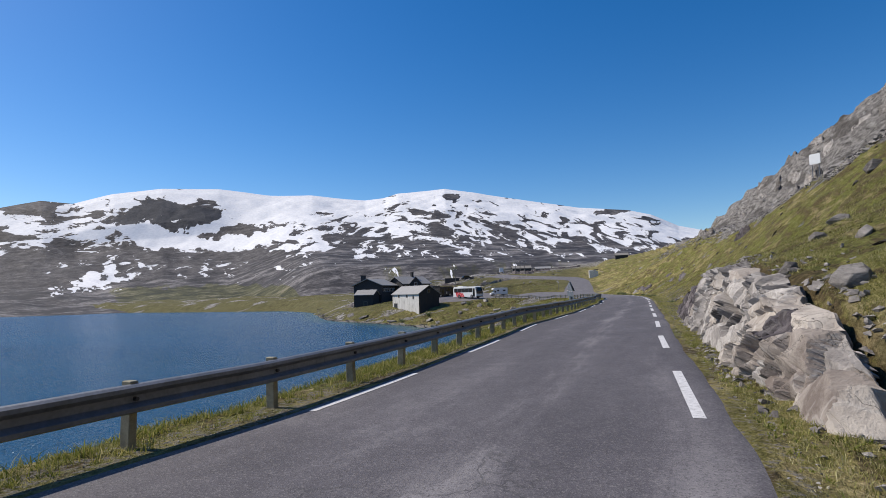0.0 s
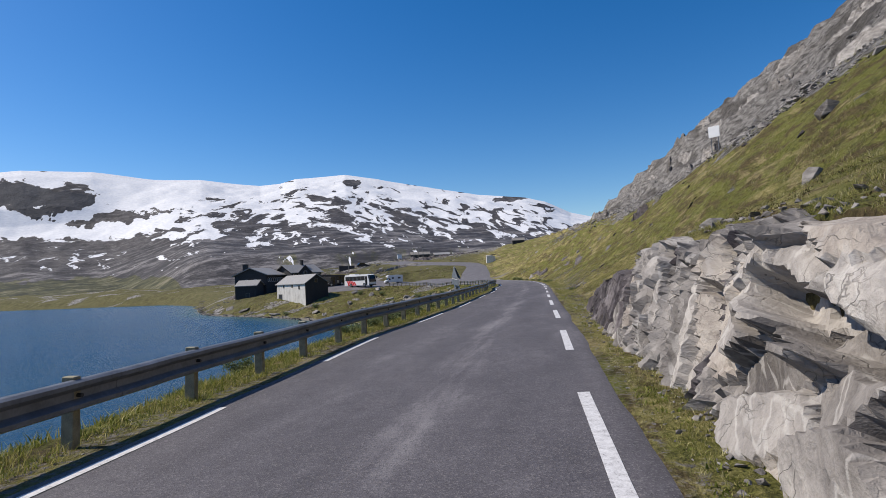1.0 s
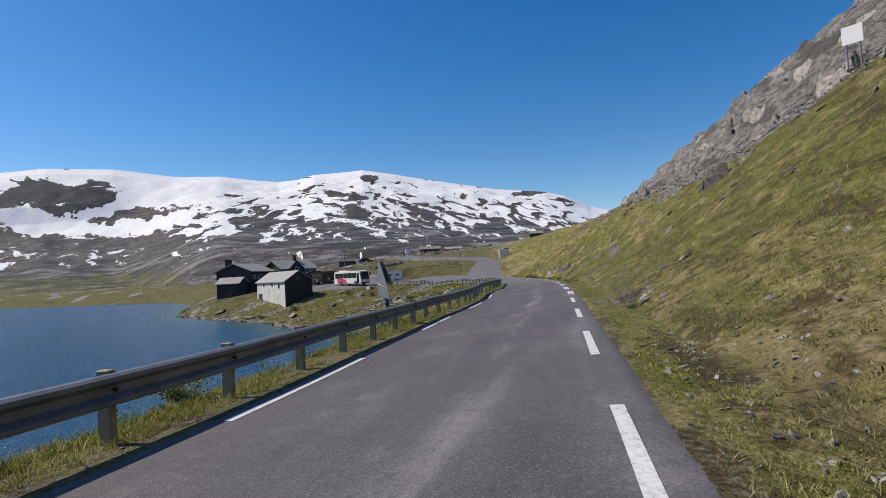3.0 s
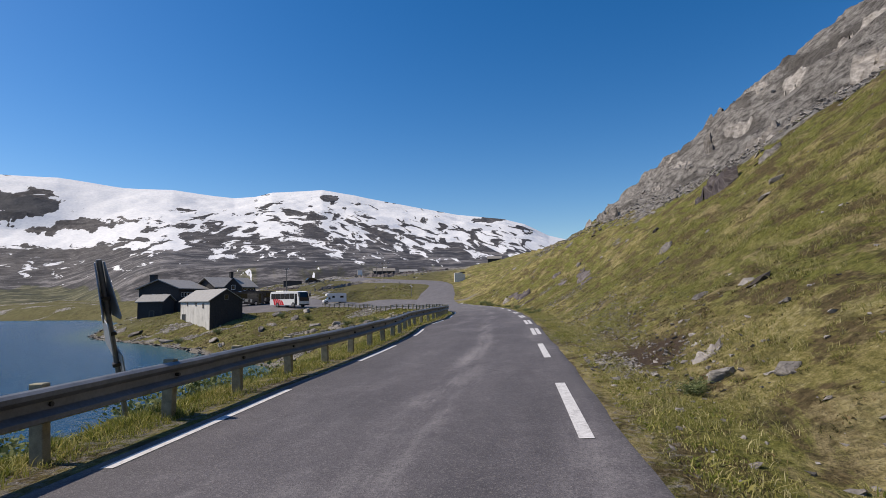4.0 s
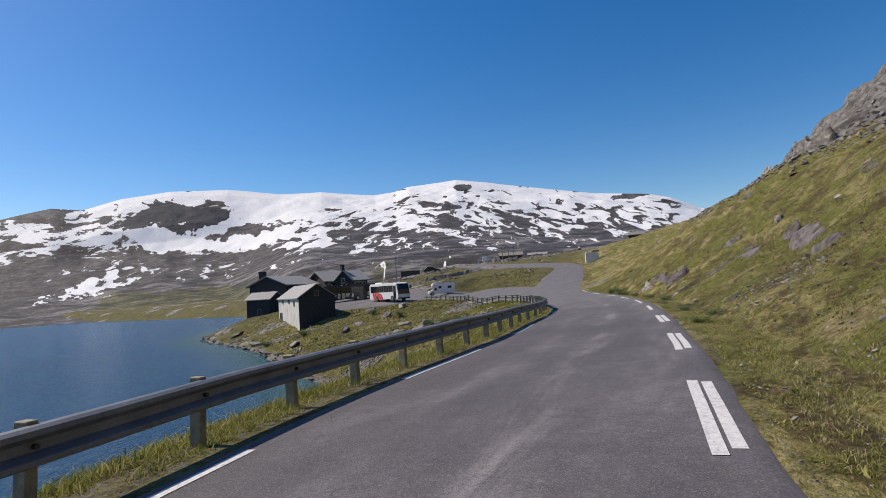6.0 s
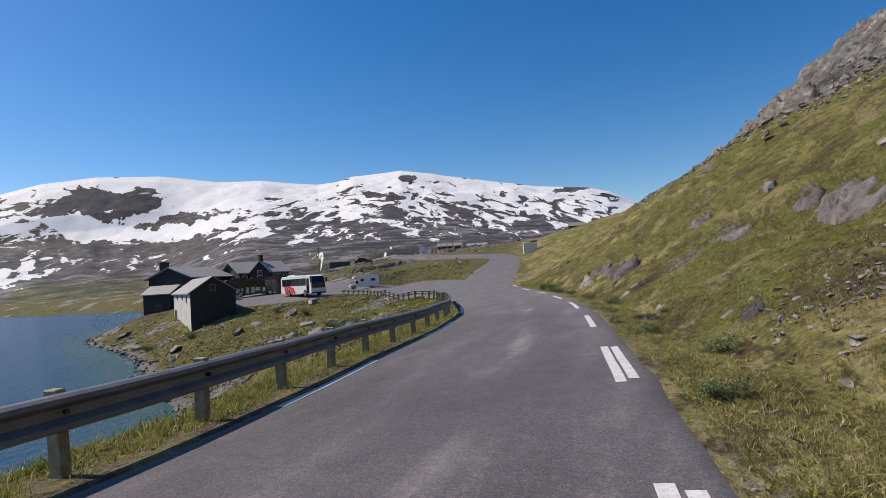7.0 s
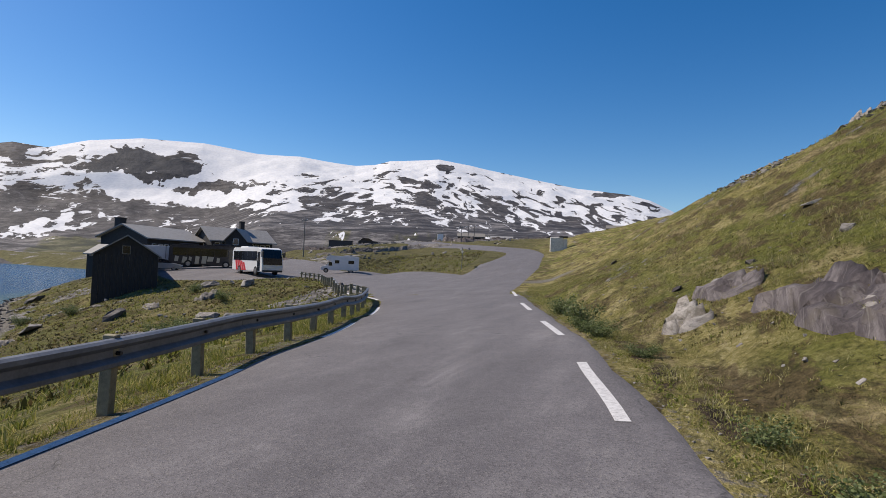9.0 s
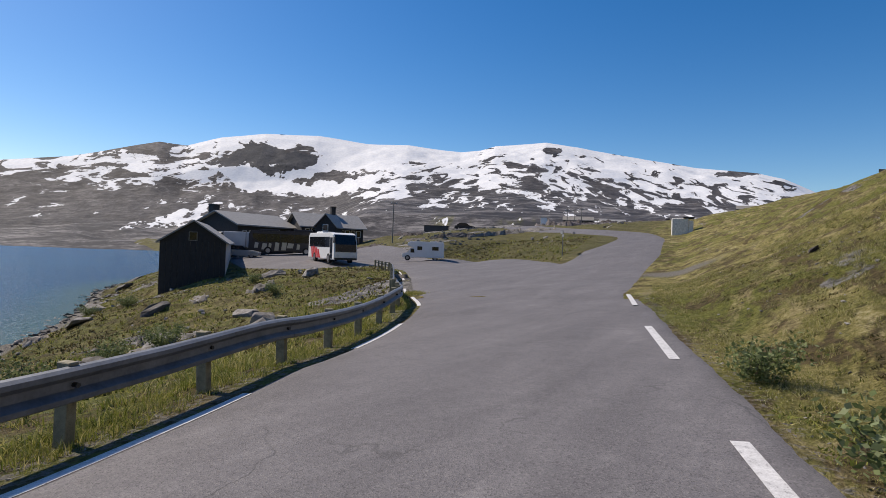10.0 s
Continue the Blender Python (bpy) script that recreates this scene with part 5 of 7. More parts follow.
def car(label, m, paint, scale=1.0):
    root = thing("car", m, label, "car", "parked cars")
    hw = 0.85
    bm = bmesh.new()
    prism(bm, [(-2.05, 0.28), (-2.1, 0.75), (-1.95, 0.92), (-1.0, 0.95), (1.0, 0.92), (1.9, 0.78), (2.08, 0.6), (2.05, 0.28)], -hw, hw)
    bmesh.ops.bevel(bm, geom=list(bm.edges), offset=0.07, segments=2, affect='EDGES')
    part("body", bm, paint, root)
    bm = bmesh.new()
    prism(bm, [(-1.85, 0.90), (-1.25, 1.40), (0.15, 1.43), (1.05, 0.90)], -hw + 0.1, hw - 0.1)
    bmesh.ops.bevel(bm, geom=list(bm.edges), offset=0.06, segments=2, affect='EDGES')
    part("glasshouse", bm, M_GLASS, root)
    bm = bmesh.new()
    box(bm, -1.2, 0.15, -hw + 0.14, hw - 0.14, 1.40, 1.46, 0.02)
    part("roof", bm, paint, root)
    for sgn in (-1, 1):
        for x in (-1.3, 1.3):
            wheel(root, x, sgn * (hw - 0.1), 0.31, 0.2, sgn)
        bm = bmesh.new()
        box(bm, 1.98, 2.1, sgn * 0.6 - 0.16, sgn * 0.6 + 0.16, 0.6, 0.74, 0.02)
        part("headlight", bm, M_LAMP, root)


car("silver estate car parked beside the coaches", put(-57.2, 123.6, 0.0, (0.75, 0.66)), M_SILVER)
car("dark car standing on the upper terrace", put(-60.0, 178.0, 0.0, (0.8, 0.6)), M_BLACK)


# ---- roadside things ----
def toll_stone():
    x, y = -13.9, 141.3
    z = at_ground(x, y)
    root = thing("stone_pillar", pose(x, y, z - 0.05, 0, 0, 12), "pale stone pillar block with a dark capping at the side road", "stone pillar")
    bm = bmesh.new()
    box(bm, -0.95, 0.55, -0.6, 0.6, -0.4, 1.55, 0.06)
    part("block", bm, M_STONE, root)
    bm = bmesh.new()
    box(bm, 0.55, 0.98, -0.55, 0.55, -0.4, 1.35, 0.05)
    part("buttress", bm, M_STONE, root)
    bm = bmesh.new()
    box(bm, 0.05, 1.05, -0.66, 0.66, 1.55, 1.70, 0.03)
    part("cap", bm, M_DARKWOOD_AND_SHADE, root)


toll_stone()


def leaning_sign():
    """A triangular warning sign with boards below on a leaning post, seen almost from its edge."""
    x, y = -5.45, 38.05
    root = thing("road_sign", pose(x, y, at_ground(x, y) - 0.1, 15, 0, 0) @ pose(0, 0, 0, 0, 0, -43), "triangular warning sign with two grey boards on a leaning steel post", "road sign")
    bm = bmesh.new()
    cyl(bm, (0, 0, 1.0), 'z', 0.032, 2.5, 10)
    part("post", bm, M_ZINC, root)
    for sgn in (-1, 1):
        bm = bmesh.new()
        prism(bm, [(-0.36, 1.55), (0.36, 1.55), (0.40, 1.60), (0.04, 2.22), (-0.04, 2.22), (-0.40, 1.60)], sgn * 0.045 - 0.006, sgn * 0.045 + 0.006)
        t = part("triangle_plate", bm, M_SIGNBACK, root, "grey back of the triangular plate")
        t.matrix_basis = pose(0, 0, 0, 0, 0, 7 * sgn)
    bm = bmesh.new()
    box(bm, -0.34, 0.34, -0.052, -0.036, 1.12, 1.50, 0.006)
    part("middle_board", bm, M_SIGNBACK, root)
    bm = bmesh.new()
    box(bm, -0.30, 0.30, 0.036, 0.052, 0.78, 1.10, 0.006)
    part("lower_board", bm, M_SIGNBACK, root)
    for zz in (0.9, 1.3, 1.75):
        bm = bmesh.new()
        box(bm, -0.05, 0.05, -0.05, 0.05, zz, zz + 0.04)
        part("clamp", bm, M_BOLT, root)


leaning_sign()


def junction_sign():
    x, y = -19.8, 124.7
    root = thing("signpost", pose(x, y, at_ground(x, y) - 0.1, 0, 0, -60), "thin grey signpost with finger boards at the junction", "signpost")
    bm = bmesh.new()
    cyl(bm, (0, 0, 1.0), 'z', 0.035, 2.2, 10)
    part("post", bm, M_ZINC, root)
    for zz, dx in ((1.85, -0.35), (1.62, 0.25)):
        bm = bmesh.new()
        prism(bm, [(dx - 0.45, zz), (dx + 0.40, zz), (dx + 0.52, zz + 0.09), (dx + 0.40, zz + 0.18), (dx - 0.45, zz + 0.18)], -0.05, -0.03)
        part("finger_board", bm, M_SIGNBACK, root)


junction_sign()


def flag_pole(x, y, h, label):
    root = thing("pole", pose(x, y, at_ground(x, y) - 0.2, 0, 0, 0), label, "pole")
    bm = bmesh.new()
    cyl(bm, (0, 0, h / 2), 'z', 0.11, h, 12, 0.07)
    part("shaft", bm, M_WOODGREY, root)
    bm = bmesh.new()
    box(bm, -0.6, 0.6, -0.06, 0.06, h - 0.6, h - 0.45)
    part("cross_arm", bm, M_WOODGREY, root)
    for dx in (-0.5, 0.5):
        bm = bmesh.new()
        cyl(bm, (dx, 0, h - 0.37), 'z', 0.05, 0.16, 8)
        part("insulator", bm, M_WHITE, root)


flag_pole(-59.0, 153.5, 7.0, "grey wooden power pole behind the parking area")
for dx in (0.0, 1.6, 3.0):
    flag_pole(-48.0 + dx, 203.0 + 0.3 * dx, 4.6, "thin pale pole standing before the barn")


def kiosk():
    x, y = -52.3, 200.0
    root = thing("kiosk", pose(x, y, at_ground(x, y) - 0.1, 0, 0, 20), "small white box kiosk on the upper terrace", "kiosk")
    bm = bmesh.new()
    box(bm, -0.7, 0.7, -0.7, 0.7, -0.3, 2.4, 0.04)
    part("body", bm, M_WHITE, root)
    bm = bmesh.new()
    box(bm, -0.85, 0.85, -0.85, 0.85, 2.4, 2.52, 0.02)
    part("roof", bm, M_SLATE, root)


kiosk()


def skip_box():
    x, y = -70.0, 183.0
    root = thing("container", pose(x, y, at_ground(x, y) - 0.1, 0, 0, 25), "dark blue steel container on the slope above the parking", "container")
    bm = bmesh.new()
    box(bm, -2.6, 2.6, -1.1, 1.1, -0.2, 1.6, 0.04)
    part("body", bm, M_COACHBLUE, root)
    bm = bmesh.new()
    box(bm, -2.7, 2.7, -1.2, 1.2, 1.6, 1.72, 0.02)
    part("lid", bm, M_BLACK, root)


skip_box()


def hillside_board():
    """The white board high on the rocks."""
    x, y = 14.0, 54.0
    z = at_ground(x, y)
    root = thing("board", pose(x, y, z - 0.2, 0, 0, -38), "square white board on two posts on the rocky slope", "board")
    for dx in (-0.28, 0.28):
        bm = bmesh.new()
        cyl(bm, (dx, 0.06, 1.05), 'z', 0.04, 2.5, 8)
        part("post", bm, M_ZINC, root)
    bm = bmesh.new()
    box(bm, -0.44, 0.44, -0.02, 0.02, 1.5, 2.4, 0.01)
    part("panel", bm, M_WHITE, root)


hillside_board()


# ---- rock, stones and plants ----
def layer_vec(nt, tilt, size):
    """Position in a frame tilted about x, measured in units of size: long thin layers."""
    c = nt.nodes.new("ShaderNodeNewGeometry")
    m = nt.nodes.new("ShaderNodeMapping")
    m.vector_type = 'TEXTURE'
    nt.links.new(c.outputs["Position"], m.inputs[0])
    m.inputs["Rotation"].default_value = (radians(tilt), radians(-8), 0)
    m.inputs["Scale"].default_value = size
    return m.outputs[0]


def mat_cliff(name, lo, mid, hi, lichen=0.25, vein=0.5, tilt=16):
    m, nt, b = mat_new(name)
    v = pos_vec(nt)
    sv = layer_vec(nt, tilt, (1.0, 1.3, 0.26))
    n1 = tex_noise(nt, v, 1.1, 5, 0.6, 0.3)
    n2 = tex_noise(nt, sv, 1.3, 8, 0.68, 0.25)
    n3 = tex_noise(nt, v, 30.0, 4, 0.7)
    f = mathn(nt, 'ADD', mathn(nt, 'ADD', mathn(nt, 'MULTIPLY', n1, 0.38), mathn(nt, 'MULTIPLY', n2, 0.52)), mathn(nt, 'MULTIPLY', n3, 0.10))
    f = mathn(nt, 'ADD', f, mathn(nt, 'MULTIPLY', mathn(nt, 'SUBTRACT', rand_ob(nt), 0.5), 0.16))
    col = ramp(nt, f, [(0.36, lo), (0.49, mid), (0.64, hi)])
    col = mixc(nt, mathn(nt, 'MULTIPLY', step_f(nt, tex_noise(nt, v, 1.7, 6, 0.7), 0.52, 0.64), lichen), col, (0.085, 0.072, 0.052))
    band = tex_noise(nt, sv, 0.55, 3, 0.5, 0.35)
    thin = mathn(nt, 'SUBTRACT', 1.0, step_f(nt, mathn(nt, 'ABSOLUTE', mathn(nt, 'SUBTRACT', band, 0.52)), 0.003, 0.014))
    col = mixc(nt, mathn(nt, 'MULTIPLY', thin, vein), col, (0.66, 0.63, 0.59))
    hair = nd(nt, "ShaderNodeTexVoronoi", Scale=2.6)
    hair.feature = 'DISTANCE_TO_EDGE'
    wob = nt.nodes.new("ShaderNodeVectorMath")
    wob.operation = 'ADD'
    nz = nd(nt, "ShaderNodeTexNoise", Scale=2.2, Detail=4.0)
    nt.links.new(v, nz.inputs["Vector"])
    nt.links.new(v, wob.inputs[0])
    nt.links.new(nz.outputs["Color"], wob.inputs[1])
    nt.links.new(wob.outputs[0], hair.inputs["Vector"])
    gap = mathn(nt, 'SUBTRACT', 1.0, step_f(nt, hair.outputs["Distance"], 0.0, 0.022))
    gap = mathn(nt, 'MULTIPLY', gap, step_f(nt, n1, 0.44, 0.56))
    col = mixc(nt, mathn(nt, 'MULTIPLY', gap, 0.55), col, (0.05, 0.045, 0.04))
    nt.links.new(col, b.inputs["Base Color"])
    b.inputs["Roughness"].default_value = 0.9
    b.inputs["Specular IOR Level"].default_value = 0.25
    bump(nt, b, mathn(nt, 'SUBTRACT', mathn(nt, 'ADD', mathn(nt, 'MULTIPLY', n2, 0.8), mathn(nt, 'MULTIPLY', n3, 0.18)), mathn(nt, 'MULTIPLY', gap, 0.08)), 0.9, 0.09)
    return m


M_CLIFF = mat_cliff("pale_fractured_gneiss", (0.105, 0.094, 0.088), (0.265, 0.243, 0.226), (0.46, 0.425, 0.39), 0.2, 0.3, 44)
M_RUST = mat_cliff("rust_stained_gneiss", (0.16, 0.13, 0.112), (0.32, 0.28, 0.245), (0.52, 0.465, 0.405), 0.2, 0.2, 44)
M_BOULDER = mat_cliff("grey_boulder", (0.060, 0.054, 0.051), (0.165, 0.152, 0.142), (0.37, 0.345, 0.32), 0.6, 0.1)
M_PURPLE = mat_cliff("purple_grey_slab", (0.024, 0.020, 0.022), (0.066, 0.056, 0.060), (0.19, 0.168, 0.168), 0.45, 0.08, 50)


def mat_leafy(name, stops, trans=0.25):
    m, nt, b = mat_new(name)
    r = rand_island(nt)
    v = pos_vec(nt)
    f = mathn(nt, 'ADD', mathn(nt, 'MULTIPLY', r, 0.55), mathn(nt, 'MULTIPLY', tex_noise(nt, v, 0.7, 4), 0.45))
    col = ramp(nt, f, stops)
    tuft = mathn(nt, 'MULTIPLY', step_f(nt, tex_noise(nt, v, 2.1, 6, 0.72, 0.3), 0.49, 0.61), 0.2)
    col = mixc(nt, tuft, col, (0.085, 0.082, 0.026))
    nt.links.new(col, b.inputs["Base Color"])
    b.inputs["Roughness"].default_value = 0.7
    b.inputs["Specular IOR Level"].default_value = 0.2
    t = nt.nodes.new("ShaderNodeBsdfTranslucent")
    nt.links.new(col, t.inputs["Color"])
    mx = nt.nodes.new("ShaderNodeMixShader")
    mx.inputs[0].default_value = trans
    out = [n for n in nt.nodes if n.bl_idname == "ShaderNodeOutputMaterial"][0]
    nt.links.new(b.outputs[0], mx.inputs[1])
    nt.links.new(t.outputs[0], mx.inputs[2])
    nt.links.new(mx.outputs[0], out.inputs[0])
    return m


M_GRASS = mat_leafy("grass_blades", [(0.24, (0.128, 0.140, 0.030)), (0.40, (0.235, 0.235, 0.060)), (0.56, (0.38, 0.35, 0.125)), (0.76, (0.60, 0.53, 0.30))], 0.35)
M_BANK = mat_leafy("green_bank_grass", [(0.24, (0.10, 0.13, 0.022)), (0.42, (0.20, 0.225, 0.045)), (0.60, (0.32, 0.30, 0.085)), (0.80, (0.55, 0.47, 0.22))], 0.35)
M_HEATH = mat_leafy("heath_leaves", [(0.25, (0.050, 0.056, 0.018)), (0.5, (0.11, 0.095, 0.036)), (0.75, (0.21, 0.145, 0.07))], 0.2)
M_LEAF = mat_leafy("willow_leaves", [(0.2, (0.075, 0.105, 0.035)), (0.5, (0.155, 0.195, 0.075)), (0.8, (0.27, 0.30, 0.165))], 0.3)
M_TWIG = plain("twig_bark", (0.07, 0.05, 0.035), 0.9)


def nearest_cells(P, Q, seeds, stretch):
    """For each point the nearest seed, and how far the second nearest is behind it."""
    k = np.empty(P.shape, int)
    gap = np.empty(P.shape)
    for r in range(P.shape[0]):
        d = np.hypot(P[r][:, None] - seeds[:, 0], (Q[r][:, None] - seeds[:, 1]) * stretch)
        two = np.partition(d, 1, axis=-1)
        k[r] = d.argmin(-1)
        gap[r] = two[:, 1] - two[:, 0]
    return k, gap


def scatter_cells(rng, p0, p1, q0, q1, dp, dq):
    """Jittered seeds, row by row, every other row shifted."""
    out = []
    for j, q in enumerate(np.arange(q0, q1, dq)):
        for p in np.arange(p0 - dp * 0.5 * (j % 2), p1, dp):
            out.append((p + rng.uniform(-0.45, 0.45) * dp, q + rng.uniform(-0.38, 0.38) * dq))
    return np.array(out)


def rock_cut():
    """The blasted face beside the road: slabs along a gentle dip, broken by steep joints, split into blocks."""
    root = thing("rock_cut", Matrix.Identity(4), "pale fractured rock face cut beside the road", "rock face")
    rng = np.random.default_rng(11)
    ys, vs = np.linspace(0.3, 26.2, 600), np.linspace(-0.35, 1.0, 58)
    Yg, S = np.meshgrid(ys, vs)
    H = np.interp(Yg, CUT_Y, CUT_H) * (1 + 0.30 * fbm(Yg * 0.9, Yg * 0, 3, 141)) + 0.16 * fbm(Yg * 2.6, Yg * 0, 2, 143)
    H = np.maximum(H, 0.02)
    over = 0.38
    V = np.where(S < 0, S, S * (H + over))
    # bedding dips towards the lower y; two sizes of joint blocks
    warp = 0.28 * fbm(Yg * 0.8, V * 0.8, 3, 151)
    wy, wv = Yg + 0.5 * fbm(Yg * 1.2, V * 1.2, 3, 153), V + warp
    dip = np.radians(np.interp(Yg, [0, 6, 11, 14, 17, 26], [38, 20, 16, 48, 58, 50]))
    P, Q = np.cos(dip) * wy + np.sin(dip) * wv, -np.sin(dip) * wy + np.cos(dip) * wv
    big = scatter_cells(rng, -1, 29, -24, 3.4, 0.95, 0.46)
    small = scatter_cells(rng, -1, 29, -24, 3.4, 0.36, 0.20)
    k1, g1 = nearest_cells(P, Q, big, 1.5)
    k2, g2 = nearest_cells(P, Q, small, 1.35)
    n1, n2 = len(big), len(small)
    calm = sstep(Yg, 16.5, 18.5)
    shatter = np.clip(0.15 + 1.6 * sstep(value_noise(Yg * 0.55, V * 0.9, 171), 0.35, 0.75), 0, 1.3) * (1 - 0.72 * calm) * (1 + 0.5 * (1 - sstep(Yg, 4, 7)))
    o1, a1, b1 = rng.uniform(-0.13, 0.12, n1), rng.uniform(-0.22, 0.30, n1), rng.uniform(-0.50, 0.12, n1)
    o2, a2, b2 = rng.uniform(-0.055, 0.05, n2), rng.uniform(-0.5, 0.5, n2), rng.uniform(-0.6, 0.4, n2)
    hollow = (rng.random(n1) < 0.05) * rng.uniform(0.12, 0.28, n1)
    lift = (o1[k1] + a1[k1] * (P - big[k1, 0]) + b1[k1] * (Q - big[k1, 1])) * (1 - 0.55 * calm) - hollow[k1] * (1 - calm)
    lift = lift + shatter * (o2[k2] + a2[k2] * (P - small[k2, 0]) + b2[k2] * (Q - small[k2, 1]))
    lift = lift - 0.11 * np.exp(-(g1 / 0.030) ** 2) * (0.35 + 0.65 * value_noise(Yg * 1.3, V * 2.0, 177)) * (1 - 0.6 * calm)
    lift = lift - 0.035 * np.exp(-(g2 / 0.022) ** 2) * shatter
    # the long dark overhang and the narrow gaps above the largest slab
    for cy, cv, ly, lv, deep in ((9.6, 1.09, 1.2, 0.18, 0.50), (12.1, 1.21, 1.0, 0.06, 0.30), (9.9, 0.84, 0.75, 0.05, 0.25), (14.7, 1.62, 0.5, 0.09, 0.35), (17.0, 1.60, 0.4, 0.05, 0.22)):
        e = np.hypot((Yg - cy) / ly, (V - cv - 0.17 * (Yg - cy)) / lv) + 0.5 * fbm(Yg * 3, V * 3, 2, 181)
        lift = lift - deep * (1 - sstep(e, 0.75, 1.05)) + 0.10 * np.exp(-((V - cv - 0.17 * (Yg - cy) - 1.6 * lv) / (0.8 * lv + 0.05)) ** 2) * (np.abs(Yg - cy) < ly)
    lift = lift + 0.035 * fbm(Yg * 5, V * 5, 3, 185, 0.6) + 0.012 * fbm(Yg * 24, V * 24, 2, 187)
    foot = np.interp(Yg, FOOT_Y, FOOT_D)
    back = np.maximum(V - H, 0)
    lean = 0.40 * np.minimum(V, H) + 1.25 * back + 0.10 * fbm(Yg * 0.35, Yg * 0, 3, 191)
    fade = sstep(np.minimum(Yg - 0.3, 26.2 - Yg), 0, 1.2)
    out = lift * fade * (1 - 0.75 * sstep(back, 0.1, over))
    X = right_x(Yg) + foot + lean - 0.90 * out
    Z = np.minimum(V, H) + 0.30 * back - 0.10 + 0.36 * out - 0.35 * sstep(back, over - 0.12, over) - 0.3 * (1 - fade)
    # each block is a piece of its own
    co = np.stack([X, Yg, Z], -1).reshape(-1, 3)
    ny, nx = X.shape
    ii = np.arange(ny * nx).reshape(ny, nx)
    quads = np.stack([ii[:-1, :-1], ii[:-1, 1:], ii[1:, 1:], ii[1:, :-1]], -1).reshape(-1, 4)
    owner = k1[:-1, :-1].ravel()
    tone = rng.random(n1)
    for c in np.unique(owner):
        q = quads[owner == c]
        used, inv = np.unique(q, return_inverse=True)
        cy = co[used, 1].mean()
        m = M_PURPLE if cy > 17.2 + 1.6 * (tone[c] - 0.5) or tone[c] < 0.07 else (M_RUST if tone[c] > 0.90 or (cy < 5 and tone[c] > 0.6) else M_CLIFF)
        ob = new("rock_block", np_mesh("rock_block", co[used].tolist(), inv.reshape(-1, 4).tolist(), m, False))
        ob.parent = root


rock_cut()


def hull_points(rng, sx, sy, sz, n=16):
    pts = []
    for _ in range(n):
        v = Vector((rng.gauss(0, 1), rng.gauss(0, 1), rng.gauss(0, 1))).normalized()
        k = rng.uniform(0.82, 1.0)
        pts.append((v.x * sx * k, v.y * sy * k, v.z * sz * k))
    return pts


def boulder_mesh(name, rng, sx, sy, sz, mat, n=18, bev=0.04):
    bm = bmesh.new()
    for p in hull_points(rng, sx, sy, sz, n):
        bm.verts.new(p)
    r = bmesh.ops.convex_hull(bm, input=bm.verts)
    bmesh.ops.delete(bm, geom=[g for g in r["geom_interior"] if isinstance(g, bmesh.types.BMVert)], context='VERTS')
    bmesh.ops.dissolve_limit(bm, angle_limit=radians(14), verts=bm.verts, edges=bm.edges)
    bmesh.ops.bevel(bm, geom=list(bm.edges), offset=bev * min(sx, sy, sz), segments=1, affect='EDGES')
    me = bpy.data.meshes.new(name)
    bm.to_mesh(me)
    bm.free()
    me.materials.append(mat)
    return me


def slope_at(x, y, e=0.4):
    zx = (at_ground(x + e, y) - at_ground(x - e, y)) / (2 * e)
    zy = (at_ground(x, y + e) - at_ground(x, y - e)) / (2 * e)
    return Vector((-zx, -zy, 1)).normalized()


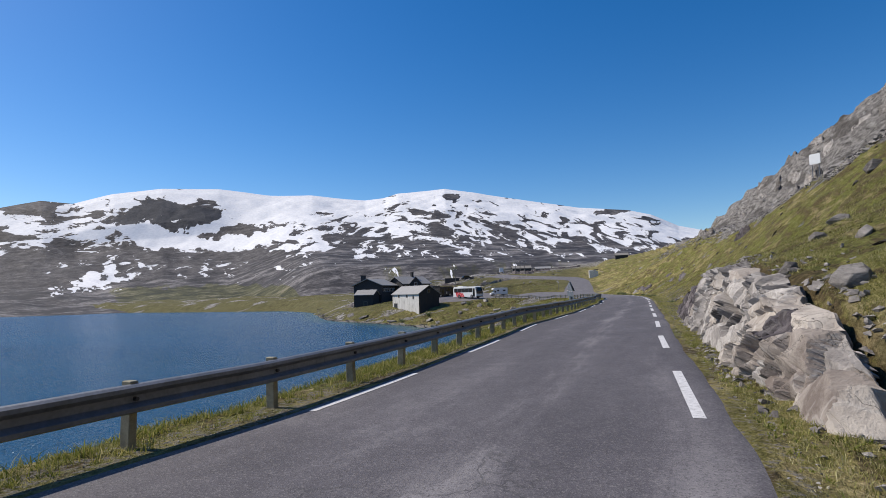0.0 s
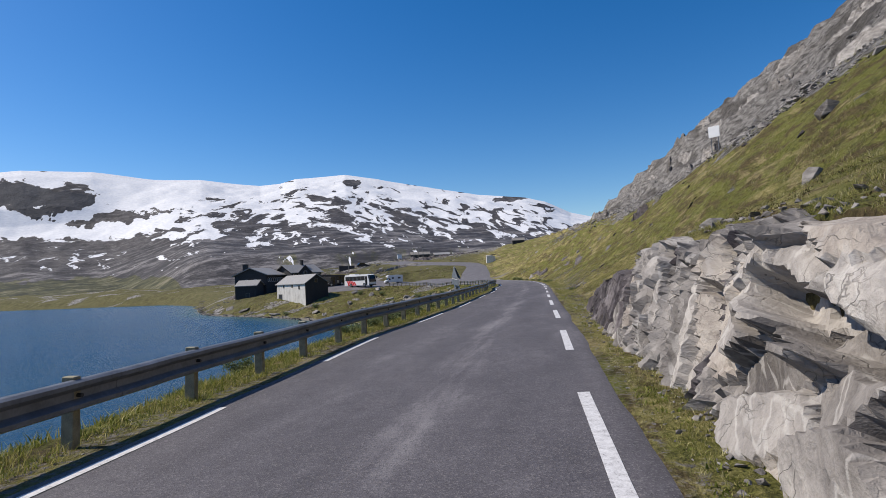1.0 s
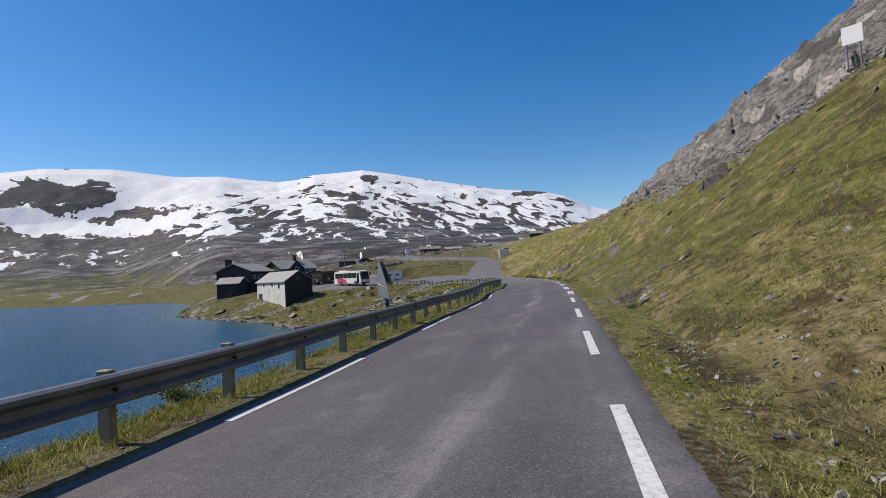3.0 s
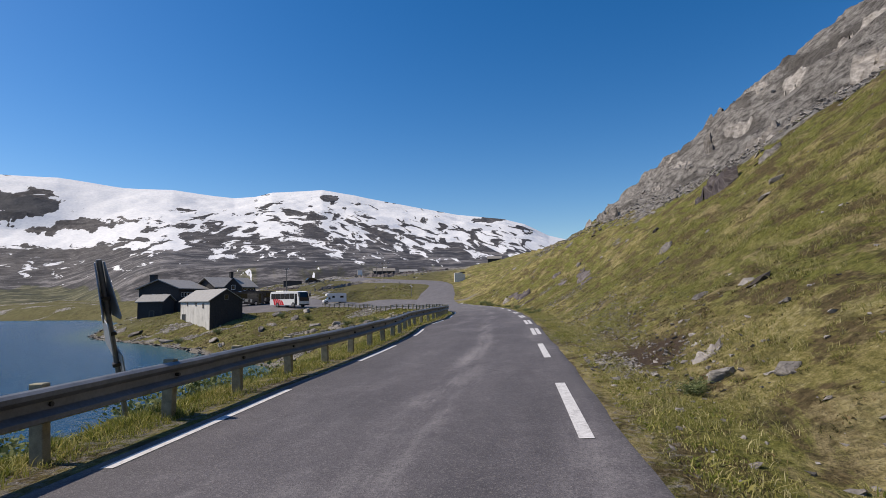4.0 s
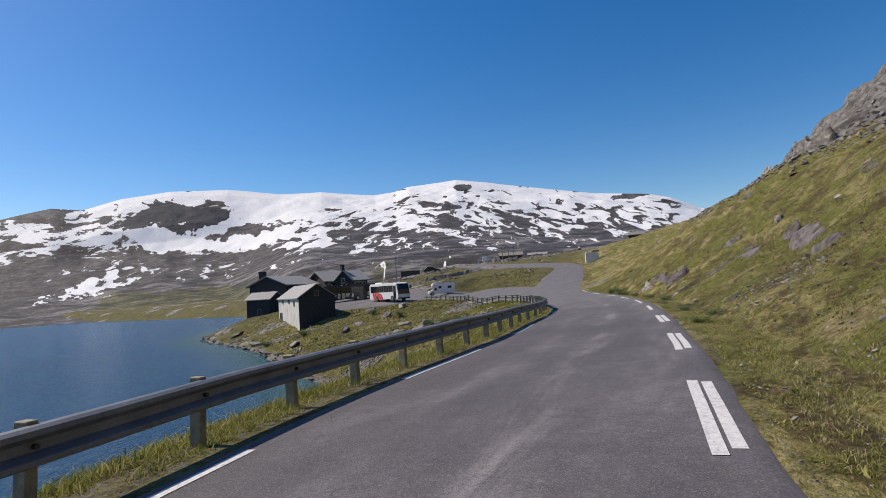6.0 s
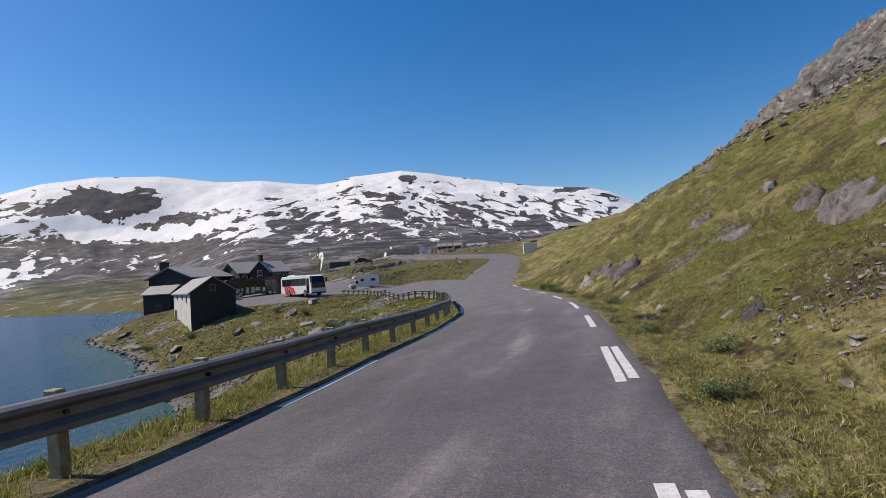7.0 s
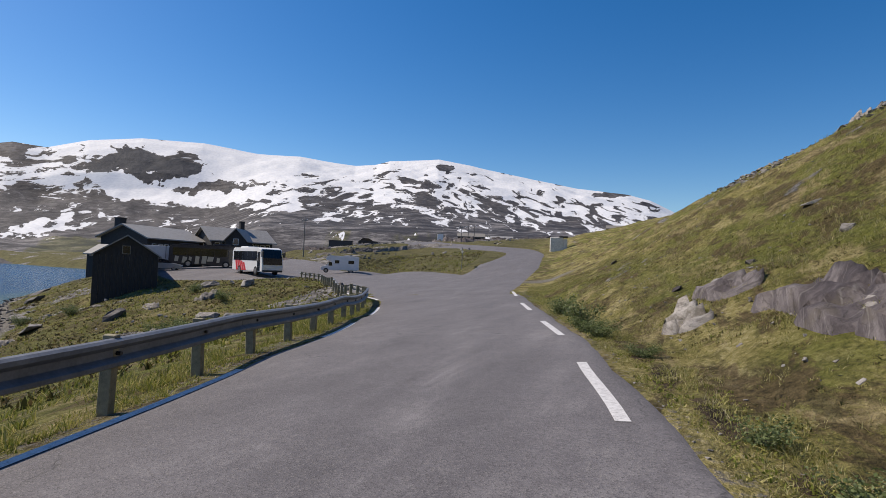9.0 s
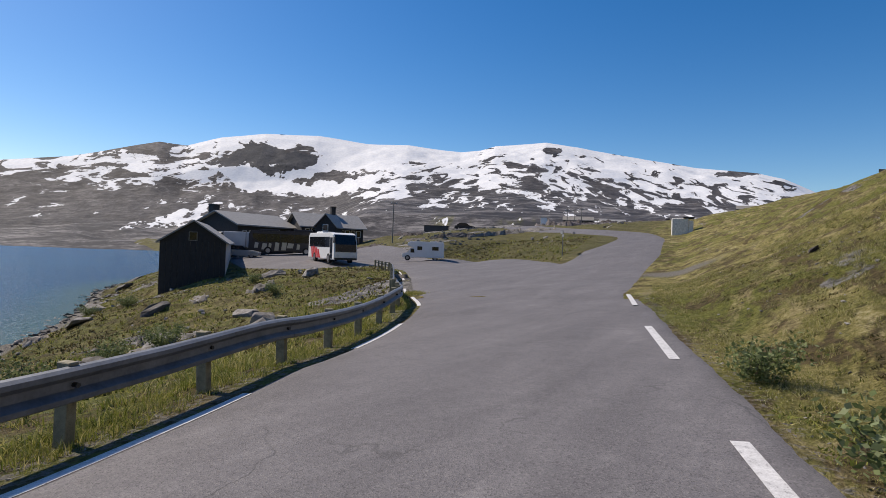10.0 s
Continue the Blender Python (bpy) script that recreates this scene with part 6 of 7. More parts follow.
def boulders():
    rng = random.Random(23)
    # x, y, half sizes, material, label
    named = [
        (4.7, 77.5, 0.6, 0.5, 0.4, M_BOULDER, "small pale rock high in the grass"),
        (9.6, 25.6, 0.85, 0.7, 0.6, M_BOULDER, "pale boulder standing above the rock face"),
        (6.9, 20.6, 0.7, 0.6, 0.4, M_BOULDER, "grey slab in the grass above the rock face"),
        (5.6, 14.0, 0.55, 0.45, 0.3, M_BOULDER, "angular grey stone above the rock face"),
        (4.6, 11.2, 0.5, 0.35, 0.3, M_BOULDER, "angular pale stone on top of the rock face"),
        (3.6, 16.6, 0.45, 0.4, 0.3, M_BOULDER, "angular grey stone on top of the rock face"),
        (3.5, 7.0, 0.4, 0.34, 0.26, M_BOULDER, "weathered grey rock in the grass bank"),
        (4.9, 8.0, 0.4, 0.3, 0.25, M_BOULDER, "small grey rock in the grass bank"),
        (3.9, 4.6, 0.6, 0.5, 0.4, M_BOULDER, "broken grey rock in the grass bank"),
        (5.6, 5.9, 0.35, 0.28, 0.22, M_BOULDER, "rounded pale rock in the grass bank"),
        (1.9, 38.9, 0.26, 0.2, 0.16, M_BOULDER, "pale stone at the foot of the slope"),
        (2.3, 38.0, 0.2, 0.18, 0.12, M_BOULDER, "pale stone at the foot of the slope"),
        (-25.8, 101.3, 0.9, 0.6, 0.7, M_BOULDER, "pale upright rock on the grassy point"),
        (-24.3, 99.6, 1.0, 0.7, 0.4, M_BOULDER, "pale flat rock on the grassy point"),
        (-30.0, 103.5, 1.4, 0.9, 0.5, M_BOULDER, "grey flat rock on the grassy point"),
        (-38.0, 103.0, 1.7, 0.7, 0.5, M_BOULDER, "dark flat rock on the grassy point"),
        (-45.0, 101.8, 2.2, 1.0, 0.45, M_BOULDER, "pale rock slab near the shore"),
        (-58.0, 108.8, 1.9, 1.0, 0.5, M_BOULDER, "pale rock slab near the shore"),
        (-72.0, 118.5, 3.0, 1.3, 0.6, M_BOULDER, "long pale rock slab on the shore point"),
        (-79.0, 123.5, 3.2, 1.6, 0.6, M_BOULDER, "long pale rock slab on the shore point"),
        (-36.0, 114.0, 1.6, 0.8, 0.7, M_BOULDER, "grey rock below the parking edge"),
        (-42.0, 115.5, 1.5, 0.8, 0.6, M_BOULDER, "grey rock below the parking edge"),
        (-6.5, 28.5, 0.9, 0.6, 0.4, M_BOULDER, "pale rock on the lake bank below the rail"),
        (-6.6, 19.0, 0.8, 0.6, 0.4, M_BOULDER, "pale rock on the lake bank below the rail"),
    ]
    for i, (x, y, sx, sy, sz, mat, label) in enumerate(named):
        k = 0.62 if 3.2 < x else 0.85
        sx, sy, sz = sx * k, sy * k, sz * k
        me = boulder_mesh("boulder", rng, sx, sy, sz, mat, 20)
        ob = tagged(new("boulder", me), label, "boulder", "boulders")
        ob.matrix_world = Matrix.Translation((x, y, at_ground(x, y) + sz * 0.18)) @ slope_at(x, y).to_track_quat("Z", "Y").to_matrix().to_4x4() @ pose(0, 0, 0, rng.uniform(-12, 12), rng.uniform(-12, 12), rng.uniform(0, 360))
    shapes = [boulder_mesh("boulder", rng, rng.uniform(0.8, 1.3), rng.uniform(0.5, 0.9), rng.uniform(0.25, 0.45), M_BOULDER if k % 3 else M_PURPLE, 16) for k in range(8)]
    for k in range(90):
        y = rng.uniform(-2, 104)
        d = rng.uniform(2.2, 15) ** 1.0
        x = float(right_x(y)) + d
        s = rng.uniform(0.10, 0.26) * (1 + 0.05 * d)
        ob = tagged(new("boulder", shapes[k % 8]), "weathered grey stone half sunk in the grassy slope", "boulder", "stones on the slope")
        ob.matrix_world = Matrix.Translation((x, y, at_ground(x, y) + 0.02 * s)) @ slope_at(x, y).to_track_quat("Z", "Y").to_matrix().to_4x4() @ pose(0, 0, 0, rng.uniform(-20, 20), rng.uniform(-20, 20), rng.uniform(0, 360)) @ Matrix.Scale(s, 4)


boulders()


def outcrop(x, y, a, b, turn, lift, mat, label, seed, facets=9):
    """Bedrock showing through the turf: broken plates that follow the slope."""
    rng = np.random.default_rng(seed)
    n1, n2 = max(12, int(a / 0.06)), max(11, int(b / 0.06))
    n1, n2 = min(n1, 46), min(n2, 30)
    U, V = np.meshgrid(np.linspace(-1.15, 1.15, n1), np.linspace(-1.15, 1.15, n2))
    c, s = math.cos(radians(turn)), math.sin(radians(turn))
    X, Y = x + U * a * c - V * b * s, y + U * a * s + V * b * c
    px, py = U * a + 0.35 * fbm(X * 1.7, Y * 1.7, 3, seed) * 2, V * b + 0.35 * fbm(X * 1.7 + 40, Y * 1.7, 3, seed + 5) * 2
    C = np.stack([rng.uniform(-1, 1, facets) * a, rng.uniform(-1, 1, facets) * b], -1)
    dist = np.hypot(px[..., None] - C[:, 0], (py[..., None] - C[:, 1]) * 1.6)
    k = dist.argmin(-1)
    base, tx, ty = rng.uniform(0.25, 1.0, facets), rng.uniform(-0.45, 0.45, facets), rng.uniform(-0.55, 0.55, facets)
    rise = lift * base[k] + tx[k] * (px - C[k, 0]) * min(1, lift * 2) + ty[k] * (py - C[k, 1]) * min(1, lift * 2)
    two = np.sort(dist, -1)
    crack = np.exp(-((two[..., 1] - two[..., 0]) / 0.07) ** 2)
    rough = min(0.30, 0.9 * lift)
    rise = rise - 0.22 * crack * min(1.0, lift * 2.5) + rough * fbm(X * 2.2, Y * 2.2, 4, seed + 9, 0.6) + 0.4 * rough * np.abs(fbm(X * 6, Y * 6, 3, seed + 12))
    step = 0.10 + 0.30 * lift
    q = (rise + 0.35 * px * min(1, lift)) / step
    rise = 0.35 * rise + 0.65 * (step * (np.floor(q) + sstep(q - np.floor(q), 0.55, 0.95)) - 0.35 * px * min(1, lift))
    r = (np.abs(U) ** 3 + np.abs(V) ** 3) ** (1 / 3) + 0.55 * fbm(X * 1.1, Y * 1.1, 3, seed + 2)
    Z = land(X, Y) + np.where(r < 1, np.maximum(rise, -0.05), -0.25 - lift * 0.3)
    me = grid_mesh("outcrop", X, Y, Z, mat, False)
    tagged(new("outcrop", me), label, "rock outcrop", "rock outcrops")


def outcrops():
    rows = [
        (-0.25, 83.0, 1.65, 0.6, 100, 0.32, M_PURPLE, "broad purple-grey rock slab with pale cracks in the grassy slope"),
        (-1.95, 85.6, 0.6, 0.33, 112, 0.38, M_BOULDER, "pale split rock slab beside the ditch"),
        (-1.25, 86.7, 0.85, 0.4, 108, 0.24, M_PURPLE, "flat purple-grey rock slab in the grass"),
        (8.75, 60.0, 1.5, 0.42, 100, 0.7, M_PURPLE, "dark split outcrop on the green slope"),
        (9.7, 56.2, 0.9, 0.4, 80, 0.35, M_BOULDER, "grey rock with a pale crown on the slope"),
        (3.1, 75.8, 0.7, 0.36, 95, 0.18, M_PURPLE, "tilted grey slab bedded in brown heath"),
        (4.2, 73.6, 0.9, 0.36, 70, 0.2, M_PURPLE, "dark rock bedded in brown heath"),
        (3.0, 81.0, 0.7, 0.35, 100, 0.22, M_PURPLE, "dark low rock high in the grass"),
        (4.0, 70.9, 1.1, 0.5, 85, 0.28, M_PURPLE, "dark wet rock ledge in the slope"),
        (1.25, 68.1, 0.42, 0.24, 80, 0.07, M_PURPLE, "purple-grey rock lying on bare soil"),
        (1.0, 68.7, 0.13, 0.1, 30, 0.1, M_CLIFF, "pale broken rock on bare soil"),
        (0.0, 72.62, 0.22, 0.12, 15, 0.09, M_CLIFF, "pale flat split slab on dark wet soil"),
        (0.2, 72.35, 0.15, 0.12, 60, 0.13, M_CLIFF, "pale crumbled stone beside a split slab"),
        (-0.4, 77.05, 0.3, 0.17, 50, 0.10, M_BOULDER, "pale split block on the soil above the ditch"),
        (2.15, 40.2, 0.24, 0.17, 50, 0.12, M_CLIFF, "pale rock at the foot of the slope"),
        (3.7, 67.3, 0.7, 0.3, 100, 0.2, M_PURPLE, "dark bare rock in straw-coloured grass"),
        (5.4, 56.2, 0.5, 0.3, 90, 0.18, M_BOULDER, "pale flat stone in the green slope"),
        (3.4, 25.8, 0.4, 0.22, 70, 0.16, M_BOULDER, "upright grey rock in the green slope"),
        (2.6, 22.6, 0.8, 0.5, 95, 0.14, M_PURPLE, "broken purple rock above the cut face"),
        (-0.68, 76.1, 0.22, 0.18, 70, 0.12, M_BOULDER, "pale rounded block beside the ditch"),
        (0.0, 77.6, 0.16, 0.13, 20, 0.12, M_CLIFF, "small white stone above a split block"),
    ]
    for i, row in enumerate(rows):
        outcrop(*row, seed=200 + i, facets=10 if row[2] > 1.6 else 8)
    rng = random.Random(77)
    for i in range(44):
        y = rng.uniform(-4, 118)
        d = rng.uniform(14.0, 30.0)
        a, b = rng.uniform(1.4, 3.6), rng.uniform(0.25, 0.6)
        outcrop(float(right_x(y)) + d, y, a, b, rng.uniform(82, 104), rng.uniform(0.3, 0.9), M_BOULDER, "craggy layered grey rock on the upper slope", 300 + i, 18)
    for i in range(26):
        x, y = rng.uniform(-95, -24), rng.uniform(150, 235)
        if not paved(np.array([x]), np.array([y]))[0] and at_ground(x, y) > -4:
            outcrop(x, y, rng.uniform(2.5, 6), rng.uniform(1.0, 2.2), rng.uniform(-25, 25), rng.uniform(0.15, 0.55), M_PURPLE if i % 3 else M_BOULDER, "long grey ice-worn rock on the moor behind the lodge", 400 + i, 8)
    for i in range(22):
        x, y = rng.uniform(-60, -14), rng.uniform(82, 117)
        if not paved(np.array([x]), np.array([y]))[0] and at_ground(x, y) > LAKE_Z + 0.5 and x < float(left_x(min(y, 100))) - 2.5 and math.hypot(x + 56, y - 115) > 9:
            outcrop(x, y, rng.uniform(0.5, 1.5), rng.uniform(0.25, 0.7), rng.uniform(0, 180), rng.uniform(0.2, 0.45), M_BOULDER, "low grey rock in the grass of the point", 500 + i, 7)


outcrops()


def many_stones(name, label, places, seed, mat):
    """places: rows of x, y, size. One joined mesh of small angular stones."""
    rng = np.random.default_rng(seed)
    protos = []
    pr = random.Random(seed)
    for _ in range(10):
        bm = bmesh.new()
        for p in hull_points(pr, 1.0, 0.75, 0.5, 9):
            bm.verts.new(p)
        r = bmesh.ops.convex_hull(bm, input=bm.verts)
        bmesh.ops.delete(bm, geom=[g for g in r["geom_interior"] if isinstance(g, bmesh.types.BMVert)], context='VERTS')
        bm.verts.index_update()
        bm.verts.ensure_lookup_table()
        protos.append((np.array([v.co[:] for v in bm.verts]), [[v.index for v in f.verts] for f in bm.faces]))
        bm.free()
    P = np.array(places, float)
    Z = land(P[:, 0], P[:, 1])
    vs, fs, base = [], [], 0
    for (x, y, s), z in zip(P, Z):
        v, f = protos[rng.integers(10)]
        a = rng.uniform(0, 6.283)
        c, sn = math.cos(a), math.sin(a)
        q = v * s * rng.uniform(0.7, 1.2, 3)
        tilt = rng.uniform(-0.4, 0.4, 2)
        w = np.stack([q[:, 0] * c - q[:, 1] * sn, q[:, 0] * sn + q[:, 1] * c, q[:, 2] + q[:, 0] * tilt[0] + q[:, 1] * tilt[1]], -1)
        vs.append(w + (x, y, z + 0.12 * s))
        fs += [[i + base for i in g] for g in f]
        base += len(v)
    me = bpy.data.meshes.new(name)
    me.from_pydata(np.concatenate(vs).tolist(), [], fs)
    me.materials.append(mat)
    tagged(new(name, me), label, "stones", kind="stuff")


def scatter_stones():
    rng = np.random.default_rng(5)
    n = 6500
    y = rng.uniform(-5, 125, n)
    d = 11.8 + rng.gamma(1.6, 2.6, n)
    many_stones("scree", "grey scree of angular stones on the upper slope", np.stack([right_x(y) + d, y, rng.uniform(0.06, 0.20, n) * np.where(rng.random(n) < 0.08, 2.2, 1)], -1), 3, M_BOULDER)
    rows = []
    for cx, cy, sx, sy, k, lo, hi in ((1.5, 42.0, 0.55, 1.6, 420, 0.02, 0.085), (1.9, 50.5, 0.7, 3.2, 620, 0.015, 0.07), (2.0, 55.5, 0.9, 2.0, 260, 0.015, 0.07), (1.7, 32.5, 0.7, 3.4, 300, 0.015, 0.06), (1.5, 46.3, 0.4, 1.0, 380, 0.015, 0.06), (0.95, 41.6, 0.3, 0.6, 380, 0.015, 0.06), (-0.3, 71.5, 0.4, 0.5, 90, 0.012, 0.045), (2.3, 66.5, 0.9, 1.4, 260, 0.025, 0.11), (3.1, 12.0, 0.3, 6.5, 260, 0.03, 0.11), (2.2, 9.0, 0.22, 5.0, 420, 0.02, 0.08), (3.2, 4.0, 0.6, 1.8, 200, 0.03, 0.14), (1.6, 21.0, 0.25, 3.0, 260, 0.02, 0.09), (1.4, 31.0, 0.8, 2.5, 120, 0.02, 0.09)):
        m = rng.normal(0, 1, (k, 2)) * (sx, sy) + (cx, cy)
        keep = m[:, 0] > right_x(m[:, 1]) + 0.6
        rows.append(np.c_[m, rng.uniform(lo, hi, k)][keep])
    many_stones("loose_stones", "loose angular stones on bare soil at the slope foot", np.concatenate(rows), 8, M_CLIFF)
    k = 1700
    yy, dd = rng.uniform(26, 104, k), 1.3 + rng.gamma(1.6, 2.4, k)
    xx = right_x(yy) + dd
    ok = (dd < 12) & (fbm(xx * 0.5, yy * 0.5, 3, 63) > 0.04)
    many_stones("slope_stones", "small broken stones scattered over the grassy slope", np.c_[xx, yy, rng.uniform(0.02, 0.075, k)][ok], 19, M_BOULDER)
    p = resample(np.array(LAKE[8:21], float), 900)
    p = p + rng.normal(0, 0.9, p.shape)
    many_stones("shore_stones", "pale stones along the lake shore", np.c_[p, rng.uniform(0.1, 0.5, len(p))], 13, M_BOULDER)
    k = 3400
    xx, yy = rng.uniform(-130, -16, k), rng.uniform(84, 260, k)
    zz = land(xx, yy)
    ok = (zz > LAKE_Z + 0.4) & ~paved(xx, yy) & (xx < right_x(yy) - 7) & (fbm(xx * 0.09, yy * 0.09, 4, 67) > -0.02)
    many_stones("moor_stones", "grey stones and low rock lumps scattered over the moor", np.c_[xx, yy, (rng.uniform(0.10, 0.32, k) * (1 + 0.7 * (yy > 140)))][ok], 29, M_BOULDER)
    k = 1500
    yy = rng.uniform(-6, 104, k)
    side = rng.random(k) < 0.55
    xx = np.where(side, right_x(yy) + 0.42 + rng.gamma(1.5, 0.16, k), left_x(np.minimum(yy, 100)) - 0.32 - rng.gamma(1.5, 0.16, k))
    many_stones("verge_gravel", "fine gravel along the asphalt edge", np.c_[xx, yy, rng.uniform(0.008, 0.03, k)], 17, M_CLIFF)


scatter_stones()


def grass(name, label, X, Y, H, blades, seed, lean=0.5, width=0.011, mat=None):
    """Tufts at X, Y of height H: thin bent blades, one joined mesh."""
    rng = np.random.default_rng(seed)
    n = len(X) * blades
    x, y, h = (np.repeat(a, blades) for a in (X, Y, H))
    x = x + rng.normal(0, 0.05, n) * (0.5 + h * 3)
    y = y + rng.normal(0, 0.05, n) * (0.5 + h * 3)
    z = land(x, y) - sunk(x, y) - 0.01
    h = h * rng.uniform(0.5, 1.25, n)
    a = rng.uniform(0, 2 * np.pi, n)
    l = np.abs(rng.normal(0, lean, n)) * h
    dx, dy = np.cos(a) * l, np.sin(a) * l
    b = rng.uniform(0, 2 * np.pi, n)
    w = width * rng.uniform(0.6, 1.5, n) * (0.6 + 1.6 * h)
    wx, wy = np.cos(b) * w, np.sin(b) * w
    p0 = np.stack([x - wx, y - wy, z], -1)
    p1 = np.stack([x + wx, y + wy, z], -1)
    p2 = np.stack([x + dx * 0.4 + wx * 0.7, y + dy * 0.4 + wy * 0.7, z + h * 0.6], -1)
    p3 = np.stack([x + dx * 0.4 - wx * 0.7, y + dy * 0.4 - wy * 0.7, z + h * 0.6], -1)
    p4 = np.stack([x + dx, y + dy, z + h * 0.95], -1)
    co = np.stack([p0, p1, p2, p3, p4], 1).reshape(-1, 3).astype(np.float32)
    i = np.arange(n) * 5
    loops = np.stack([i, i + 1, i + 2, i + 3, i + 3, i + 2, i + 4], -1).ravel().astype(np.int32)
    starts = np.stack([np.arange(n) * 7, np.arange(n) * 7 + 4], -1).ravel().astype(np.int32)
    me = bpy.data.meshes.new(name)
    me.vertices.add(len(co))
    me.vertices.foreach_set("co", co.ravel())
    me.loops.add(len(loops))
    me.loops.foreach_set("vertex_index", loops)
    me.polygons.add(len(starts))
    me.polygons.foreach_set("loop_start", starts)
    me.update(calc_edges=True)
    me.materials.append(mat or M_GRASS)
    tagged(new(name, me), label, "grass", kind="stuff")


def plant_grass():
    rng = np.random.default_rng(31)

    def clumpy(x, y, lo=-0.02):
        return fbm(x * 0.8, y * 0.8, 3, 55) + 0.6 * fbm(x * 3, y * 3, 2, 57) > lo
    # right verge and slope
    n = 80000
    y = rng.uniform(-4, 106, n)
    d = 0.5 + rng.gamma(1.25, 2.6, n)
    x = right_x(y) + d
    cut = np.interp(y, CUT_Y, CUT_H)
    fd = np.interp(y, FOOT_Y, FOOT_D)
    ok = (d < 15) & clumpy(x, y) & ~((cut > 0.2) & (d > fd - 0.25) & (d < fd + 1.05))
    soil = (((d - 1.35) / 0.75) ** 2 + ((y - 41.8) / 1.3) ** 2 < 1) | (((x + 0.35) / 0.55) ** 2 + ((y - 71.5) / 0.85) ** 2 < 1) | ((np.abs(d - np.interp(y, [69, 71, 75, 80, 86], [0.7, 0.68, 0.8, 0.9, 1.1])) < 0.09) & (y > 69) & (y < 86))
    ok &= ~soil | (rng.random(n) < 0.15)
    ok &= (((x - 0.3) / 0.6) ** 2 + ((y - 77.1) / 0.75) ** 2 > 1) & (((x + 0.35) / 0.45) ** 2 + ((y - 79.2) / 1.0) ** 2 > 1)
    hh = np.where(d < 1.1, rng.uniform(0.025, 0.07, n), rng.uniform(0.03, 0.095, n))
    grass("slope_grass", "yellow-green mountain grass on the slope beside the road", x[ok], y[ok], hh[ok] * 0.85, 11, 41, 1.3, 0.0042)
    # taller tussocks over the whole slope
    n = 30000
    y = rng.uniform(-4, 112, n)
    d = 1.8 + rng.gamma(1.9, 3.0, n)
    x = right_x(y) + d
    fd = np.interp(y, FOOT_Y, FOOT_D)
    ok = (d < 16) & clumpy(x * 1.7, y * 0.8, 0.02) & ~((np.interp(y, CUT_Y, CUT_H) > 0.2) & (d > fd - 0.25) & (d < fd + 1.05))
    ok &= (((d - 1.35) / 0.75) ** 2 + ((y - 41.8) / 1.3) ** 2 > 1) & (((x + 0.35) / 0.55) ** 2 + ((y - 71.5) / 0.9) ** 2 > 1)
    grass("tussocks", "straw-tipped grass tussocks over the slope", x[ok], y[ok], (rng.uniform(0.06, 0.15, n) * (0.5 + 0.5 * sstep(d, 1.8, 6)))[ok], 11, 63, 1.1, 0.0048)
    # dense verge beside the asphalt
    n = 15000
    y = rng.uniform(-5, 104, n)
    d = rng.uniform(0.5, 1.25, n)
    x = right_x(y) + d
    ok = clumpy(x * 2, y * 0.7, -0.10)
    grass("verge_grass", "short green grass on the verge beside the asphalt", x[ok], y[ok], (0.03 + 0.07 * rng.random(n) * sstep(d, 0.4, 1.0))[ok] * 0.8, 9, 49, 1.1, 0.004)
    # small leafy herbs in the verge and the ditch
    n = 9000
    y = rng.uniform(-5, 104, n)
    d = 0.5 + rng.gamma(1.6, 0.35, n)
    x = right_x(y) + d
    ok = clumpy(x * 2.6 + 9, y * 1.6, 0.03) & (np.interp(y, CUT_Y, CUT_H) * (d > 0.8) < 0.2)
    grass("verge_herbs", "small green leafy herbs along the verge and ditch", x[ok], y[ok], rng.uniform(0.02, 0.055, n)[ok], 9, 71, 1.3, 0.012, M_BANK)
    n = 9000
    y = rng.uniform(-6, 102, n)
    e = rng.uniform(0.5, 1.3, n)
    x = left_x(np.minimum(y, 100)) - e
    ok = clumpy(x * 2, y * 0.7, -0.06)
    grass("rail_grass", "green grass growing under the guard rail", x[ok], y[ok], rng.uniform(0.04, 0.14, n)[ok], 10, 51, 0.9, 0.0048, M_BANK)
    # low heath between the tufts
    n = 15000
    y = rng.uniform(-4, 106, n)
    d = 0.9 + rng.gamma(1.4, 2.6, n)
    x = right_x(y) + d
    fd = np.interp(y, FOOT_Y, FOOT_D)
    ok = (d < 13) & ~clumpy(x * 1.3, y * 1.3, 0.0) & ~((np.interp(y, CUT_Y, CUT_H) > 0.2) & (d > fd - 0.25) & (d < fd + 1.05))
    grass("slope_heath", "brown-green heath and moss between the grass tufts", x[ok], y[ok], rng.uniform(0.02, 0.05, n)[ok], 9, 45, 1.5, 0.014, M_HEATH)
    # left verge and bank
    n = 36000
    y = rng.uniform(-6, 104, n)
    e = 0.55 + rng.gamma(1.3, 1.1, n)
    x = left_x(np.minimum(y, 100)) - e
    ok = (e < 7) & clumpy(x, y, -0.06) & (land(x, y) > LAKE_Z + 0.25)
    hh = np.where(e < 0.95, rng.uniform(0.03, 0.08, n), rng.uniform(0.05, 0.15, n))
    grass("bank_grass", "tall green and straw grass on the lake bank behind the rail", x[ok], y[ok], hh[ok], 7, 43, 1.0, 0.008, M_BANK)
    # grassy point below the bend
    n = 30000
    x, y = rng.uniform(-75, -9, n), rng.uniform(76, 140, n)
    ok = (land(x, y) > LAKE_Z + 0.4) & ~paved(x, y) & (x < right_x(y) - 7) & clumpy(x * 0.5, y * 0.5, 0.0)
    grass("point_grass", "rough green grass on the point below the bend", x[ok], y[ok], rng.uniform(0.06, 0.18, n)[ok], 5, 47, width=0.03, mat=M_BANK)
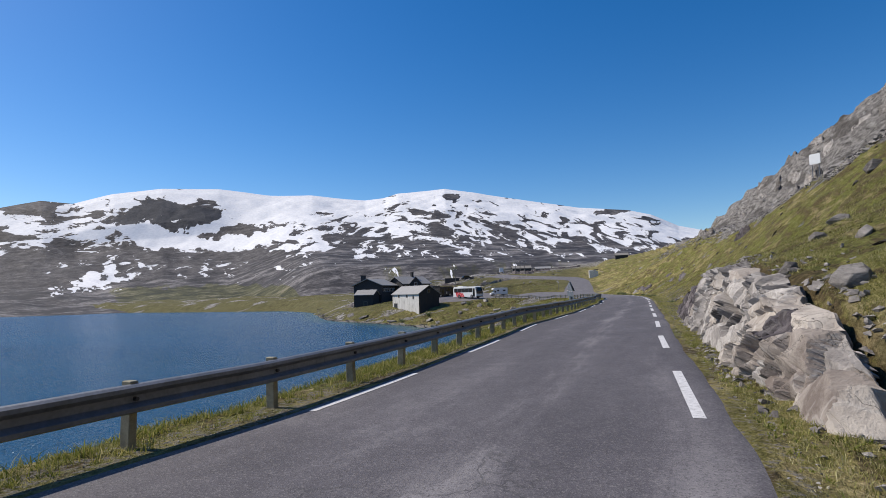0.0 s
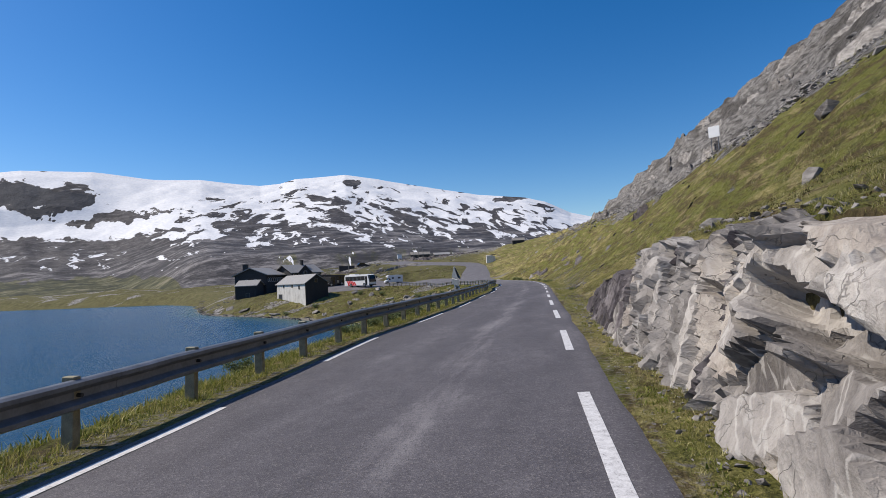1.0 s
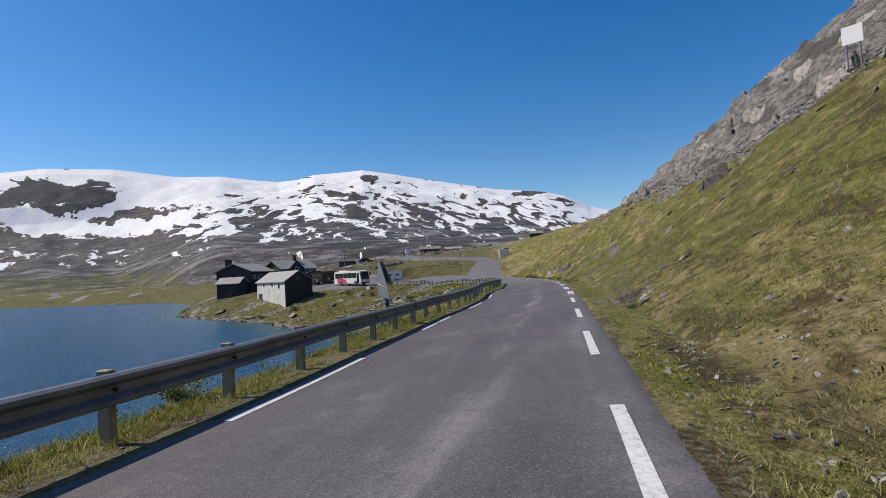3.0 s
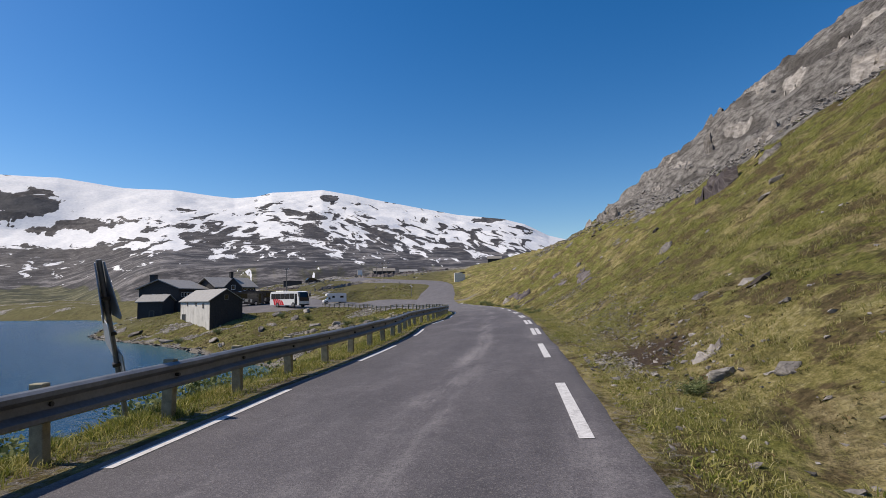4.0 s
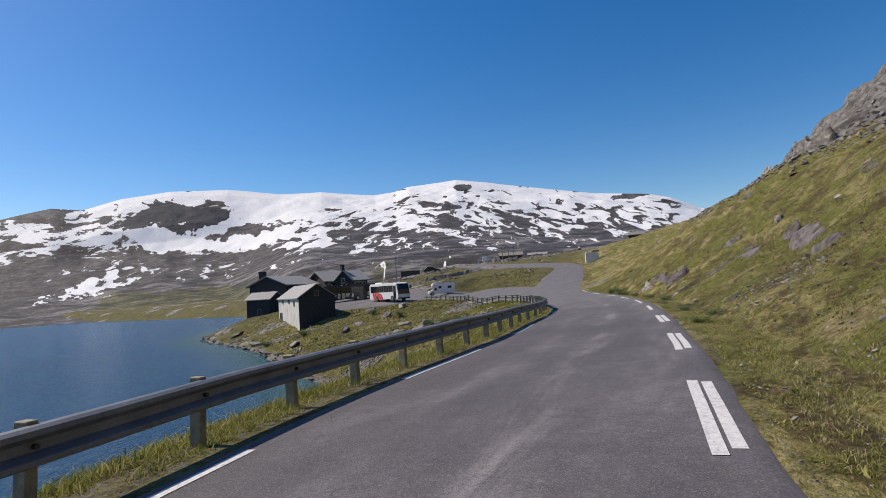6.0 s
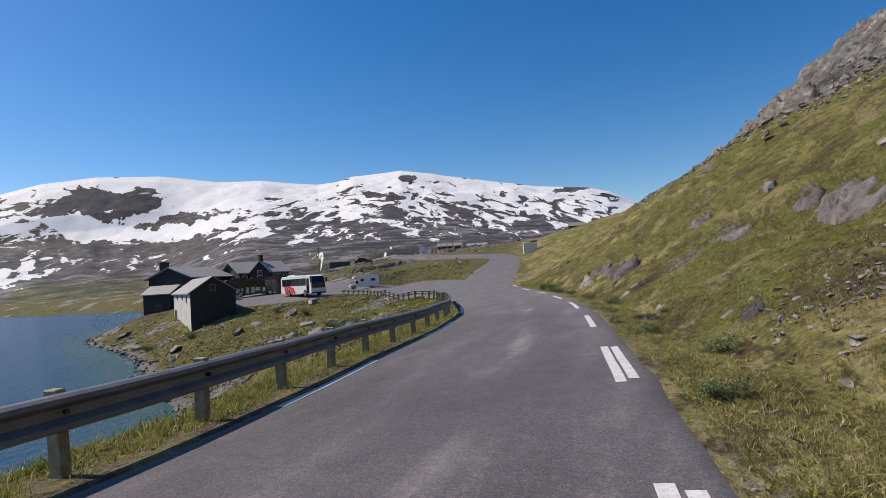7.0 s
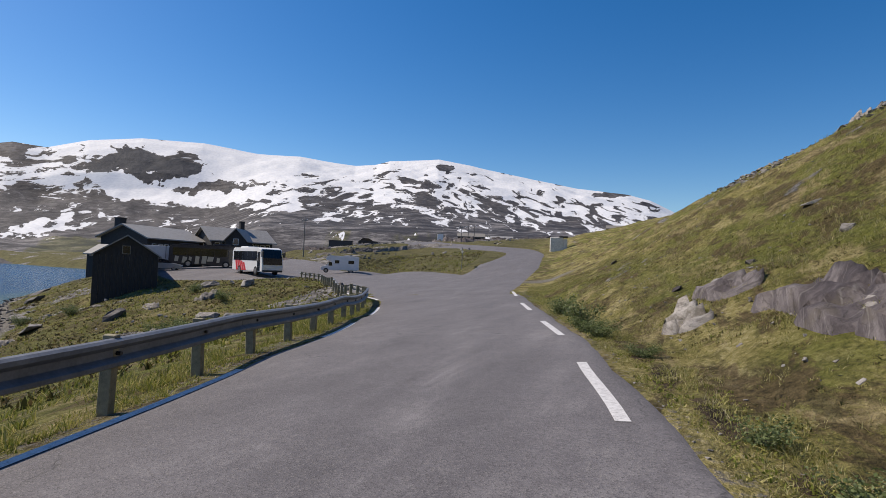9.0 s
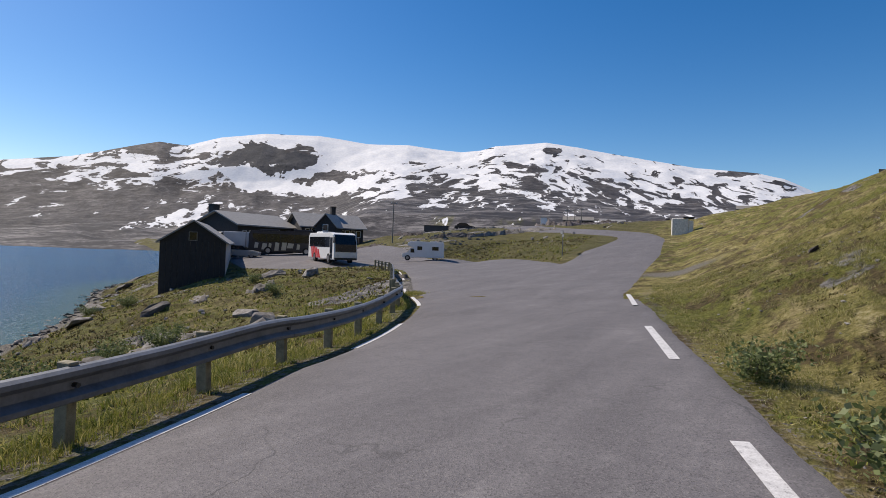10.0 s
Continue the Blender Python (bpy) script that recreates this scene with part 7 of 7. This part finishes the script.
    ok = (land(x, y) > LAKE_Z + 0.4) & ~paved(x, y) & (x < right_x(y) - 7) & ~clumpy(x * 0.5, y * 0.5, 0.03)
    grass("point_heath", "dark heath and crowberry on the point below the bend", x[ok], y[ok], rng.uniform(0.05, 0.16, n)[ok], 5, 61, 1.0, 0.035, M_HEATH)


plant_grass()


def bush_proto(seed, leaves=1300, r=0.5, h=0.45):
    """A low willow: bent twigs and many small leaves with gaps."""
    rng = random.Random(seed)
    root = thing("willow_bush", Matrix.Identity(4), "low grey-green willow bush beside the road", "bush", "willow bushes")
    bm = bmesh.new()
    tips = []
    for k in range(13):
        a, l = rng.uniform(0, 6.283), rng.uniform(0.55, 1.0)
        prev = Vector((0, 0, -0.05))
        ring = None
        for s in range(4):
            t = (s + 1) / 4
            p = Vector((math.cos(a) * r * l * t, math.sin(a) * r * l * t, h * (t ** 0.7) * l * 1.1)) + Vector((rng.gauss(0, 0.03), rng.gauss(0, 0.03), rng.gauss(0, 0.03)))
            q = 0.010 * (1.2 - t)
            cur = [bm.verts.new(p + Vector((math.cos(c) * q, math.sin(c) * q, 0))) for c in (0, 2.1, 4.2)]
            if ring:
                for i in range(3):
                    bm.faces.new((ring[i], ring[(i + 1) % 3], cur[(i + 1) % 3], cur[i]))
            ring = cur
            tips.append(p)
    part("branchwork", bm, M_TWIG, root)
    vs, fs = [], []
    for k in range(leaves):
        c = rng.choice(tips) + Vector((rng.gauss(0, 0.09), rng.gauss(0, 0.09), rng.gauss(0.02, 0.07)))
        d = Vector((rng.gauss(0, 1), rng.gauss(0, 1), rng.gauss(0.5, 0.7))).normalized()
        s = d.orthogonal().normalized()
        s.rotate(Matrix.Rotation(rng.uniform(0, 6.28), 3, d))
        L, W = rng.uniform(0.04, 0.075), rng.uniform(0.012, 0.022)
        b = len(vs)
        vs += [c, c + d * L * 0.5 + s * W, c + d * L, c + d * L * 0.5 - s * W]
        fs.append((b, b + 1, b + 2, b + 3))
    me = np_mesh("foliage", vs, fs, M_LEAF, False)
    f = new("foliage", me)
    f.parent = root
    return root


def bushes():
    rng = random.Random(3)
    protos = [bush_proto(k, 1500 if k else 1200) for k in range(3)]
    spots_b = [(0.5, 66.6, 1.0), (0.15, 64.0, 0.8), (-0.2, 69.0, 0.9), (0.1, 71.0, 0.6), (0.25, 71.7, 0.55), (-0.95, 73.2, 0.6), (-1.05, 74.3, 0.5), (-0.75, 77.2, 1.0), (-0.9, 76.0, 1.0), (-1.9, 80.0, 0.8), (-2.6, 83.6, 0.8), (-1.6, 78.9, 0.9), (-4.0, 88.0, 1.0), (-3.7, 86.6, 1.2), (-3.4, 85.6, 1.1), (-5.0, 91.0, 0.9), (1.5, 38.6, 0.8), (2.0, 21.9, 0.8), (2.2, 18.7, 0.7), (1.9, 26.5, 0.7), (-6.1, 41.5, 1.6), (-6.4, 40.2, 1.7), (-6.0, 39.2, 1.5), (-6.4, 42.8, 1.5), (-6.9, 41.6, 1.6), (-6.3, 38.0, 1.5), (-6.9, 39.3, 1.7), (-5.9, 36.6, 1.3), (-6.5, 36.0, 1.5), (-6.2, 34.4, 1.4), (-6.8, 43.8, 1.5), (-6.3, 45.0, 1.3), (-4.65, 21.4, 0.7), (-4.8, 23.2, 0.9), (-4.7, 19.6, 0.6), (-4.9, 27.2, 0.8), (-5.0, 30.2, 0.8), (-4.8, 14.6, 0.6), (-4.9, 25.2, 0.9), (-5.4, 22.5, 1.0), (-5.3, 24.0, 1.2), (-5.6, 25.5, 1.1), (-5.2, 20.6, 0.9), (-6.0, 30.5, 1.2), (-6.4, 33.0, 1.3), (-6.6, 35.2, 1.4), (-7.0, 46.5, 1.3), (-7.4, 49.0, 1.2), (-16.0, 88.0, 1.2), (-18.5, 91.0, 1.2), (-21.5, 94.0, 1.3), (-33, 108, 1.5), (-39, 111, 1.5), (-47, 106, 1.6), (-54, 106.5, 1.6), (-28, 98, 1.3)]
    for i, (x, y, s) in enumerate(spots_b):
        m = pose(x, y, at_ground(x, y) - 0.03, 0, 0, rng.uniform(0, 360)) @ Matrix.Scale(s, 4)
        if x > -4.0:
            m = m @ Matrix.Diagonal((0.62, 0.62, 0.45, 1))
        p = protos[i % 3]
        if i < 3:
            p.matrix_world = m
        else:
            c = copy_thing(p, Matrix.Identity(4))
            c.matrix_basis = m
            if x < -4.8:
                tagged(c, "low grey-green willow bush on the lake bank")


bushes()


# ---- everything from the plan to its true place ----
def settle(ob):
    """A thing with its own pose moves as a whole; land, roads, rails and plants drawn straight on the plan move point by point."""
    if ob.matrix_basis != Matrix.Identity(4):
        p, q, scale = ob.matrix_basis.decompose()
        x, y, z, k = (float(a[0]) for a in to_land(np.array([p.x]), np.array([p.y]), np.array([p.z])))
        ob.matrix_basis = Matrix.LocRotScale(Vector((x, y, z)), q, scale * k)
        return
    if ob.type == 'MESH':
        n = len(ob.data.vertices)
        co = np.empty(n * 3, np.float32)
        ob.data.vertices.foreach_get("co", co)
        co = co.reshape(-1, 3).astype(float)
        X, Y, Z, _ = to_land(co[:, 0], co[:, 1], co[:, 2])
        ob.data.vertices.foreach_set("co", np.stack([X, Y, Z], -1).astype(np.float32).ravel())
        ob.data.update()
    for child in list(ob.children):
        settle(child)


for ob in [o for o in scene.collection.objects if o.parent is None and o.type in ('MESH', 'EMPTY')]:
    settle(ob)
